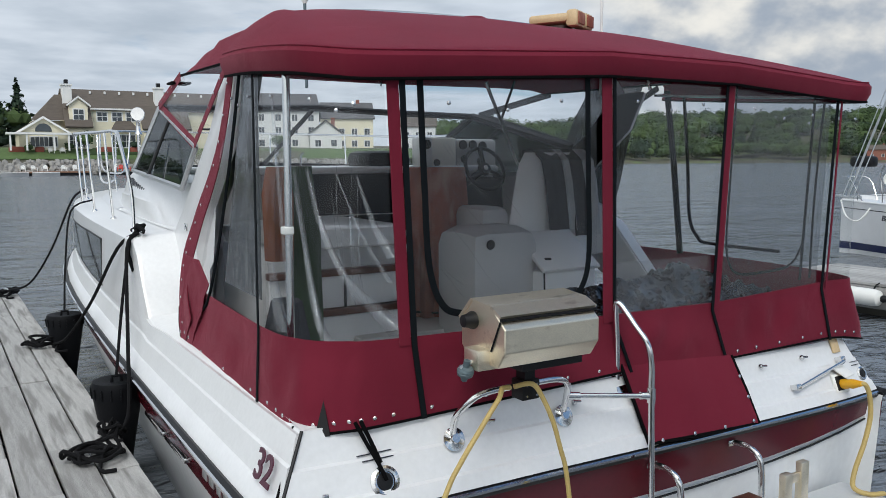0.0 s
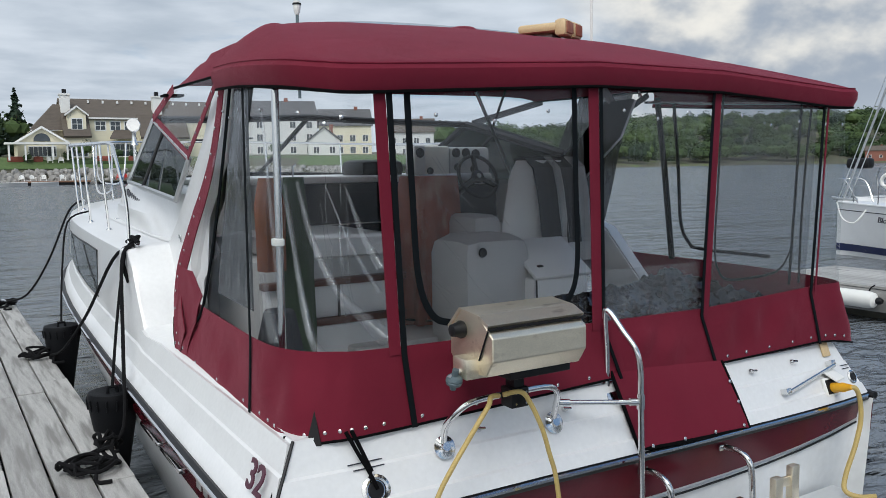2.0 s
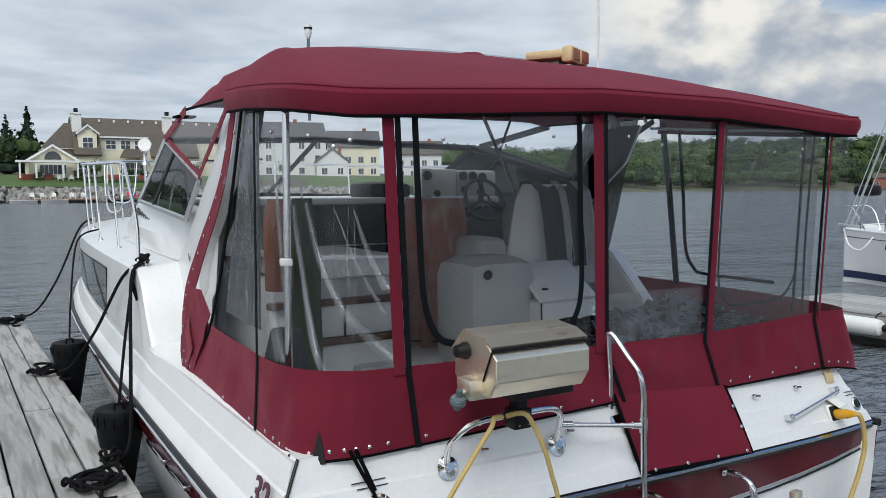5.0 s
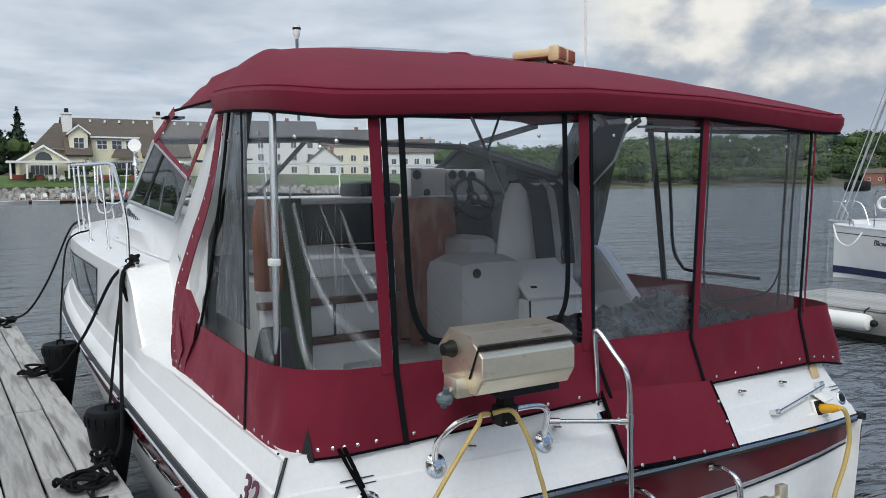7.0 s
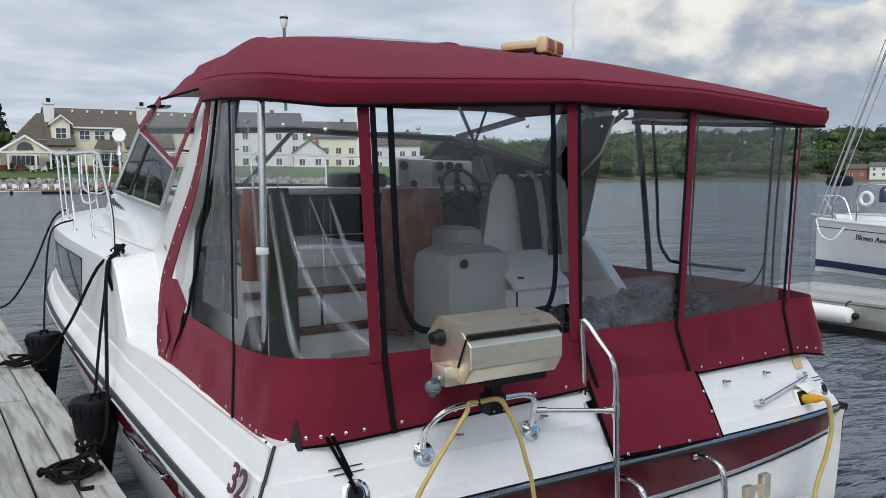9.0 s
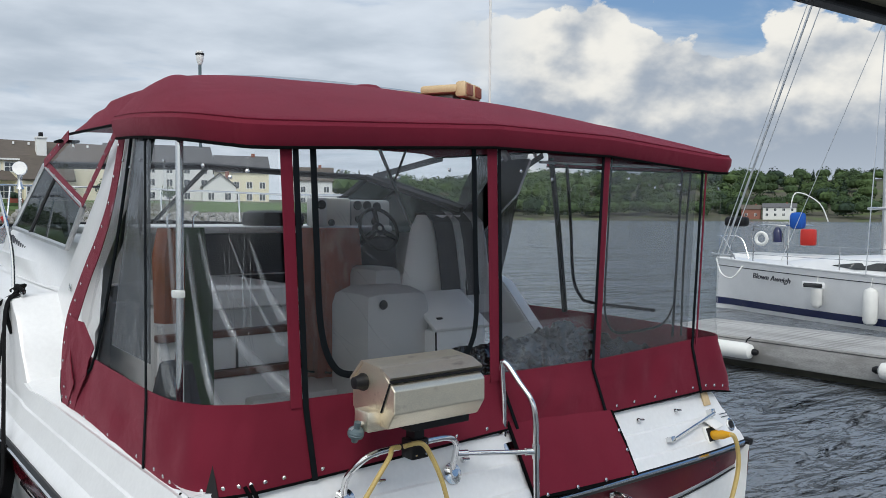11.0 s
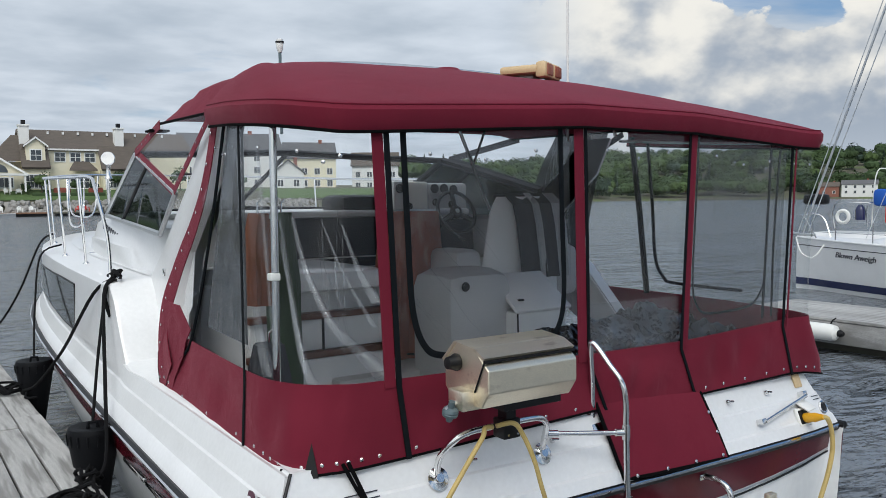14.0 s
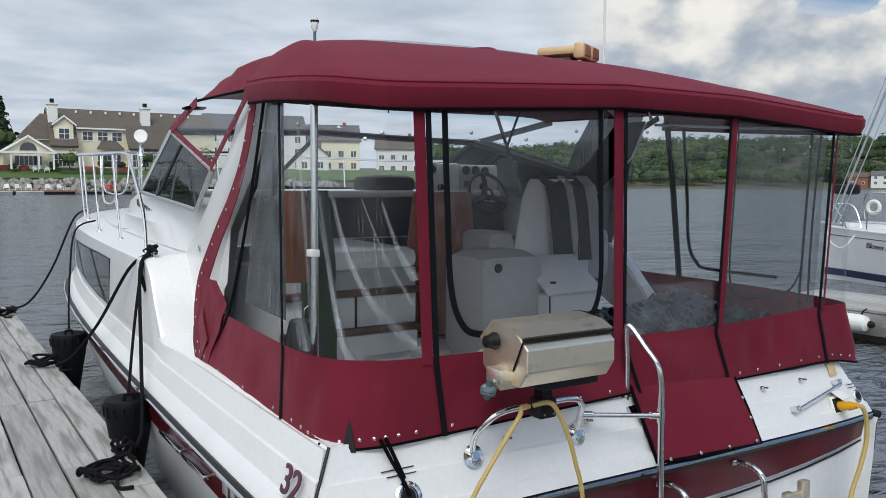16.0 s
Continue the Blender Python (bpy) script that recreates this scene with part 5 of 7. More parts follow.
wheel = part("steering_wheel", bmesh.new(), M["black"], boat, "black steering wheel")
wm = aim((3.90, 5.50, 2.06), (0.0, -1, 0.45))
bm = tubed([wm @ Vector((0.185 * math.cos(a), 0.185 * math.sin(a), 0)) for a in np.linspace(0, 2 * math.pi, 33)], 0.016, 8)
for a in (90, 210, 330):
    tube(bm, [wm @ Vector((0, 0, -0.01)), wm @ Vector((0.18 * math.cos(radians(a)), 0.18 * math.sin(radians(a)), 0))], 0.022, 6)
lathe(bm, [(0.055, -0.02), (0.06, 0.0), (0.05, 0.015), (0.004, 0.02)], wm, 16)
tube(bm, [wm @ Vector((0, 0, -0.02)), wm @ Vector((0, 0, -0.36))], 0.03, 8)
bm.to_mesh(wheel.data)
bm.free()
part("wheel_hub", lathed([(0.022, 0.018), (0.02, 0.024), (0.004, 0.025)], wm, 12), M["trimwhite"], wheel)
# engine hatch and locker
lk = part("locker", boxed((3.34, 4.02, 0.54), (3.80, 4.42, 1.41), 0.02), M["seat"], boat, "pale grey cockpit locker")
part("locker_lid", boxed((0, 0, 0), (0.48, 0.40, 0.03), 0.01, pose(3.33, 4.0, 1.40, 34, 0, 0)), M["seat"], lk, "pale sloping lid")
part("lid_gasket", tubed([(3.36, 4.36, 1.645), (3.345, 4.005, 1.405), (3.36, 4.008, 0.95)], 0.006, 6), M["black"], lk, "black lid seal")
part("latch", boxed((3.40, 4.06, 1.455), (3.45, 4.10, 1.49), 0.006), M["black"], lk)
lt = part("side_table", boxed((2.86, 4.10, 0.54), (3.42, 4.62, 1.70), 0.13), M["interior"], boat, "pale moulded seat base")
part("speaker", lathed([(0.032, 0), (0.028, 0.008), (0.005, 0.006)], aim((2.99, 4.098, 1.60), (0, -1, 0)), 14), M["black"], lt)
# steps and seat on the port side, with teak edges
bn = part("step_unit", boxed((1.70, 4.62, 0.54), (2.68, 5.5, 1.58), 0.01), M["interior"], boat, "grey step unit with teak edges")
part("seat_cushion", boxed((1.80, 4.52, 1.585), (2.64, 5.5, 1.72), 0.05), M["gel"], bn, "white cushion")
for z0, z1, yf in ((1.21, 1.41, 4.585), (0.95, 1.16, 4.56)):
    part("riser_panel", boxed((1.72, yf, z0), (2.66, 4.64, z1), 0.008), M["seat"], bn, "pale riser panel")
for z0 in (1.415, 1.165):
    part("teak_trim", boxed((1.70, 4.54, z0), (2.68, 4.62, z0 + 0.042), 0.006), M["teak"], bn, "dark teak edge strip")
part("panel_split", boxed((2.20, 4.578, 1.21), (2.215, 4.60, 1.41)), M["black"], bn)
part("side_shelf", boxed((1.70, 4.2, 0.54), (2.68, 4.55, 0.80), 0.02), M["gel"], bn, "white lower step")
part("port_coaming_top", boxed((4.22, 3.1, 1.06), (4.60, 5.0, 1.12), 0.03), M["gel"], boat, "white side deck inside the canopy")
part("stern_bench", boxed((2.66, 3.0, 0.54), (4.40, 3.90, 1.155), 0.05), M["seat"], boat, "grey stern bench")
sheet_rows = []
for j in range(46):
    row = []
    for i in range(90):
        x_, y_ = 3.30 + 1.16 * i / 89, 3.05 + 0.85 * j / 45
        z_ = 1.19 + 0.10 * (j / 45) ** 1.5 + 0.12 * max(0, (x_ - 3.7) / 0.8) + 0.045 * noise.noise((x_ * 9 + 2 * noise.noise((x_ * 4, y_ * 4, 1)), y_ * 13, 0)) + 0.024 * noise.noise((x_ * 24, y_ * 30, 4))
        row.append((x_, y_, z_))
    sheet_rows.append(row)
# white diagonal coaming under the starboard arch
bm = bmesh.new()
ngon_prism(bm, [(4.42, 4.94, 1.76), (4.42, 4.68, 1.71), (4.42, 4.53, 1.66), (4.42, 4.14, 1.28), (4.42, 4.10, 1.10), (4.42, 4.36, 1.10), (4.42, 4.94, 1.40)], (0.12, 0, 0))
bmesh.ops.bevel(bm, geom=list(bm.edges), offset=0.012, segments=2, affect="EDGES")
bmesh.ops.recalc_face_normals(bm, faces=bm.faces)
part("quarter_fairing", bm, M["gel"], boat, "white sloping quarter fairing")

stow = thing("plastic_sheet", "crumpled dark plastic sheet lying on the stern bench", "sheet", (3.9, 3.4, 1.16))
part("sheet_cloth", sheet(sheet_rows, 0.003), M["plastic_sheet"], stow)
# helm seat with towels: a thing of its own
seat = thing("helm_chair", "grey upholstered helm chair on the raised deck", "chair", (3.76, 4.60, 1.02))
rows = []
for j in range(13):
    t = j / 12
    z = 0.42 + 0.74 * t
    w = 0.37 - 0.09 * t ** 1.3 - 0.12 * max(0, t - 0.85) * 2
    rows.append([(w * math.cos(a), -0.10 - 0.05 * t + (0.075 if t < 0.95 else 0.05) * math.sin(a), z) for a in np.linspace(0, 2 * math.pi, 21)[:-1]])
bm = bmesh.new()
v = loft(bm, rows, closed=True)
bm.faces.new(v[0][::-1])
bm.faces.new(v[-1])
lpart("backrest", bm, M["seat"], seat)
lpart("seat_pad", boxed((-0.28, -0.12, 0.28), (0.28, 0.36, 0.42), 0.06), M["seat"], seat)
for sx in (-1, 1):
    bm = boxed((sx * 0.46 - 0.13, -0.14, 0.40), (sx * 0.46 + 0.11, 0.26, 0.79), 0.06)
    lpart("armrest", bm, M["interior"], seat)
lpart("pedestal", lathed([(0.20, 0), (0.18, 0.02), (0.06, 0.05), (0.05, 0.28)], None, 16), M["alu"], seat)
tw = thing("towel", "grey towel with dark bands draped over the helm chair", "towel", (3.70, 4.50, 1.73))
for k, (x0, x1, mm) in enumerate(((-0.12, 0.05, "darkcloth"), (0.05, 0.11, "greycloth"), (0.11, 0.23, "darkcloth"), (0.23, 0.35, "greycloth"))):
    rows = []
    for j, (y, z) in enumerate(((-0.15, -0.14), (-0.16, 0.05), (-0.165, 0.25), (-0.15, 0.40), (-0.06, 0.475), (0.06, 0.47), (0.09, 0.30), (0.09, 0.0))):
        lean_ = 0.16 * (0.45 - z)
        rows.append([(x0 + (x1 - x0) * i / 4 + lean_, y - 0.012 * math.sin(i * 1.7 + k), z + (0.04 if k == 1 and j == 0 else 0)) for i in range(5)])
    lpart("towel_band", sheet(rows, 0.012), M[mm], tw, "dark band" if mm == "darkcloth" else "grey band")
# companion seat under a rust-coloured cover
cv = thing("covered_seat", "companion seat under a rust-brown cloth cover", "seat", (3.10, 5.02, 1.02))
rows = []
for j in range(15):
    t = j / 14
    z = -0.02 + 1.08 * t
    w = 0.25 - 0.05 * t ** 3
    row = []
    for a in np.linspace(0, 2 * math.pi, 73)[:-1]:
        r = 1 + 0.11 * (1 - 0.6 * t) * math.sin(a * 8 + 2 * z + 1.5 * math.sin(a * 3)) + 0.10 * (1 - t) * noise.noise((math.cos(a) * 3, math.sin(a) * 3, z * 1.2))
        row.append((w * r * math.copysign(abs(math.cos(a)) ** 0.7, math.cos(a)), (0.24 - 0.05 * t) * r * math.sin(a) - 0.06 * t, z))
    rows.append(row)
bm = bmesh.new()
v = loft(bm, rows, closed=True)
bm.faces.new(v[-1])
bm.faces.new(v[0][::-1])
lpart("cover", bm, M["brown"], cv)
lpart("tie_cord", tubed([(-0.35, 0, 0.05), (0, -0.26, 0.03), (0.35, 0, 0.05)], 0.008, 6, smooth=4), M["webbing"], cv)


# things hung on the port side of the cockpit
def hung(name, label, at, w, h, mm, seed, cat):
    t_ = thing(name, label, cat, at)
    rows = []
    for j in range(11):
        z = -h * j / 10
        ww = w * (0.55 + 0.45 * min(1, j / 3))
        row = []
        for a in np.linspace(0, 2 * math.pi, 21)[:-1]:
            r = 1 + 0.22 * noise.noise((math.cos(a) * 2 + seed, math.sin(a) * 2, z * 2.0))
            row.append((ww * r * math.cos(a), 0.10 * r * math.sin(a), z))
        rows.append(row)
    bm = bmesh.new()
    v = loft(bm, rows, closed=True)
    bm.faces.new(v[0])
    bm.faces.new(v[-1][::-1])
    bmesh.ops.recalc_face_normals(bm, faces=bm.faces)
    lpart("cloth", bm, M[mm], t_)
    lpart("hook", tubed([(0, 0, -0.02), (0, 0, 0.06), (0.02, 0, 0.075)], 0.006, 6), M["chrome"], t_)
    return t_


hung("jacket", "dark green jacket hanging from the coaming", (1.80, 4.25, 2.10), 0.10, 1.40, "green", 3.0, "jacket")
hung("life_vest", "orange life vest hanging beside a jacket", (1.60, 4.1, 2.10), 0.075, 0.50, "orange", 7.0, "life vest")
hung("duffel_bag", "dark duffel bag below the life vest", (1.55, 3.85, 1.42), 0.13, 0.88, "darkcloth", 9.0, "bag")


# ---- barbecue on the stern rail ----
bbq = thing("barbecue", "stained stainless steel barbecue clamped to the stern rail", "barbecue", (2.035, 2.44, 1.185))
ox = 0.228
prof = [(-0.145, 0.235), (-0.10, 0.17), (0.10, 0.17), (0.15, 0.22), (0.15, 0.325), (0.07, 0.405), (-0.045, 0.405), (-0.145, 0.325)]
bm = bmesh.new()
ngon_prism(bm, [(-ox, a, b) for a, b in prof], (2 * ox, 0, 0))
bmesh.ops.bevel(bm, geom=list(bm.edges), offset=0.004, segments=1, affect="EDGES")
lpart("fire_box", bm, M["brushed"], bbq, "", smooth=False)
bm = bmesh.new()
ngon_prism(bm, [(-ox - 0.004, -0.060, 0.400), (-ox - 0.004, 0.08, 0.413), (-ox - 0.004, 0.165, 0.33), (-ox - 0.004, 0.155, 0.32), (-ox - 0.004, 0.07, 0.405), (-ox - 0.004, -0.045, 0.393), (-ox - 0.004, -0.118, 0.362), (-ox - 0.004, -0.125, 0.372)], (2 * ox + 0.008, 0, 0))
lpart("hood", bm, M["brushed"], bbq, "stained curved hood", smooth=False)
lpart("hood_gap", boxed((-ox - 0.002, -0.128, 0.352), (ox + 0.002, -0.115, 0.361)), M["black"], bbq, "dark gap under the hood", smooth=False)
lpart("hood_gap", tubed([(-ox - 0.003, -0.12, 0.35), (-ox - 0.003, -0.06, 0.23)], 0.005, 4), M["black"], bbq)
kn = lpart("knob", lathed([(0.034, 0), (0.036, 0.01), (0.028, 0.028), (0.024, 0.05), (0.005, 0.055)], aim((-ox, 0.06, 0.33), (-1, 0, 0)), 16), M["black"], bbq, "black knob")
lpart("control_box", boxed((-ox - 0.055, -0.05, 0.155), (-ox + 0.05, 0.05, 0.235), 0.006), M["brushed"], bbq)
rg = lpart("regulator", lathed([(0.012, -0.04), (0.016, -0.022), (0.030, -0.016), (0.033, -0.004), (0.028, 0.0), (0.033, 0.004), (0.028, 0.014), (0.014, 0.02), (0.013, 0.045)], aim((-ox - 0.085, -0.01, 0.155), (0, -0.3, 1)), 16), M["teal"], bbq, "teal-grey gas regulator")
lpart("gas_fitting", tubed([(-ox - 0.11, -0.01, 0.165), (-ox - 0.05, 0, 0.185)], 0.010, 8), M["alu"], bbq)
lpart("bolt", lathed([(0.008, 0), (0.006, 0.02)], aim((-ox, -0.02, 0.215), (-1, 0, 0)), 8), M["chrome"], bbq)
lpart("mount_tray", boxed((-0.10, -0.08, 0.135), (0.20, 0.10, 0.165), 0.004), M["black"], bbq, "black mounting bracket")
lpart("clamp", boxed((0.00, 0.05, -0.03), (0.09, 0.13, 0.055), 0.008), M["black"], bbq, "black rail clamp")
lpart("clamp_neck", boxed((0.02, 0.06, 0.05), (0.07, 0.12, 0.14)), M["black"], bbq)
for dx_, dz_ in ((0.02, -0.01), (0.07, -0.01), (0.02, 0.035), (0.07, 0.035)):
    lpart("bolt", lathed([(0.006, 0), (0.005, 0.006)], aim((dx_, 0.05, dz_), (0, -1, 0)), 6), M["chrome"], bbq)

# hoses and cords
hose = thing("gas_hose", "yellow hose looped over the barbecue clamp", "hose", (1.95, 2.5, 1.2))
part("hose_run", tubed([(1.95, 2.46, 1.235), (1.905, 2.45, 1.24), (1.88, 2.43, 1.215), (1.83, 2.42, 1.165), (1.77, 2.42, 1.09), (1.70, 2.42, 1.0), (1.635, 2.42, 0.90), (1.55, 2.40, 0.72), (1.52, 2.4, 0.45), (1.55, 2.45, 0.27)], 0.0105, 8, smooth=5), M["yellow"], hose)
part("hose_run", tubed([(1.97, 2.46, 1.235), (2.045, 2.44, 1.24), (2.09, 2.43, 1.18), (2.137, 2.42, 1.074), (2.175, 2.42, 0.96), (2.21, 2.42, 0.843), (2.22, 2.40, 0.62), (2.20, 2.38, 0.27)], 0.0105, 8, smooth=5), M["yellow"], hose)
cord = thing("shore_power_cord", "yellow shore power cord plugged into the stern", "power cord", (4.5, 2.6, 0.3))
part("plug", lathed([(0.028, 0), (0.030, 0.03), (0.025, 0.05), (0.028, 0.075), (0.020, 0.11), (0.014, 0.14)], aim(stern_pt(4.43, 0.876, 0.02), (-0.15, -0.9, 0.25)), 16), M["yellow_plug"], cord, "bright yellow plug")
part("cable", tubed([stern_pt(4.43, 0.876, 0.02) + Vector((-0.020, -0.122, 0.034)), (4.43, 2.485, 0.862), (4.465, 2.48, 0.79), (4.480, 2.48, 0.67), (4.435, 2.48, 0.53), (4.355, 2.48, 0.38), (4.32, 2.46, 0.30), (4.36, 2.40, 0.275), (4.45, 2.36, 0.272)], 0.014, 8, smooth=5), M["yellow"], cord)
strap = thing("lashing_strap", "black webbing strap hanging from the canopy skirt", "strap", (1.40, 2.7, 1.1))
part("strap_run", tubed([(1.395, 2.715, 1.12), (1.435, 2.69, 1.03), (1.465, 2.655, 0.96), (1.487, 2.63, 0.895)], 0.008, 6, smooth=4, flat=0.004), M["webbing"], strap)
part("strap_run", tubed([(1.42, 2.715, 1.12), (1.45, 2.69, 1.04), (1.475, 2.655, 0.96)], 0.009, 6, smooth=4, flat=0.004), M["webbing"], strap)
strap2 = thing("corner_cord", "thin black cord from the canopy corner", "cord", (1.2, 2.85, 1.05))
part("cord_run", tubed([(1.205, 2.88, 1.09), (1.15, 2.80, 0.99), (1.075, 2.72, 0.88), (1.02, 2.65, 0.79)], 0.006, 6, smooth=3), M["webbing"], strap2)


# ---- dock beside the boat ----
DZ = 0.50
dock = thing("dock", "weathered grey plank dock beside the boat", "dock", (-0.4, 4.0, 0.2), kind="structure")
plank_meshes = {}


def plank_mesh(w, ln):
    key = (round(w, 3), round(ln, 2))
    if key not in plank_meshes:
        b = bmesh.new()
        box(b, (-w / 2, -ln / 2, -0.036), (w / 2, ln / 2, 0), 0.004)
        me = bpy.data.meshes.new("plank")
        b.to_mesh(me)
        b.free()
        me.materials.append(M["wood"])
        plank_meshes[key] = me
    return plank_meshes[key]


x = 0.885
widths = [0.190, 0.186, 0.188, 0.190, 0.186, 0.190, 0.188, 0.186, 0.190, 0.188, 0.186]
rnd = random.Random(4)
planks = []
for k, w in enumerate(widths):
    cx = x - w / 2
    y = 11.35
    cuts = [11.35, 8.95, 6.55, 4.2, 1.8, -0.6, -3.0] if k % 2 == 0 else [11.35, 9.6, 6.57, 4.9, 2.5, 0.1, -3.0]
    if k == 0:
        cuts = [11.35, 8.9, 6.9, 4.4, 2.0, -0.4, -3.0]
    for a, b in zip(cuts, cuts[1:]):
        planks.append((cx + rnd.uniform(-0.002, 0.002), (a + b) / 2, DZ + rnd.uniform(-0.005, 0.004), w - 0.004, a - b - 0.008, rnd.uniform(-0.12, 0.12)))
    x -= w + 0.011
DOCK_X0 = x
part("dock_fascia", boxed((0.845, -3.0, 0.20), (0.88, 11.33, 0.455), 0.004), M["woodside"], dock, "dark timber fascia")
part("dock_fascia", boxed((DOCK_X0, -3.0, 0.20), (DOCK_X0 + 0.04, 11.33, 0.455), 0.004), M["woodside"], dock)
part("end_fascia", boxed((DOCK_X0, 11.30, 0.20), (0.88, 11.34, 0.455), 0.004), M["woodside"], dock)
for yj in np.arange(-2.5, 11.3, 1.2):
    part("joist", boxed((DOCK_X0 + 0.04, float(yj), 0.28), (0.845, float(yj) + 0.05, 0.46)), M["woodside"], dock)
for yf in (0.0, 4.5, 9.0):
    part("float", boxed((DOCK_X0 + 0.1, yf - 1.2, -0.25), (0.78, yf + 1.2, 0.27), 0.05), M["rubber"], dock, "black dock float")


def dock_cleat(at, turn=0):
    c = thing("dock_cleat", "galvanised mooring cleat bolted to the dock", "cleat", at, "dock cleats", turn=turn)
    lpart("horn_bar", tubed([(0, -0.13, 0.065), (0, -0.06, 0.075), (0, 0.06, 0.075), (0, 0.13, 0.065)], 0.016, 8), M["alu"], c)
    lpart("base", boxed((-0.035, -0.07, 0), (0.035, 0.07, 0.012), 0.004), M["alu"], c)
    for dy_ in (-0.04, 0.04):
        lpart("post", tubed([(0, dy_, 0.01), (0, dy_, 0.07)], 0.015, 8), M["alu"], c)
    return c


dock_cleat((0.63, 11.15, DZ + 0.003), 8)


def coil(name, label, at, r, turns, seed, spread=0.5):
    c = thing(name, label, "rope", at)
    rn = random.Random(seed)
    pts = []
    for k in range(turns * 9):
        a = k * 2 * math.pi / 9
        rr = r * (0.65 + 0.35 * rn.random()) * (1 + 0.25 * math.sin(a * 0.37 + seed))
        pts.append((rr * math.cos(a) + rn.uniform(-1, 1) * r * 0.18, rr * spread * 1.6 * math.sin(a) + rn.uniform(-1, 1) * r * 0.22, 0.014 + 0.075 * rn.random() * (k / (turns * 9)) + 0.012 * (k % 3)))
    pts.append((pts[-1][0] - r * 0.4, pts[-1][1] - r * 1.2, 0.014))
    pts.append((pts[-1][0] + r * 0.5, pts[-1][1] - r * 0.3, 0.014))
    lpart("rope_coil", tubed(pts, 0.0115, 6, smooth=3), M["rope"], c)
    return c


coil("rope_coil", "black mooring line in a loose heap on the dock", (0.70, 4.60, DZ + 0.002), 0.15, 6, 3)
coil("rope_coil", "black mooring line heaped on the dock edge", (0.745, 7.83, DZ + 0.002), 0.17, 5, 8)
coil("rope_coil", "black mooring line round the end cleat", (0.59, 11.15, DZ + 0.003), 0.16, 5, 12)
coil("rope_coil", "small turn of black line at the fender", (0.84, 4.95, DZ + 0.002), 0.07, 4, 20)


def fender(at, label):
    f = thing("boat_fender", label, "fender", at, "black fenders on the port side")
    bm = bmesh.new()
    prof_ = [(0.03, 0.0), (0.055, 0.03), (0.10, 0.30), (0.135, 0.50), (0.150, 0.60), (0.155, 0.66), (0.145, 0.685), (0.12, 0.69), (0.06, 0.675), (0.005, 0.675)]
    lathe(bm, prof_, None, 26)
    lpart("fender_body", bm, M["rubber"], f)
    for k in range(16):
        a = k * 2 * math.pi / 16
        lpart("rib", tubed([(0.151 * math.cos(a), 0.151 * math.sin(a), 0.585), (0.158 * math.cos(a), 0.158 * math.sin(a), 0.655)], 0.006, 5), M["rubber"], f)
    lpart("eye", tubed([(-0.03, 0, 0.67), (-0.025, 0, 0.71), (0.025, 0, 0.71), (0.03, 0, 0.67)], 0.012, 6), M["rubber"], f)
    return f


f1 = fender((0.915, 7.77, 0.10), "cone-shaped black rubber fender hanging over the dock edge")
f2 = fender((0.945, 5.34, 0.06), "large black rubber fender between hull and dock")


def line(name, label, pts, r=0.011, sm=5):
    t_ = thing(name, label, "rope", pts[0])
    part("line_run", tubed(pts, r, 7, smooth=sm), M["rope"], t_)
    return t_


line("fender_line", "black line from the deck cleat to a fender", [(1.19, 5.72, 1.645), (1.12, 5.67, 1.57), (1.03, 5.52, 1.20), (0.945, 5.34, 0.77)], 0.010)
line("fender_line", "black line from the deck to a fender", [(1.36, 9.0, 1.74), (1.12, 8.7, 1.65), (0.99, 8.2, 1.2), (0.915, 7.77, 0.82)], 0.009)
line("mooring_line", "black spring line from deck cleat to dock", [(1.20, 5.77, 1.645), (1.09, 5.95, 1.53), (0.98, 6.6, 1.05), (0.87, 7.3, 0.66), (0.81, 7.7, 0.54)], 0.012)
line("mooring_line", "black stern line from deck cleat to dock", [(1.18, 5.70, 1.645), (1.09, 5.60, 1.55), (1.0, 5.2, 1.0), (0.94, 4.95, 0.62), (0.84, 4.9, 0.53)], 0.012)
line("mooring_line", "black bow line from the bow cleat to the dock", [(1.52, 10.6, 1.80), (1.32, 10.25, 1.70), (1.06, 10.1, 1.15), (0.84, 10.5, 0.72), (0.63, 11.12, 0.57)], 0.012)
line("cleat_knot", "tangle of black line on the deck cleat", [(1.21, 5.64, 1.665), (1.18, 5.72, 1.70), (1.235, 5.80, 1.67), (1.17, 5.83, 1.66), (1.225, 5.70, 1.70), (1.16, 5.74, 1.63), (1.11, 5.68, 1.53), (1.13, 5.62, 1.40)], 0.014)

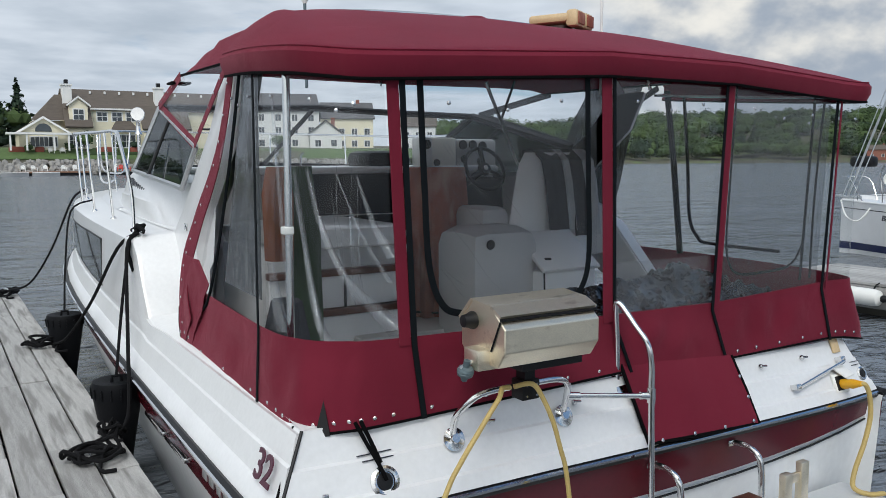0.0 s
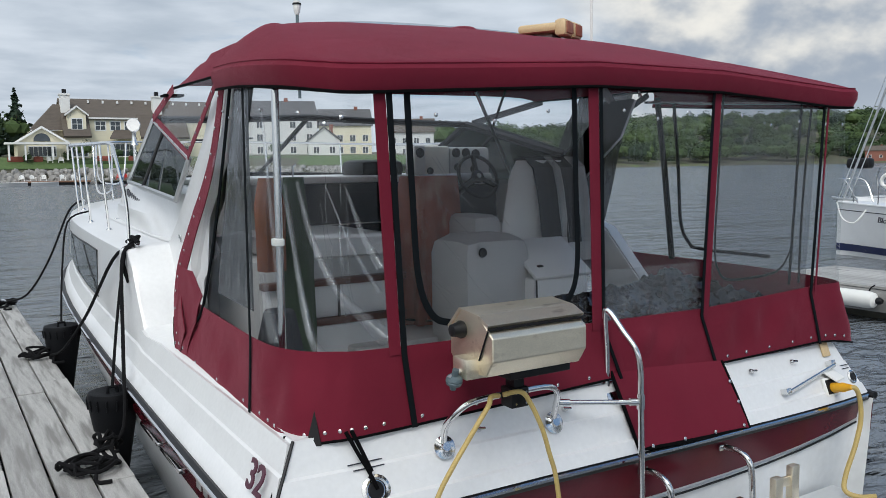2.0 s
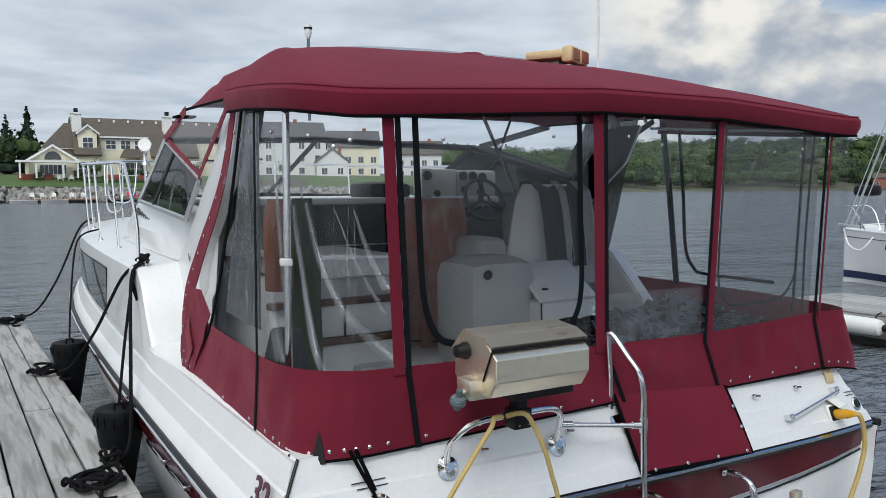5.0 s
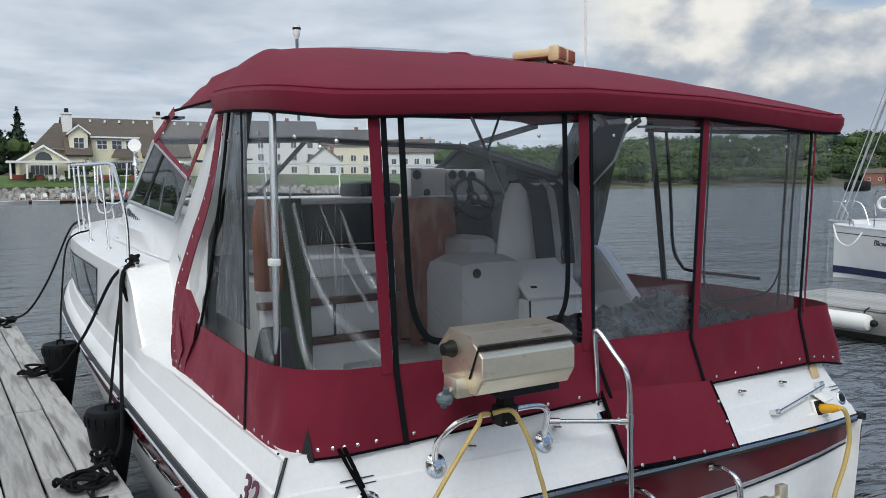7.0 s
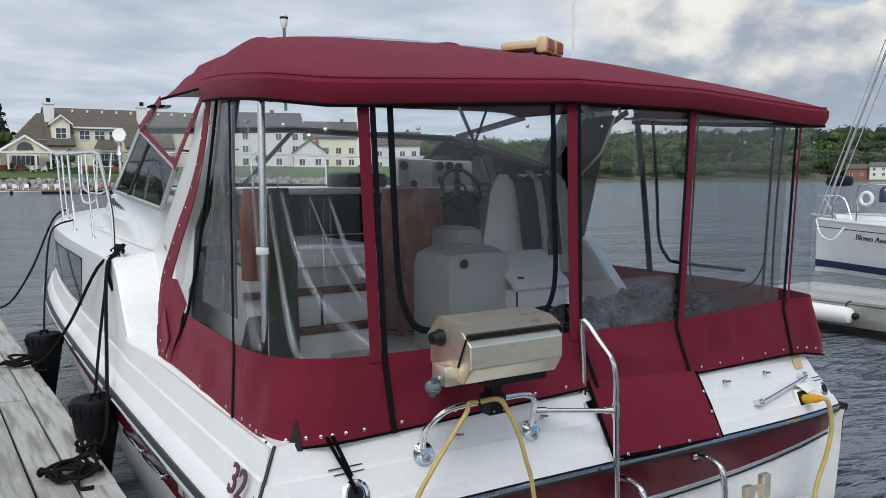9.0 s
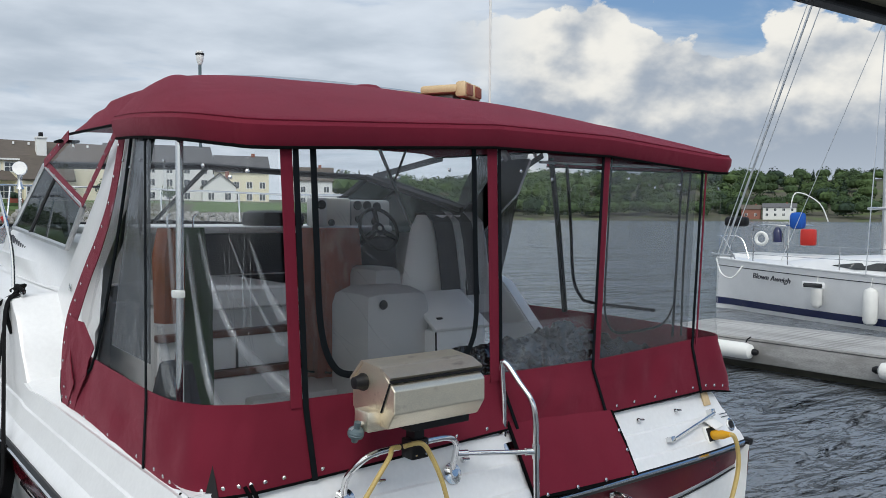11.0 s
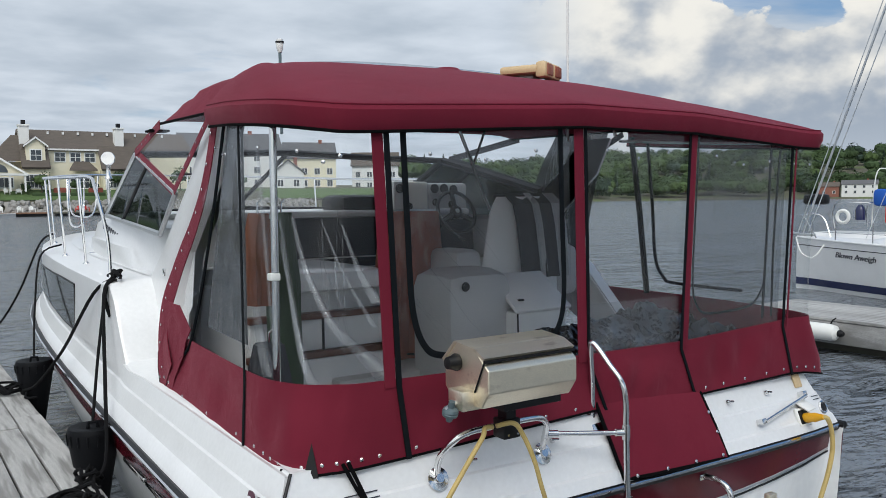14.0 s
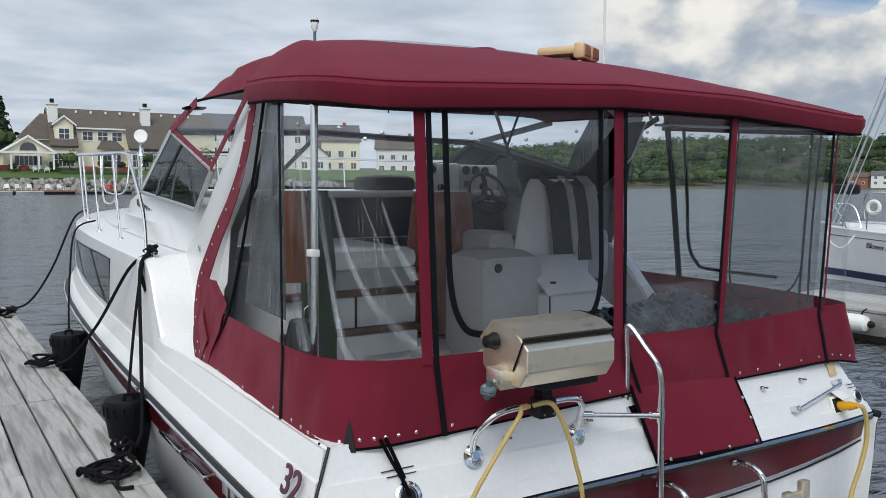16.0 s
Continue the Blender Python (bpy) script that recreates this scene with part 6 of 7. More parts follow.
# ---- second finger dock ----
fd = thing("finger_dock", "weathered grey finger dock with white bumper rolls", "dock", (11.3, 2.0, 0.1), kind="structure")
part("finger_fascia", boxed((10.50, -9.0, 0.14), (10.56, 7.5, 0.44), 0.01), M["wood"], fd)
part("finger_fascia", boxed((12.06, -9.0, 0.14), (12.12, 7.5, 0.44), 0.01), M["wood"], fd)
part("finger_end", boxed((10.50, 7.5, 0.14), (12.12, 7.56, 0.44), 0.01), M["wood"], fd)
part("finger_float", boxed((10.8, -9.0, -0.3), (11.9, 7.3, 0.3), 0.05), M["woodside"], fd)
for k, (yb, ln) in enumerate(((6.6, 1.5), (3.38, 1.6), (-0.4, 1.6))):
    b_ = thing("dock_bumper", "white roll bumper tied along the finger dock", "bumper", (10.38, yb, 0.31), "dock bumpers")
    lpart("roll", lathed([(0.04, -ln / 2), (0.10, -ln / 2 + 0.04), (0.115, -ln / 2 + 0.12), (0.115, ln / 2 - 0.12), (0.10, ln / 2 - 0.04), (0.04, ln / 2)], aim((0, 0, 0), (0, 1, 0)), 16), M["fabric_white"], b_)
    for s_ in (-1, 1):
        lpart("end_cap", lathed([(0.045, 0), (0.05, 0.03), (0.03, 0.07)], aim((0, s_ * ln / 2, 0), (0, s_, 0)), 12), M["black"], b_, "black end cap")
        lpart("tie", tubed([(0, s_ * ln * 0.42, 0.1), (0.06, s_ * ln * 0.42, 0.16), (0.14, s_ * ln * 0.42, 0.18)], 0.01, 5), M["rope"], b_)

# ---- moored sailing yacht ----
yacht = thing("sailing_yacht", "white sailing yacht with navy boot stripe, moored beyond the dock", "sailing boat", (19.6, 5.7, 0))
SX = 19.6


def yh(y, lev):
    """Half beam of the yacht: y from bow (11.9) aft; lev 0 waterline, 1 deck."""
    t = max(0.0, min(1.0, (11.75 - y) / 9.5))
    full = 1.95 * math.sin(min(1.0, t * 1.25) * math.pi / 2) ** 0.85
    wl_ = 1.75 * math.sin(max(0.0, min(1.0, (11.25 - y) / 9.0 * 1.2)) * math.pi / 2) ** 1.0
    return full * lev + wl_ * (1 - lev)


YS = [11.75, 11.68, 11.5, 11.25, 10.9, 10.5, 9.8, 9.0, 8.0, 7.0, 5.5, 4.0, 2.5, 1.0, 0.0]
for side in (-1, 1):
    def yrow(y, zs):
        top_ = 1.50 - 0.22 * min(1, (11.75 - y) / 7)
        out = []
        for z in zs:
            lev = max(0.0, min(1.0, z))
            yy_ = y
            hw_ = yh(y, 0) + (yh(y, 1) - yh(y, 0)) * lev ** 0.6
            out.append((SX + side * hw_, yy_, z * top_))
        return out
    bm = bmesh.new()
    loft(bm, [yrow(y, (-0.3, 0.0, 0.08, 0.2, 0.4, 0.6, 0.8, 0.97, 1.0)) for y in YS])
    bmesh.ops.recalc_face_normals(bm, faces=bm.faces)
    part("yacht_hull", bm, M["gel"], yacht, "white yacht topside")
    bm = bmesh.new()
    loft(bm, [[(a + side * 0.012, b, c) for a, b, c in yrow(y, (0.09, 0.15, 0.225))] for y in YS])
    part("boot_stripe", bm, M["navy"], yacht, "navy boot stripe")
    bm = bmesh.new()
    loft(bm, [[(a + side * 0.012, b, c) for a, b, c in yrow(y, (0.855, 0.87))] for y in YS])
    part("cove_stripe", bm, M["ink"], yacht, "thin dark cove stripe")
    part("toe_rail", tubed([yrow(y, (1.0,))[0] for y in YS], 0.03, 6), M["gel"], yacht)
bm = bmesh.new()
loft(bm, [[(SX + e * yh(y, 1), y, 1.50 - 0.22 * min(1, (11.75 - y) / 7) + 0.06 * (1 - e * e)) for e in (-1, -0.5, 0, 0.5, 1)] for y in YS])
part("yacht_deck", bm, M["gel"], yacht, "white yacht deck")
rows = []
for y, w, z in ((9.9, 0.35, 1.42), (9.2, 0.75, 1.56), (8.4, 1.05, 1.66), (7.4, 1.25, 1.74), (5.5, 1.35, 1.82), (4.0, 1.35, 1.86), (3.0, 1.3, 1.86)):
    rows.append([(SX - w - 0.18, y, 1.28), (SX - w, y, z - 0.08), (SX - w + 0.12, y, z), (SX, y, z + 0.06), (SX + w - 0.12, y, z), (SX + w, y, z - 0.08), (SX + w + 0.18, y, 1.28)])
bm = bmesh.new()
loft(bm, rows)
part("coach_roof", bm, M["gel"], yacht, "white coach roof")
rows = [[(SX - 1.155, 8.15, 1.50), (SX - 1.145, 8.15, 1.515)], [(SX - 1.33, 7.6, 1.44), (SX - 1.24, 7.6, 1.60)], [(SX - 1.50, 6.0, 1.44), (SX - 1.37, 6.0, 1.67)], [(SX - 1.52, 4.2, 1.46), (SX - 1.39, 4.2, 1.70)]]
part("cabin_window", sheet(rows, 0.01), M["portglass"], yacht, "long dark cabin window")
for y in (6.6, 5.9):
    part("window_post", tubed([(SX - 1.46, y - 0.1, 1.44), (SX - 1.35, y + 0.1, 1.68)], 0.02, 5), M["gel"], yacht)
xh = SX - 1.655
part("hull_port", boxed((xh - 0.05, 8.1, 0.93), (xh + 0.02, 8.62, 1.10), 0.03), M["gel"], yacht)
part("hull_port_glass", boxed((xh - 0.06, 8.14, 0.955), (xh + 0.02, 8.58, 1.075), 0.02), M["portglass"], yacht, "dark hull port")
# name on the bow
nm_p0, nm_p1 = Vector((SX - yh(10.3, 0.9) - 0.03, 10.3, 1.12)), Vector((SX - yh(9.1, 0.9) - 0.03, 9.1, 1.06))
xa = (nm_p1 - nm_p0).normalized()
ya = Vector((-0.12, 0, 1))
ya = (ya - xa * ya.dot(xa)).normalized()
lettering("yacht_name", "Blown Aweigh", 0.215, Matrix.Translation(nm_p0 + Vector((-0.10, 0, -0.09))) @ Matrix((xa, ya, xa.cross(ya))).transposed().to_4x4(), M["ink"], yacht, "dark script boat name", shear=0.25, extrude=0.01)
mast = part("mast", tubed([(SX - 0.05, 7.45, 1.75), (SX - 0.05, 7.40, 14.5)], 0.115, 12, flat=0.08), M["alu"], yacht, "aluminium mast")
part("boom", tubed([(SX, 7.3, 2.85), (SX, 3.5, 3.05)], 0.09, 10), M["alu"], yacht, "aluminium boom")
part("furled_sail", tubed([(SX, 7.2, 3.0), (SX, 6.0, 3.1), (SX, 3.6, 3.2)], [0.10, 0.16, 0.12], 10), M["greycloth"], yacht, "grey furled mainsail")
part("rigid_vang", tubed([(SX - 0.05, 7.3, 1.95), (SX, 5.6, 2.9)], 0.04, 8), M["alu"], yacht)
part("spreader", tubed([(SX - 0.9, 7.5, 2.95), (SX + 0.1, 7.4, 2.97)], 0.04, 6), M["alu"], yacht)
for a, b, r in (((SX, 11.6, 1.6), (SX - 0.05, 7.45, 14.0), 0.03), ((SX, 11.45, 1.6), (SX - 0.05, 7.47, 13.0), 0.014), ((SX - 0.15, 11.65, 1.6), (SX - 0.05, 7.47, 14.3), 0.012), ((SX - 1.75, 7.2, 1.3), (SX - 0.3, 7.4, 9.0), 0.012), ((SX - 1.7, 6.6, 1.3), (SX - 0.1, 7.4, 9.0), 0.010), ((SX + 1.7, 6.9, 1.3), (SX, 7.4, 9.0), 0.010), ((SX - 0.1, 9.9, 1.5), (SX - 0.05, 7.5, 8.0), 0.009)):
    part("stay", tubed([a, b], r, 5), M["alu"], yacht)
dg = part("dodger", sheet([[(SX - 1.25, 4.9, 1.85), (SX - 1.1, 4.8, 2.55), (SX, 4.75, 2.72), (SX + 1.1, 4.8, 2.55), (SX + 1.25, 4.9, 1.85)], [(SX - 1.3, 4.0, 1.85), (SX - 1.15, 4.0, 2.65), (SX, 4.0, 2.85), (SX + 1.15, 4.0, 2.65), (SX + 1.3, 4.0, 1.85)], [(SX - 1.3, 2.8, 1.85), (SX - 1.15, 2.8, 2.65), (SX, 2.8, 2.85), (SX + 1.15, 2.8, 2.65), (SX + 1.3, 2.8, 1.85)]], 0.02), M["bluecloth"], yacht, "blue canvas spray hood")
part("sail_cover", tubed([(SX - 0.3, 7.1, 2.35), (SX - 0.3, 6.2, 2.5), (SX - 0.3, 5.0, 2.6)], [0.12, 0.25, 0.2], 10), M["bluecloth"], yacht, "blue canvas cover")
for y in (11.2, 10.4, 9.3, 7.9, 6.3, 4.7):
    xx = SX - yh(y, 1) + 0.06
    part("guard_stanchion", tubed([(xx, y, 1.3), (xx, y, 1.98)], 0.014, 6), M["chrome"], yacht)
for z in (1.98, 1.68):
    part("guard_wire", tubed([(SX - yh(y, 1) + 0.06, y, z) for y in (11.2, 10.4, 9.3, 7.9, 6.3, 4.7, 2.0)], 0.007, 5), M["chrome"], yacht)
part("pulpit", tubed([(SX - 0.35, 11.0, 1.45), (SX - 0.45, 11.3, 2.1), (SX - 0.2, 11.65, 2.15), (SX + 0.2, 11.65, 2.15), (SX + 0.45, 11.3, 2.1), (SX + 0.35, 11.0, 1.45)], 0.016, 6, smooth=4), M["chrome"], yacht, "stainless pulpit")
part("anchor", tubed([(SX - 0.02, 11.9, 1.62), (SX, 11.65, 1.58), (SX, 11.25, 1.58)], 0.045, 6), M["alu"], yacht, "anchor on the bow roller")
part("bow_warp", tubed([(SX - 0.3, 11.6, 1.5), (SX - 0.75, 11.2, 1.1), (SX - 0.9, 10.8, 1.0), (SX - 0.75, 10.6, 1.35)], 0.02, 6, smooth=4), M["fabric_white"], yacht, "white warp hanging at the bow")
for y, z0, ln, r in ((7.1, 0.15, 0.72, 0.13), (8.42, 0.40, 0.50, 0.11)):
    xx = SX - yh(y, 0.6) - r - 0.06
    f_ = thing("yacht_fender", "white vinyl fender hanging on the yacht's side", "fender", (17.4 + (xx - 19.6) * 0.8, 10.94 + (y - 11.75) * 0.9, z0 * 0.8), "yacht fenders")
    lpart("fender_tube", lathed([(0.03, 0), (r * 0.8, 0.04), (r, 0.1), (r, ln - 0.1), (r * 0.8, ln - 0.04), (0.03, ln)], None, 16), M["fabric_white"], f_)
    lpart("fender_cord", tubed([(0, 0, ln), (0.05, 0, ln + 0.15), (0.10, 0, 1.1 - z0 * 0.8)], 0.008, 5), M["fabric_white"], f_)
# flag hoist
part("flag", sheet([[(SX - 0.35, 7.0, 6.3), (SX - 0.35, 6.75, 6.27)], [(SX - 0.35, 7.0, 6.08), (SX - 0.35, 6.75, 6.1)]], 0.004), M["red"], yacht, "small red and white flag")

# gear on the stern of a boat lying beyond
nb = thing("neighbour_boat", "white boat stern with rail and gear, moored behind the yacht", "boat", (27.0, 14.5, 0))
rows = [[(26.0, y, 0.0), (25.8, y, 0.7), (26.2, y, 1.05), (27.8, y, 1.05), (28.2, y, 0.7), (28.0, y, 0.0)] for y in (11.6, 12.0, 13.5, 14.8)]
bm = bmesh.new()
v = loft(bm, rows)
bm.faces.new(v[0])
part("neighbour_hull", bm, M["gel"], nb)
part("pushpit", tubed([(25.95, 13.8, 1.2), (25.95, 13.8, 2.0), (26.0, 12.7, 2.05), (27.9, 12.7, 2.05), (28.0, 13.8, 2.0), (28.0, 13.8, 1.2)], 0.02, 6, smooth=3), M["chrome"], nb)
part("davit", tubed([(26.2, 12.7, 1.3), (26.2, 12.6, 2.9), (26.4, 12.4, 3.15), (26.7, 11.9, 2.8), (26.9, 11.7, 2.2)], 0.02, 6, smooth=4), M["trimwhite"], nb, "white davit arm")
part("life_ring", tubed([(25.9, 13.5 + 0.2 * math.cos(a), 1.6 + 0.2 * math.sin(a)) for a in np.linspace(0, 2 * math.pi, 17)], 0.06, 8), M["trimwhite"], nb, "white life ring")
part("blue_jug", lathed([(0.15, 0), (0.16, 0.3), (0.12, 0.42), (0.05, 0.5)], pose(26.05, 13.0, 1.5), 12), M["navy"], nb, "dark blue jug")
part("blue_cover", boxed((26.0, 12.15, 1.95), (26.4, 12.6, 2.5), 0.12), M["bluecloth"], nb, "blue gear cover")
part("fuel_can", boxed((26.0, 11.75, 1.4), (26.3, 12.2, 1.95), 0.06), M["red"], nb, "red fuel can")
part("outboard_cowl", boxed((25.8, 14.1, 2.0), (26.2, 14.9, 2.35), 0.1), M["black"], nb, "black outboard cowl")


# ---- far shore ----
SHORE = [(-420, 60), (-260, 120), (-120, 148), (0, 150), (66, 150), (100, 163), (150, 215), (215, 275), (300, 315), (370, 290), (420, 220), (450, 120), (462, 0), (465, -250), (450, -600)]
PROFILE = [(0.985, -1.0, -1.0), (1.0, 0.15, 0.15), (1.008, 2.3, 0.9), (1.05, 4.3, 2.0), (1.12, 5.0, 5.0), (1.3, 6.0, 21.0), (1.55, 7.0, 33.0), (2.2, 8.0, 36.0), (4.0, 8.0, 30.0)]


def hilly(p):
    a = math.atan2(p[0], p[1])
    k = max(0.0, min(1.0, (a - 0.50) / 0.35))
    return k * k * (3 - 2 * k)


pts = smooth_path([(a, b, 0) for a, b in SHORE], 6)
rows = []
for f_, z0, z1 in PROFILE:
    row = []
    for p in pts:
        k = hilly(p)
        q = Vector((p.x * f_, p.y * f_, z0 * (1 - k) + z1 * k))
        if f_ > 1.1:
            q.z += 2.5 * k * noise.noise((q.x * 0.012, q.y * 0.012, 0))
        row.append(q)
    rows.append(row)
bm = bmesh.new()
loft(bm, rows)
bmesh.ops.recalc_face_normals(bm, faces=bm.faces)
tagged(link_mesh("shore_ground", bm, M["soil"]), "grassy shore rising to low wooded hills", "ground", kind="structure")
bm = bmesh.new()
loft(bm, [[(x_, 151.9, 2.72), (x_, 153.5, 3.25), (x_, 157.4, 4.45), (x_, 161, 4.75)] for x_ in np.linspace(-30, 96, 22)])
tagged(link_mesh("lawn", bm, M["grass"]), "mown green lawn above the shore rocks", "lawn", kind="structure")

# rock revetment along the near shore
rk = random.Random(11)
verts, faces = [], []
base = bmesh.new()
bmesh.ops.create_icosphere(base, subdivisions=1, radius=1)
bv = [v.co.copy() for v in base.verts]
bf = [[v.index for v in f.verts] for f in base.faces]
base.free()
for k in range(1400):
    x_ = rk.uniform(-20, 92)
    t = rk.random()
    c = Vector((x_, 149.2 + 1.6 * t + max(0, x_ - 66) * 0.35, 0.1 + 2.3 * t))
    s = rk.uniform(0.28, 0.62)
    rot = Euler((rk.random() * 6, rk.random() * 6, rk.random() * 6)).to_matrix()
    o = len(verts)
    for v in bv:
        q = rot @ Vector((v.x * s * 1.3, v.y * s, v.z * s * 0.8)) * rk.uniform(0.8, 1.15)
        verts.append(tuple(c + q))
    faces += [[i + o for i in f] for f in bf]
me = bpy.data.meshes.new("shore_rocks")
me.from_pydata(verts, [], faces)
me.materials.append(M["rock"])
tagged(new("shore_rocks", me), "grey boulder revetment along the water's edge", "rocks", kind="stuff")


# trees
def crown_points(rn, kind):
    """Clumps of a crown of unit height 1: position and size."""
    out = []
    if kind == "spruce":
        for k in range(230):
            z = rn.random() ** 0.85
            r = (1 - z) * 0.36 * (0.75 + 0.25 * math.sin(z * 46)) * (0.5 + 0.5 * rn.random())
            a = rn.random() * 6.283
            out.append((r * math.cos(a), r * math.sin(a), 0.08 + z * 0.92, 0.020 + 0.034 * (1 - z)))
    else:
        lobes = [(rn.uniform(-0.22, 0.22), rn.uniform(-0.22, 0.22), rn.uniform(0.42, 0.84), rn.uniform(0.14, 0.22)) for _ in range(8)]
        for k in range(330):
            lx, ly, lz, lr = lobes[k % 8]
            a, b = rn.random() * 6.283, math.acos(rn.uniform(-0.75, 1))
            r = lr * (0.72 + 0.33 * rn.random())
            out.append((lx + r * math.sin(b) * math.cos(a), ly + r * math.sin(b) * math.sin(a), lz + r * math.cos(b) * 0.9, rn.uniform(0.022, 0.045)))
    return out


def crown_arrays(rn, kind, pts_=None):
    vs, fs = [], []
    for x_, y_, z_, s in crown_points(rn, kind):
        n = Vector((x_, y_, (z_ - 0.55) * 0.8)) + Vector((rn.uniform(-0.3, 0.3), rn.uniform(-0.3, 0.3), rn.uniform(-0.1, 0.45)))
        if n.length < 1e-3:
            n = Vector((0, 0, 1))
        q = n.to_track_quat("Z", "Y").to_matrix()
        o = len(vs)
        m_ = rn.randint(5, 6)
        for j in range(m_):
            a = j * 6.283 / m_
            rr = s * rn.uniform(0.65, 1.2)
            vs.append(Vector((x_, y_, z_)) + q @ Vector((rr * math.cos(a), rr * math.sin(a), rn.uniform(-0.25, 0.25) * s)))
        fs.append(list(range(o, o + m_)))
    cores = [(0, 0, 0.12 + 0.16 * k, 0.22 - 0.044 * k, 0.11) for k in range(5)] if kind == "spruce" else [(a * 0.2, b * 0.2, 0.62, 0.22, 0.2) for a, b in ((0, 0), (0.7, 0.3), (-0.7, -0.2), (0.1, -0.8), (-0.1, 0.8))]
    for cx_, cy_, cz_, rr, hh_ in cores:
        o = len(vs)
        vs += [Vector((cx_ + v.x * rr, cy_ + v.y * rr, cz_ + v.z * hh_)) for v in bv]
        fs += [[i + o for i in f] for f in bf]
    return vs, fs


rt = random.Random(5)
BROAD = [crown_arrays(rt, "broad") for _ in range(7)]
SPRUCE = [crown_arrays(rt, "spruce") for _ in range(3)]


def single_tree(kind, at, h, mm, label):
    t_ = thing("tree", label, "tree", at, turn=rt.uniform(0, 360))
    vs, fs = (SPRUCE if kind == "spruce" else BROAD)[rt.randrange(3)]
    me = bpy.data.meshes.new("crown")
    me.from_pydata([tuple(v * h) for v in vs], [], fs)
    me.materials.append(M[mm])
    c = new("crown", me)
    c.parent = t_
    lpart("trunk", tubed([(0, 0, -0.5), (0.02 * h, 0, h * 0.3), (0, 0.01 * h, h * (0.92 if kind == "spruce" else 0.6))], [0.028 * h, 0.02 * h, 0.004 * h], 7), M["bark"], t_)
    for k in range(5):
        a = k * 1.3
        z = h * (0.28 + 0.07 * k)
        lpart("limb", tubed([(0, 0, z), (0.18 * h * math.cos(a) * (0.6 if kind == "spruce" else 1), 0.18 * h * math.sin(a) * (0.6 if kind == "spruce" else 1), z + 0.12 * h)], [0.010 * h, 0.003 * h], 5), M["bark"], t_)
    return t_


def woods(name, label, mm, places, bank):
    vs_all, fs_all = [], []
    for (x_, y_, z_, h, a) in places:
        vs, fs = bank[rt.randrange(len(bank))]
        ca, sa = math.cos(a), math.sin(a)
        w = h * rt.uniform(0.85, 1.25)
        o = len(vs_all)
        vs_all += [(x_ + (v.x * ca - v.y * sa) * w, y_ + (v.x * sa + v.y * ca) * w, z_ + v.z * h - 0.22 * h) for v in vs]
        fs_all += [[i + o for i in f] for f in fs]
    me = bpy.data.meshes.new(name)
    me.from_pydata(vs_all, [], fs_all)
    me.materials.append(M[mm])
    tagged(new(name, me), label, "woods", kind="stuff")


def shore_z(x_, y_, f_):
    k = hilly((x_, y_))
    for (fa, a0, a1), (fb, b0, b1) in zip(PROFILE, PROFILE[1:]):
        if fa <= f_ <= fb:
            t = (f_ - fa) / (fb - fa)
            return (a0 * (1 - k) + a1 * k) * (1 - t) + (b0 * (1 - k) + b1 * k) * t
    return 5.0


dense = smooth_path([(a, b, 0) for a, b in SHORE], 40)
sets = {"leaf": [], "leaf_light": [], "leaf_dark": []}
for k in range(1500):
    p = dense[rt.randrange(int(len(dense) * 0.36), int(len(dense) * 0.97))]
    f_ = 1.03 + 0.55 * rt.random() ** 1.3
    x_, y_ = p.x * f_ + rt.uniform(-6, 6), p.y * f_ + rt.uniform(-6, 6)
    kh = hilly((x_, y_))
    if kh < 0.75 and rt.random() > kh * 1.1:
        continue
    if f_ < 1.10 and rt.random() < 0.35:
        continue
    h = rt.uniform(11, 17) * (0.75 + 0.25 * kh)
    q = rt.random()
    sets["leaf" if q < 0.5 else ("leaf_light" if q < 0.82 else "leaf_dark")].append((x_, y_, shore_z(x_, y_, f_), h, rt.random() * 6.28))
woods("far_woods", "mixed green woods on the far hills", "leaf", sets["leaf"], BROAD)
woods("far_light_woods", "lighter green trees among the far woods", "leaf_light", sets["leaf_light"], BROAD)
woods("far_conifers", "dark conifers among the far woods", "leaf_dark", sets["leaf_dark"], SPRUCE + BROAD[:2])
rear = [(rt.uniform(-60, 95), rt.uniform(185, 205), 5.0, rt.uniform(5.5, 9), rt.random() * 6) for _ in range(46)]
woods("garden_trees", "green trees behind the shore houses", "leaf", rear, BROAD)

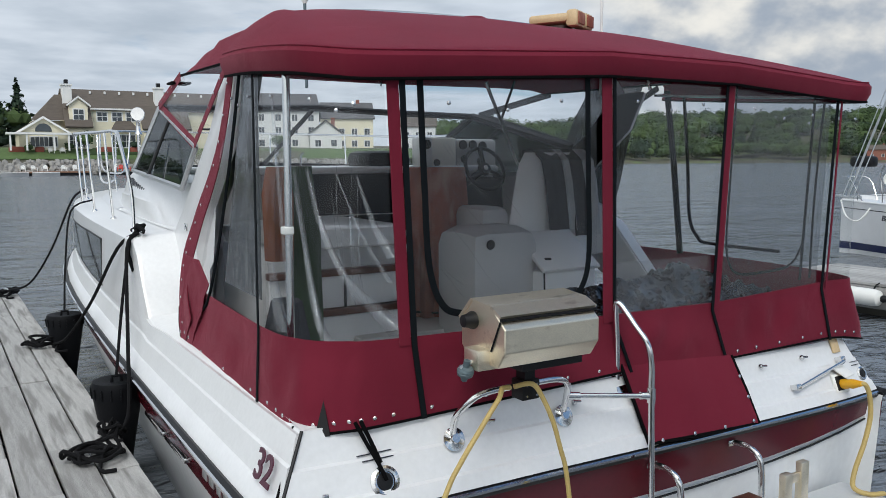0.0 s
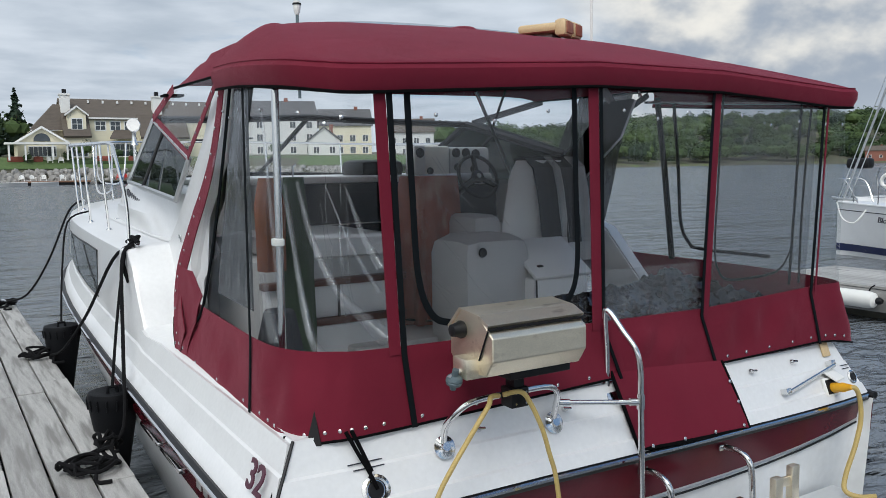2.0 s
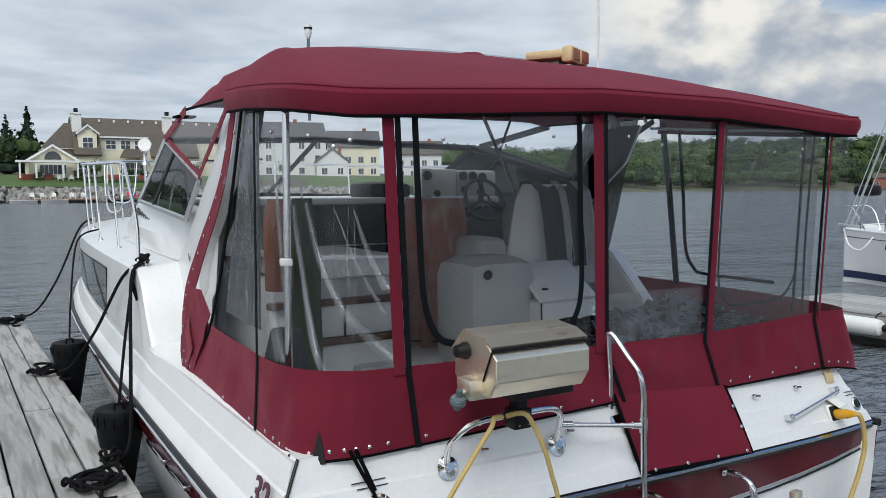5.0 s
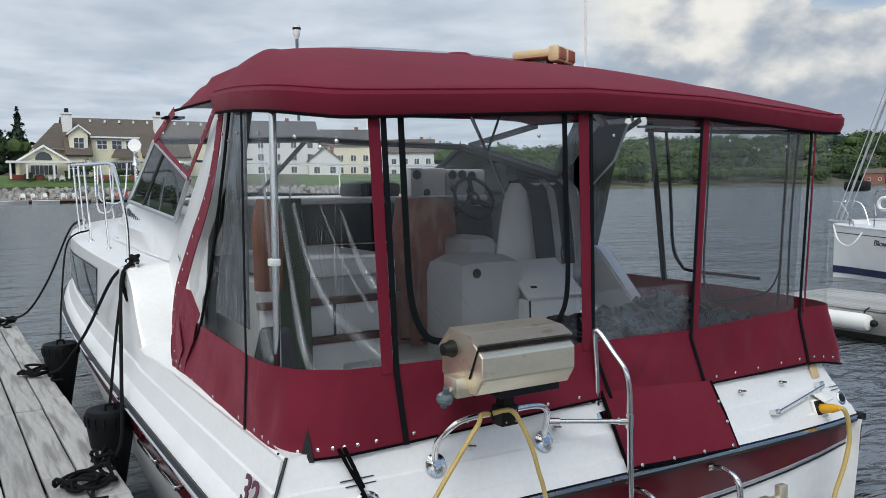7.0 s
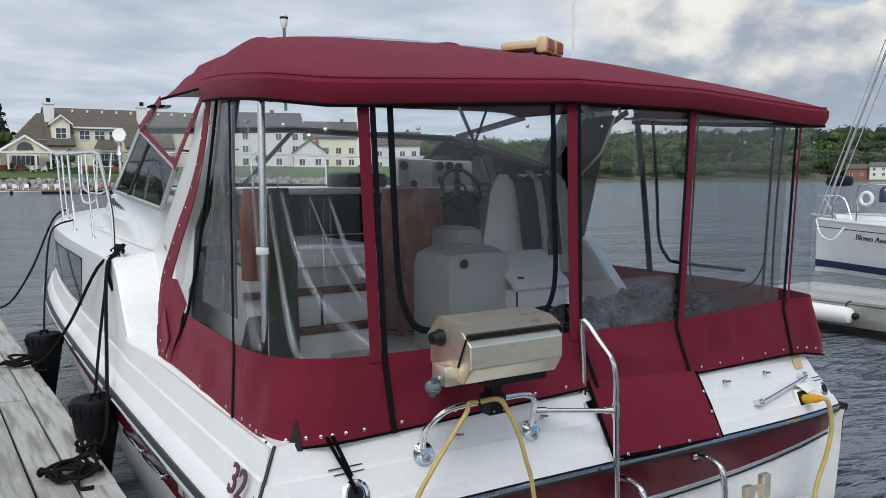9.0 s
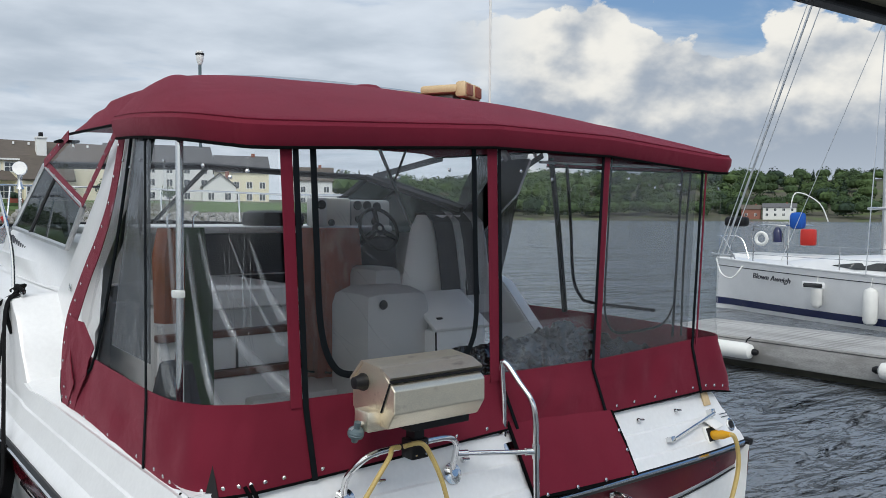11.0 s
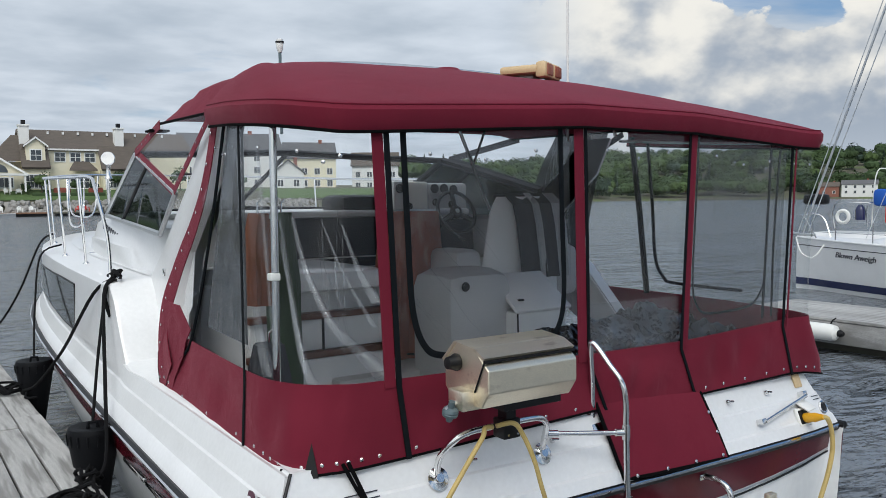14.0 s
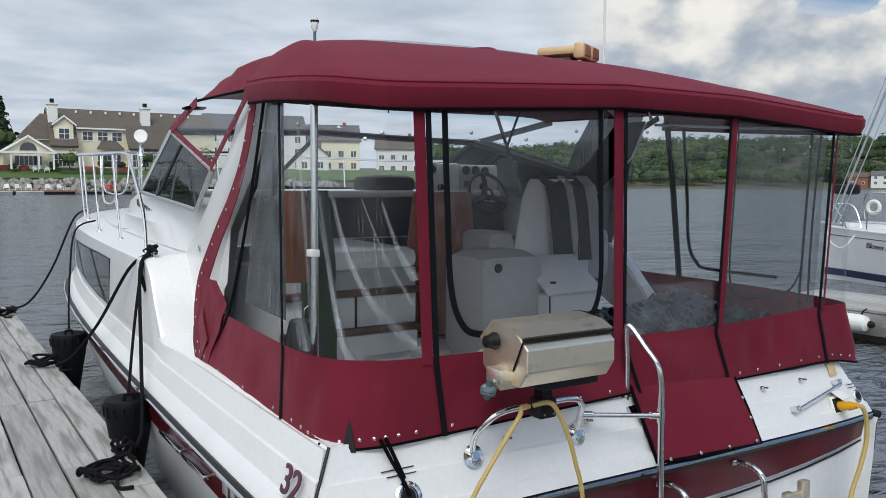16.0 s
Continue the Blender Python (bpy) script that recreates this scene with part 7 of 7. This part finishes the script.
for at, h, kind, mm, lb in (
        ((12.2, 178, 5), 13.5, "spruce", "leaf_dark", "dark green spruce behind the cream house"), ((8.4, 176, 5), 11.5, "spruce", "leaf_dark", "dark green spruce at the garden edge"),
        ((6.5, 168, 5), 8.0, "broad", "leaf", "green leafy tree by the house"), ((3.0, 178, 5), 14.0, "spruce", "leaf_dark", "tall dark spruce by the house"),
        ((11.5, 178, 5), 9.0, "broad", "leaf_light", "light green tree behind the house"), ((21.0, 156.0, 3.6), 4.2, "broad", "leaf_light", "round yellow-green garden shrub"),
        ((18.4, 155.6, 3.5), 2.4, "broad", "leaf", "dark green garden shrub on the terrace"), ((26.5, 155.8, 3.6), 3.0, "broad", "leaf", "green garden shrub by the house"), ((29.5, 156.2, 3.7), 2.6, "broad", "leaf_dark", "dark garden shrub by the house"), ((12.0, 155.2, 3.4), 2.2, "broad", "leaf", "low green shrub by the pergola"), ((38.5, 156.4, 3.8), 3.4, "broad", "leaf_dark", "dark green shrub on the lawn"),
       
        ((34.0, 157.0, 4.0), 4.5, "broad", "leaf", "green garden shrub on the lawn"), ((45.0, 157, 4.0), 5.0, "broad", "leaf", "green garden tree on the lawn"), ((57.0, 157, 4.0), 4.0, "broad", "leaf_light", "light green shrub on the lawn")):
    single_tree(kind, at, h, mm, lb)


# houses
def gable_roof(x0, x1, y0, y1, z0, z1, over=0.5, along="x", th=0.3):
    bm = bmesh.new()
    if along == "x":
        ym = (y0 + y1) / 2
        prof_ = [(y0 - over, z0 - 0.2), (ym, z1), (y1 + over, z0 - 0.2), (y1 + over, z0 - 0.2 + th), (ym, z1 + th), (y0 - over, z0 - 0.2 + th)]
        ngon_prism(bm, [(x0 - over, a, b) for a, b in prof_], (x1 - x0 + 2 * over, 0, 0))
    else:
        xm = (x0 + x1) / 2
        prof_ = [(x0 - over, z0 - 0.2), (xm, z1), (x1 + over, z0 - 0.2), (x1 + over, z0 - 0.2 + th), (xm, z1 + th), (x0 - over, z0 - 0.2 + th)]
        ngon_prism(bm, [(a, y0 - over, b) for a, b in prof_], (0, y1 - y0 + 2 * over, 0))
    return bm


def gable_wall(x0, x1, y0, y1, zb, z0, z1, along="x"):
    bm = bmesh.new()
    if along == "x":
        ngon_prism(bm, [(x0, y0, zb), (x0, y0, z0), (x0, (y0 + y1) / 2, z1), (x0, y1, z0), (x0, y1, zb)], (x1 - x0, 0, 0))
    else:
        ngon_prism(bm, [(x0, y0, zb), (x0, y0, z0), ((x0 + x1) / 2, y0, z1), (x1, y0, z0), (x1, y0, zb)], (0, y1 - y0, 0))
    return bm


def house_window(parent, x0, x1, z0, z1, y, cols=2, rows_=2):
    w = part("window", boxed((x0 - 0.14, y - 0.07, z0 - 0.14), (x1 + 0.14, y + 0.02, z1 + 0.14), 0), M["trimwhite"], parent, "white framed window", smooth=False)
    cw, ch = (x1 - x0) / cols, (z1 - z0) / rows_
    for i in range(cols):
        for j in range(rows_):
            part("pane", boxed((x0 + i * cw + 0.05, y - 0.085, z0 + j * ch + 0.05), (x0 + (i + 1) * cw - 0.05, y - 0.06, z0 + (j + 1) * ch - 0.05), 0), M["pane"], w, smooth=False)
    return w


def simple_house(at, w, d, zb, ze, zr, wall, roofm, label, turn=0.0, nw=3, storeys=2, along="x"):
    h = thing("house", label, "house", (at[0], at[1], zb), turn=turn)

    def hp(name, bm, mm, parent, lb="", smooth=False):
        ob = link_mesh(name, bm, mm, None, lb, smooth)
        ob.parent = parent
        return ob
    hp("wall", gable_wall(-w / 2, w / 2, 0, d, -1.5, ze, zr, along), M[wall], h)
    hp("roof", gable_roof(-w / 2, w / 2, 0, d, ze, zr, 0.4, along), M[roofm], h)
    for s in range(storeys):
        for k in range(nw):
            x0 = -w / 2 + w * (k + 0.5) / nw
            z0 = 0.8 + s * 2.8
            if z0 + 1.4 > ze:
                continue
            wi = hp("window", boxed((x0 - 0.72, -0.06, z0 - 0.1), (x0 + 0.72, 0.02, z0 + 1.5)), M["trimwhite"], h)
            for c in (-1, 1):
                hp("pane", boxed((x0 + c * 0.32 - 0.28, -0.08, z0), (x0 + c * 0.32 + 0.28, -0.05, z0 + 1.4)), M["pane"], wi)
    hp("chimney", boxed((w * 0.2, d / 2 - 0.4, zr - 1.2), (w * 0.2 + 0.8, d / 2 + 0.4, zr + 0.9)), M["brick"], h)
    return h


hs = thing("shore_house", "large cream house with brown shingle roof and two white chimneys", "house", (26, 165, 4.8))
part("wall", gable_wall(19.4, 50.0, 161.0, 173.0, 3.5, 11.8, 15.3, "x"), M["siding"], hs, smooth=False)
part("roof", gable_roof(19.4, 50.0, 161.0, 173.0, 11.8, 15.5, 0.5, "x"), M["shingle"], hs, smooth=False)
bm = bmesh.new()
ngon_prism(bm, [(13.2, 160.0, 9.6), (19.4, 160.0, 9.6), (19.4, 163.0, 14.2), (17.6, 163.0, 14.2)], (0, 0.35, 0.2))
part("hip_roof", bm, M["shingle"], hs, smooth=False)
part("hip_wall", boxed((13.6, 161.5, 3.5), (19.4, 170.0, 9.6)), M["siding"], hs, smooth=False)
# sweeping lower roofs
for x0, x1, z0, z1, yo in ((18.6, 23.4, 8.2, 12.2, 158.0), (32.2, 41.5, 8.0, 12.4, 157.6)):
    bm = bmesh.new()
    ngon_prism(bm, [(x0, yo, z0), (x0, 161.2, z1), (x0, 161.2, z1 + 0.3), (x0, yo - 0.2, z0 + 0.3)], (x1 - x0, 0, 0))
    part("lower_roof", bm, M["shingle"], hs, smooth=False)
    part("lower_wall", boxed((x0 + 0.3, yo + 0.5, 3.5), (x1 - 0.3, 161.0, z0 + 0.25)), M["siding"], hs, smooth=False)
bm = bmesh.new()
ngon_prism(bm, [(26.8, 159.2, 8.0), (31.8, 159.2, 8.0), (30.6, 160.9, 9.6), (28.0, 160.9, 9.6)], (0, 0.1, 0.25))
part("porch_roof", bm, M["shingle"], hs, smooth=False)
# front gable wing
part("wing_wall", gable_wall(10.8, 18.8, 157.0, 166.0, 3.5, 7.3, 9.8, "y"), M["siding"], hs, smooth=False)
part("wing_roof", gable_roof(10.8, 18.8, 157.0, 166.0, 7.3, 10.0, 0.5, "y", 0.25), M["shingle"], hs, smooth=False)
for sx in (-1, 1):
    bm = bmesh.new()
    ngon_prism(bm, [(14.8, 156.45, 10.15), (14.8, 156.45, 9.75), (14.8 + sx * 4.6, 156.45, 6.9), (14.8 + sx * 4.6, 156.45, 7.3)], (0, -0.1, 0))
    part("barge_board", bm, M["trimwhite"], hs, smooth=False)
bm = bmesh.new()
ngon_prism(bm, [(14.8 + 1.4 * math.cos(a), 156.95, 7.5 + 1.4 * math.sin(a)) for a in np.linspace(0, math.pi, 13)], (0, -0.06, 0))
part("fanlight", bm, M["pane"], hs, "dark half-round window", smooth=False)
house_window(hs, 12.6, 17.0, 4.9, 6.6, 156.98, 6, 1)
part("pergola_beam", boxed((8.6, 153.8, 6.9), (19.0, 156.2, 7.25)), M["trimwhite"], hs, "white pergola", smooth=False)
for px in (9.2, 11.8, 16.2, 18.6):
    part("pergola_post", boxed((px - 0.15, 154.0, 4.2), (px + 0.15, 154.3, 7.0)), M["trimwhite"], hs, smooth=False)
# dormer
part("dormer_wall", gable_wall(19.5, 22.7, 158.9, 164.0, 9.0, 12.4, 13.6, "y"), M["siding"], hs, smooth=False)
part("dormer_roof", gable_roof(19.5, 22.7, 158.9, 164.0, 12.4, 13.8, 0.35, "y", 0.2), M["shingle"], hs, smooth=False)
for sx in (-1, 1):
    bm = bmesh.new()
    ngon_prism(bm, [(21.1, 158.5, 13.95), (21.1, 158.5, 13.6), (21.1 + sx * 2.1, 158.5, 12.0), (21.1 + sx * 2.1, 158.5, 12.35)], (0, -0.1, 0))
    part("barge_board", bm, M["trimwhite"], hs, smooth=False)
house_window(hs, 20.2, 22.0, 9.7, 11.6, 158.88, 2, 2)
for x0 in (24.6, 27.3, 29.9):
    house_window(hs, x0, x0 + 1.8, 9.7, 11.3, 160.98, 2, 2)
part("eave_trim", boxed((23.4, 160.4, 11.7), (32.4, 160.55, 12.0)), M["trimwhite"], hs, smooth=False)
for x0, x1 in ((19.2, 22.6), (27.2, 31.4), (33.0, 36.0), (37.0, 40.2)):
    house_window(hs, x0, x1, 4.9, 7.2, 158.45 if x0 < 24 else (160.98 if x0 < 32 else 158.05), 5, 2)
for x0 in (18.8, 35.7):
    ch = part("chimney", boxed((x0, 162.0, 11.5), (x0 + 1.7, 163.6, 16.3), 0.02), M["trimwhite"], hs, "cream-white chimney", smooth=False)
    part("chimney_cap", boxed((x0 - 0.15, 161.8, 16.0), (x0 + 1.85, 163.8, 16.25)), M["trimwhite"], ch, smooth=False)
    part("flue", boxed((x0 + 0.5, 162.4, 16.3), (x0 + 1.2, 163.2, 17.1), 0.05), M["black"], ch, "dark flue pot", smooth=False)
for k in range(9):
    part("roof_vent", boxed((24 + k * 2.7, 165.2, 14.9), (24.35 + k * 2.7, 165.5, 15.4)), M["trimwhite"], hs, smooth=False)

simple_house((62, 176), 22, 12, 4.8, 8.6, 12.6, "whitewall", "greyshingle", "white two-storey house with grey roof on the shore", -14, 6, 3)
simple_house((82, 178), 12, 10, 4.8, 7.4, 11.2, "siding", "greyshingle", "pale house with grey roof beside the lawn", -20, 4, 2)
simple_house((72, 168), 7, 7, 4.6, 3.6, 6.4, "whitewall", "greyshingle", "small white garden pavilion with pointed roof", -20, 2, 1, "y")
simple_house((104, 186), 12, 9, 4.5, 6.6, 10.0, "whitewall", "shingle", "white house with brown roof by the water", -30, 4, 2)
simple_house((128, 214), 13, 9, 3.5, 6.6, 10.0, "whitewall", "greyshingle", "white house among trees by the water", -32, 4, 2)
simple_house((190, 268), 14, 10, 3.0, 6.4, 10.0, "whitewall", "greyshingle", "white house on the wooded shore", -38, 4, 2)
simple_house((236, 302), 13, 10, 3.0, 6.2, 9.6, "whitewall", "shingle", "pale house with brown roof on the shore", -38, 4, 2)
simple_house((421, 232), 17, 9, 2.2, 5.6, 7.6, "whitewall", "greyshingle", "white house below the wooded hill", -62, 4, 2)
simple_house((416, 246), 10, 9, 2.2, 4.6, 6.8, "brick", "shingle", "brick cottage beside a white house", -62, 2, 1)
simple_house((452, 160), 16, 9, 2.2, 3.6, 5.6, "siding", "greyshingle", "low dark-roofed house on the far shore", -72, 4, 1)


# garden furniture and small craft on the near shore
def lawn_chair(at, mm, turn, label):
    c = thing("lawn_chair", label, "chair", at, "chairs on the shore", turn=turn)
    lpart("seat", boxed((-0.35, -0.35, 0.35), (0.35, 0.35, 0.42)), M[mm], c, smooth=False)
    for k in range(5):
        lpart("back_slat", boxed((-0.34 + k * 0.14, 0.28, 0.38), (-0.22 + k * 0.14, 0.34, 1.15 - 0.06 * abs(k - 2)), 0, pose(0, 0, 0, -14, 0, 0)), M[mm], c, smooth=False)
    for sx in (-1, 1):
        lpart("armrest", boxed((sx * 0.42 - 0.07, -0.42, 0.60), (sx * 0.42 + 0.07, 0.32, 0.64)), M[mm], c, smooth=False)
        lpart("leg", boxed((sx * 0.40 - 0.05, -0.38, 0), (sx * 0.40 + 0.05, -0.28, 0.60)), M[mm], c, smooth=False)
    return c


first = lawn_chair((12.0, 147.6, 0.72), "trimwhite", 10, "white slatted lawn chair on a floating dock")
for p in ((13.6, 147.6, 0.72), (16.4, 147.4, 0.72), (18.2, 147.4, 0.72), (15.4, 155.0, 3.75), (17.2, 155.0, 3.75), (10.4, 147.8, 0.72)):
    copy_thing(first, pose(*p, 0, 0, rt.uniform(-12, 12)))
red1 = lawn_chair((25.2, 147.3, 0.72), "red", -20, "red slatted lawn chair on a floating dock")
copy_thing(red1, pose(26.4, 147.4, 0.72, 0, 0, 15))
for x0, x1 in ((9.5, 20.6), (21.6, 29.5), (31.0, 40.0)):
    d_ = thing("floating_dock", "brown floating dock by the rocks", "dock", ((x0 + x1) / 2, 147.5, 0), "floating docks")
    part("deck", boxed((x0, 146.3, 0.45), (x1, 149.2, 0.7), 0.03), M["dockbrown" if x0 < 15 else "woodside"], d_)
    part("float", boxed((x0 + 0.2, 146.5, -0.3), (x1 - 0.2, 149.0, 0.46)), M["black"], d_)
for x0, y0, lb in ((13.5, 144.8, "upturned grey rowing boat by the floating dock"), (9.0, 145.0, "pale dinghy by the floating dock")):
    r_ = thing("dinghy", lb, "dinghy", (x0, y0, 0))
    rows = []
    for k in range(9):
        t = k / 8
        w = 0.75 * math.sin(math.pi * (0.12 + 0.8 * t)) ** 0.7
        rows.append([(-2 + 4 * t, -w, 0.55), (-2 + 4 * t, -w * 0.7, 0.0), (-2 + 4 * t, w * 0.7, 0.0), (-2 + 4 * t, w, 0.55), (-2 + 4 * t, 0, 0.62)])
    bm = bmesh.new()
    loft(bm, rows, closed=True)
    bmesh.ops.recalc_face_normals(bm, faces=bm.faces)
    lpart("shell", bm, M["greycloth"], r_)
    lpart("gunwale", tubed([r[0] for r in rows], 0.05, 5), M["trimwhite"], r_)
for x0, x1 in ((22.8, 25.6), (13.0, 14.5), (28.5, 31.0), (9.0, 11.5)):
    tagged(link_mesh("flower_bed", boxed((x0, 155.8, 3.7), (x1, 156.6, 4.9), 0.3), M["terracotta"]), "red flowering bed in front of the house", "flower bed")
tagged(link_mesh("hedge", boxed((19.2, 154.0, 3.1), (31.0, 154.9, 4.0), 0.25), M["leaf"]), "low clipped green hedge on the lawn", "hedge")

# ---- awning of the craft that the camera stands on ----
aw = thing("awning", "dark board awning edge over the viewer's place", "awning", (1.9, -0.1, 2.6), kind="structure")

AZ0 = 2.60
bm = bmesh.new()
ngon_prism(bm, [(0.70, 0.655, AZ0), (3.2, 0.475, AZ0), (3.2, -0.9, AZ0), (0.70, -0.9, AZ0)], (0, 0, 0.05))
part("awning_board", bm, M["roofboard"], aw, "olive-brown underside", smooth=False)
part("awning_edge", boxed((0.70, 0.632, AZ0 - 0.02), (3.2, 0.672, AZ0 + 0.08), 0.006, Matrix.Translation((0.7, 0.672, 0)) @ Matrix.Rotation(-0.07, 4, "Z") @ Matrix.Translation((-0.7, -0.672, 0))), M["black"], aw, "dark edge trim", smooth=False)
part("awning_cross_beam", boxed((1.9, -0.85, AZ0 - 0.05), (1.96, 0.45, AZ0 - 0.001)), M["black"], aw, smooth=False)
for px, py in ((3.1, -0.8), (0.8, -0.8), (3.1, 0.2)):
    part("awning_post", tubed([(px, py, -0.4), (px, py, AZ0)], 0.03, 8), M["alu"], aw)

# planks last
for cx, cy, cz, w, ln, tw_ in planks:
    ob = new("plank", plank_mesh(w, ln))
    ob.parent = dock
    ob.matrix_parent_inverse = dock.matrix_world.inverted()
    ob.matrix_basis = pose(cx, cy, cz, 0, 0, tw_)
fp = random.Random(9)
for k in range(11):
    x0 = 10.49 + k * 0.147
    for y0 in (-9.0, -5.0, -1.0, 3.0):
        ob = new("plank", plank_mesh(0.138, 3.99 if y0 < 3 else 4.55))
        ob.parent = fd
        ob.matrix_parent_inverse = fd.matrix_world.inverted()
        ob.matrix_basis = pose(x0 + 0.07, y0 + (1.995 if y0 < 3 else 2.275), 0.48 + fp.uniform(-0.004, 0.004), 0, 0, fp.uniform(-0.1, 0.1))
# the dock lies at a slight angle to the boat
dock.matrix_basis = Matrix.Translation((0.87, 4.8, 0)) @ Matrix.Rotation(radians(1.15), 4, "Z") @ Matrix.Translation((-0.87, -4.8, 0)) @ dock.matrix_basis
yacht.matrix_basis = Matrix.Translation((17.4, 10.94, 0)) @ Matrix.Diagonal((0.8, 0.9, 0.8, 1)) @ Matrix.Translation((-19.6, -11.75, 0)) @ yacht.matrix_basis
nb.matrix_basis = Matrix.Translation((0, 1.2, -0.15)) @ nb.matrix_basis
hs.matrix_basis = Matrix.Translation((19.2, 0, 0)) @ Matrix.Diagonal((0.955, 1, 1, 1)) @ Matrix.Translation((-19.65, 0, 0)) @ hs.matrix_basis
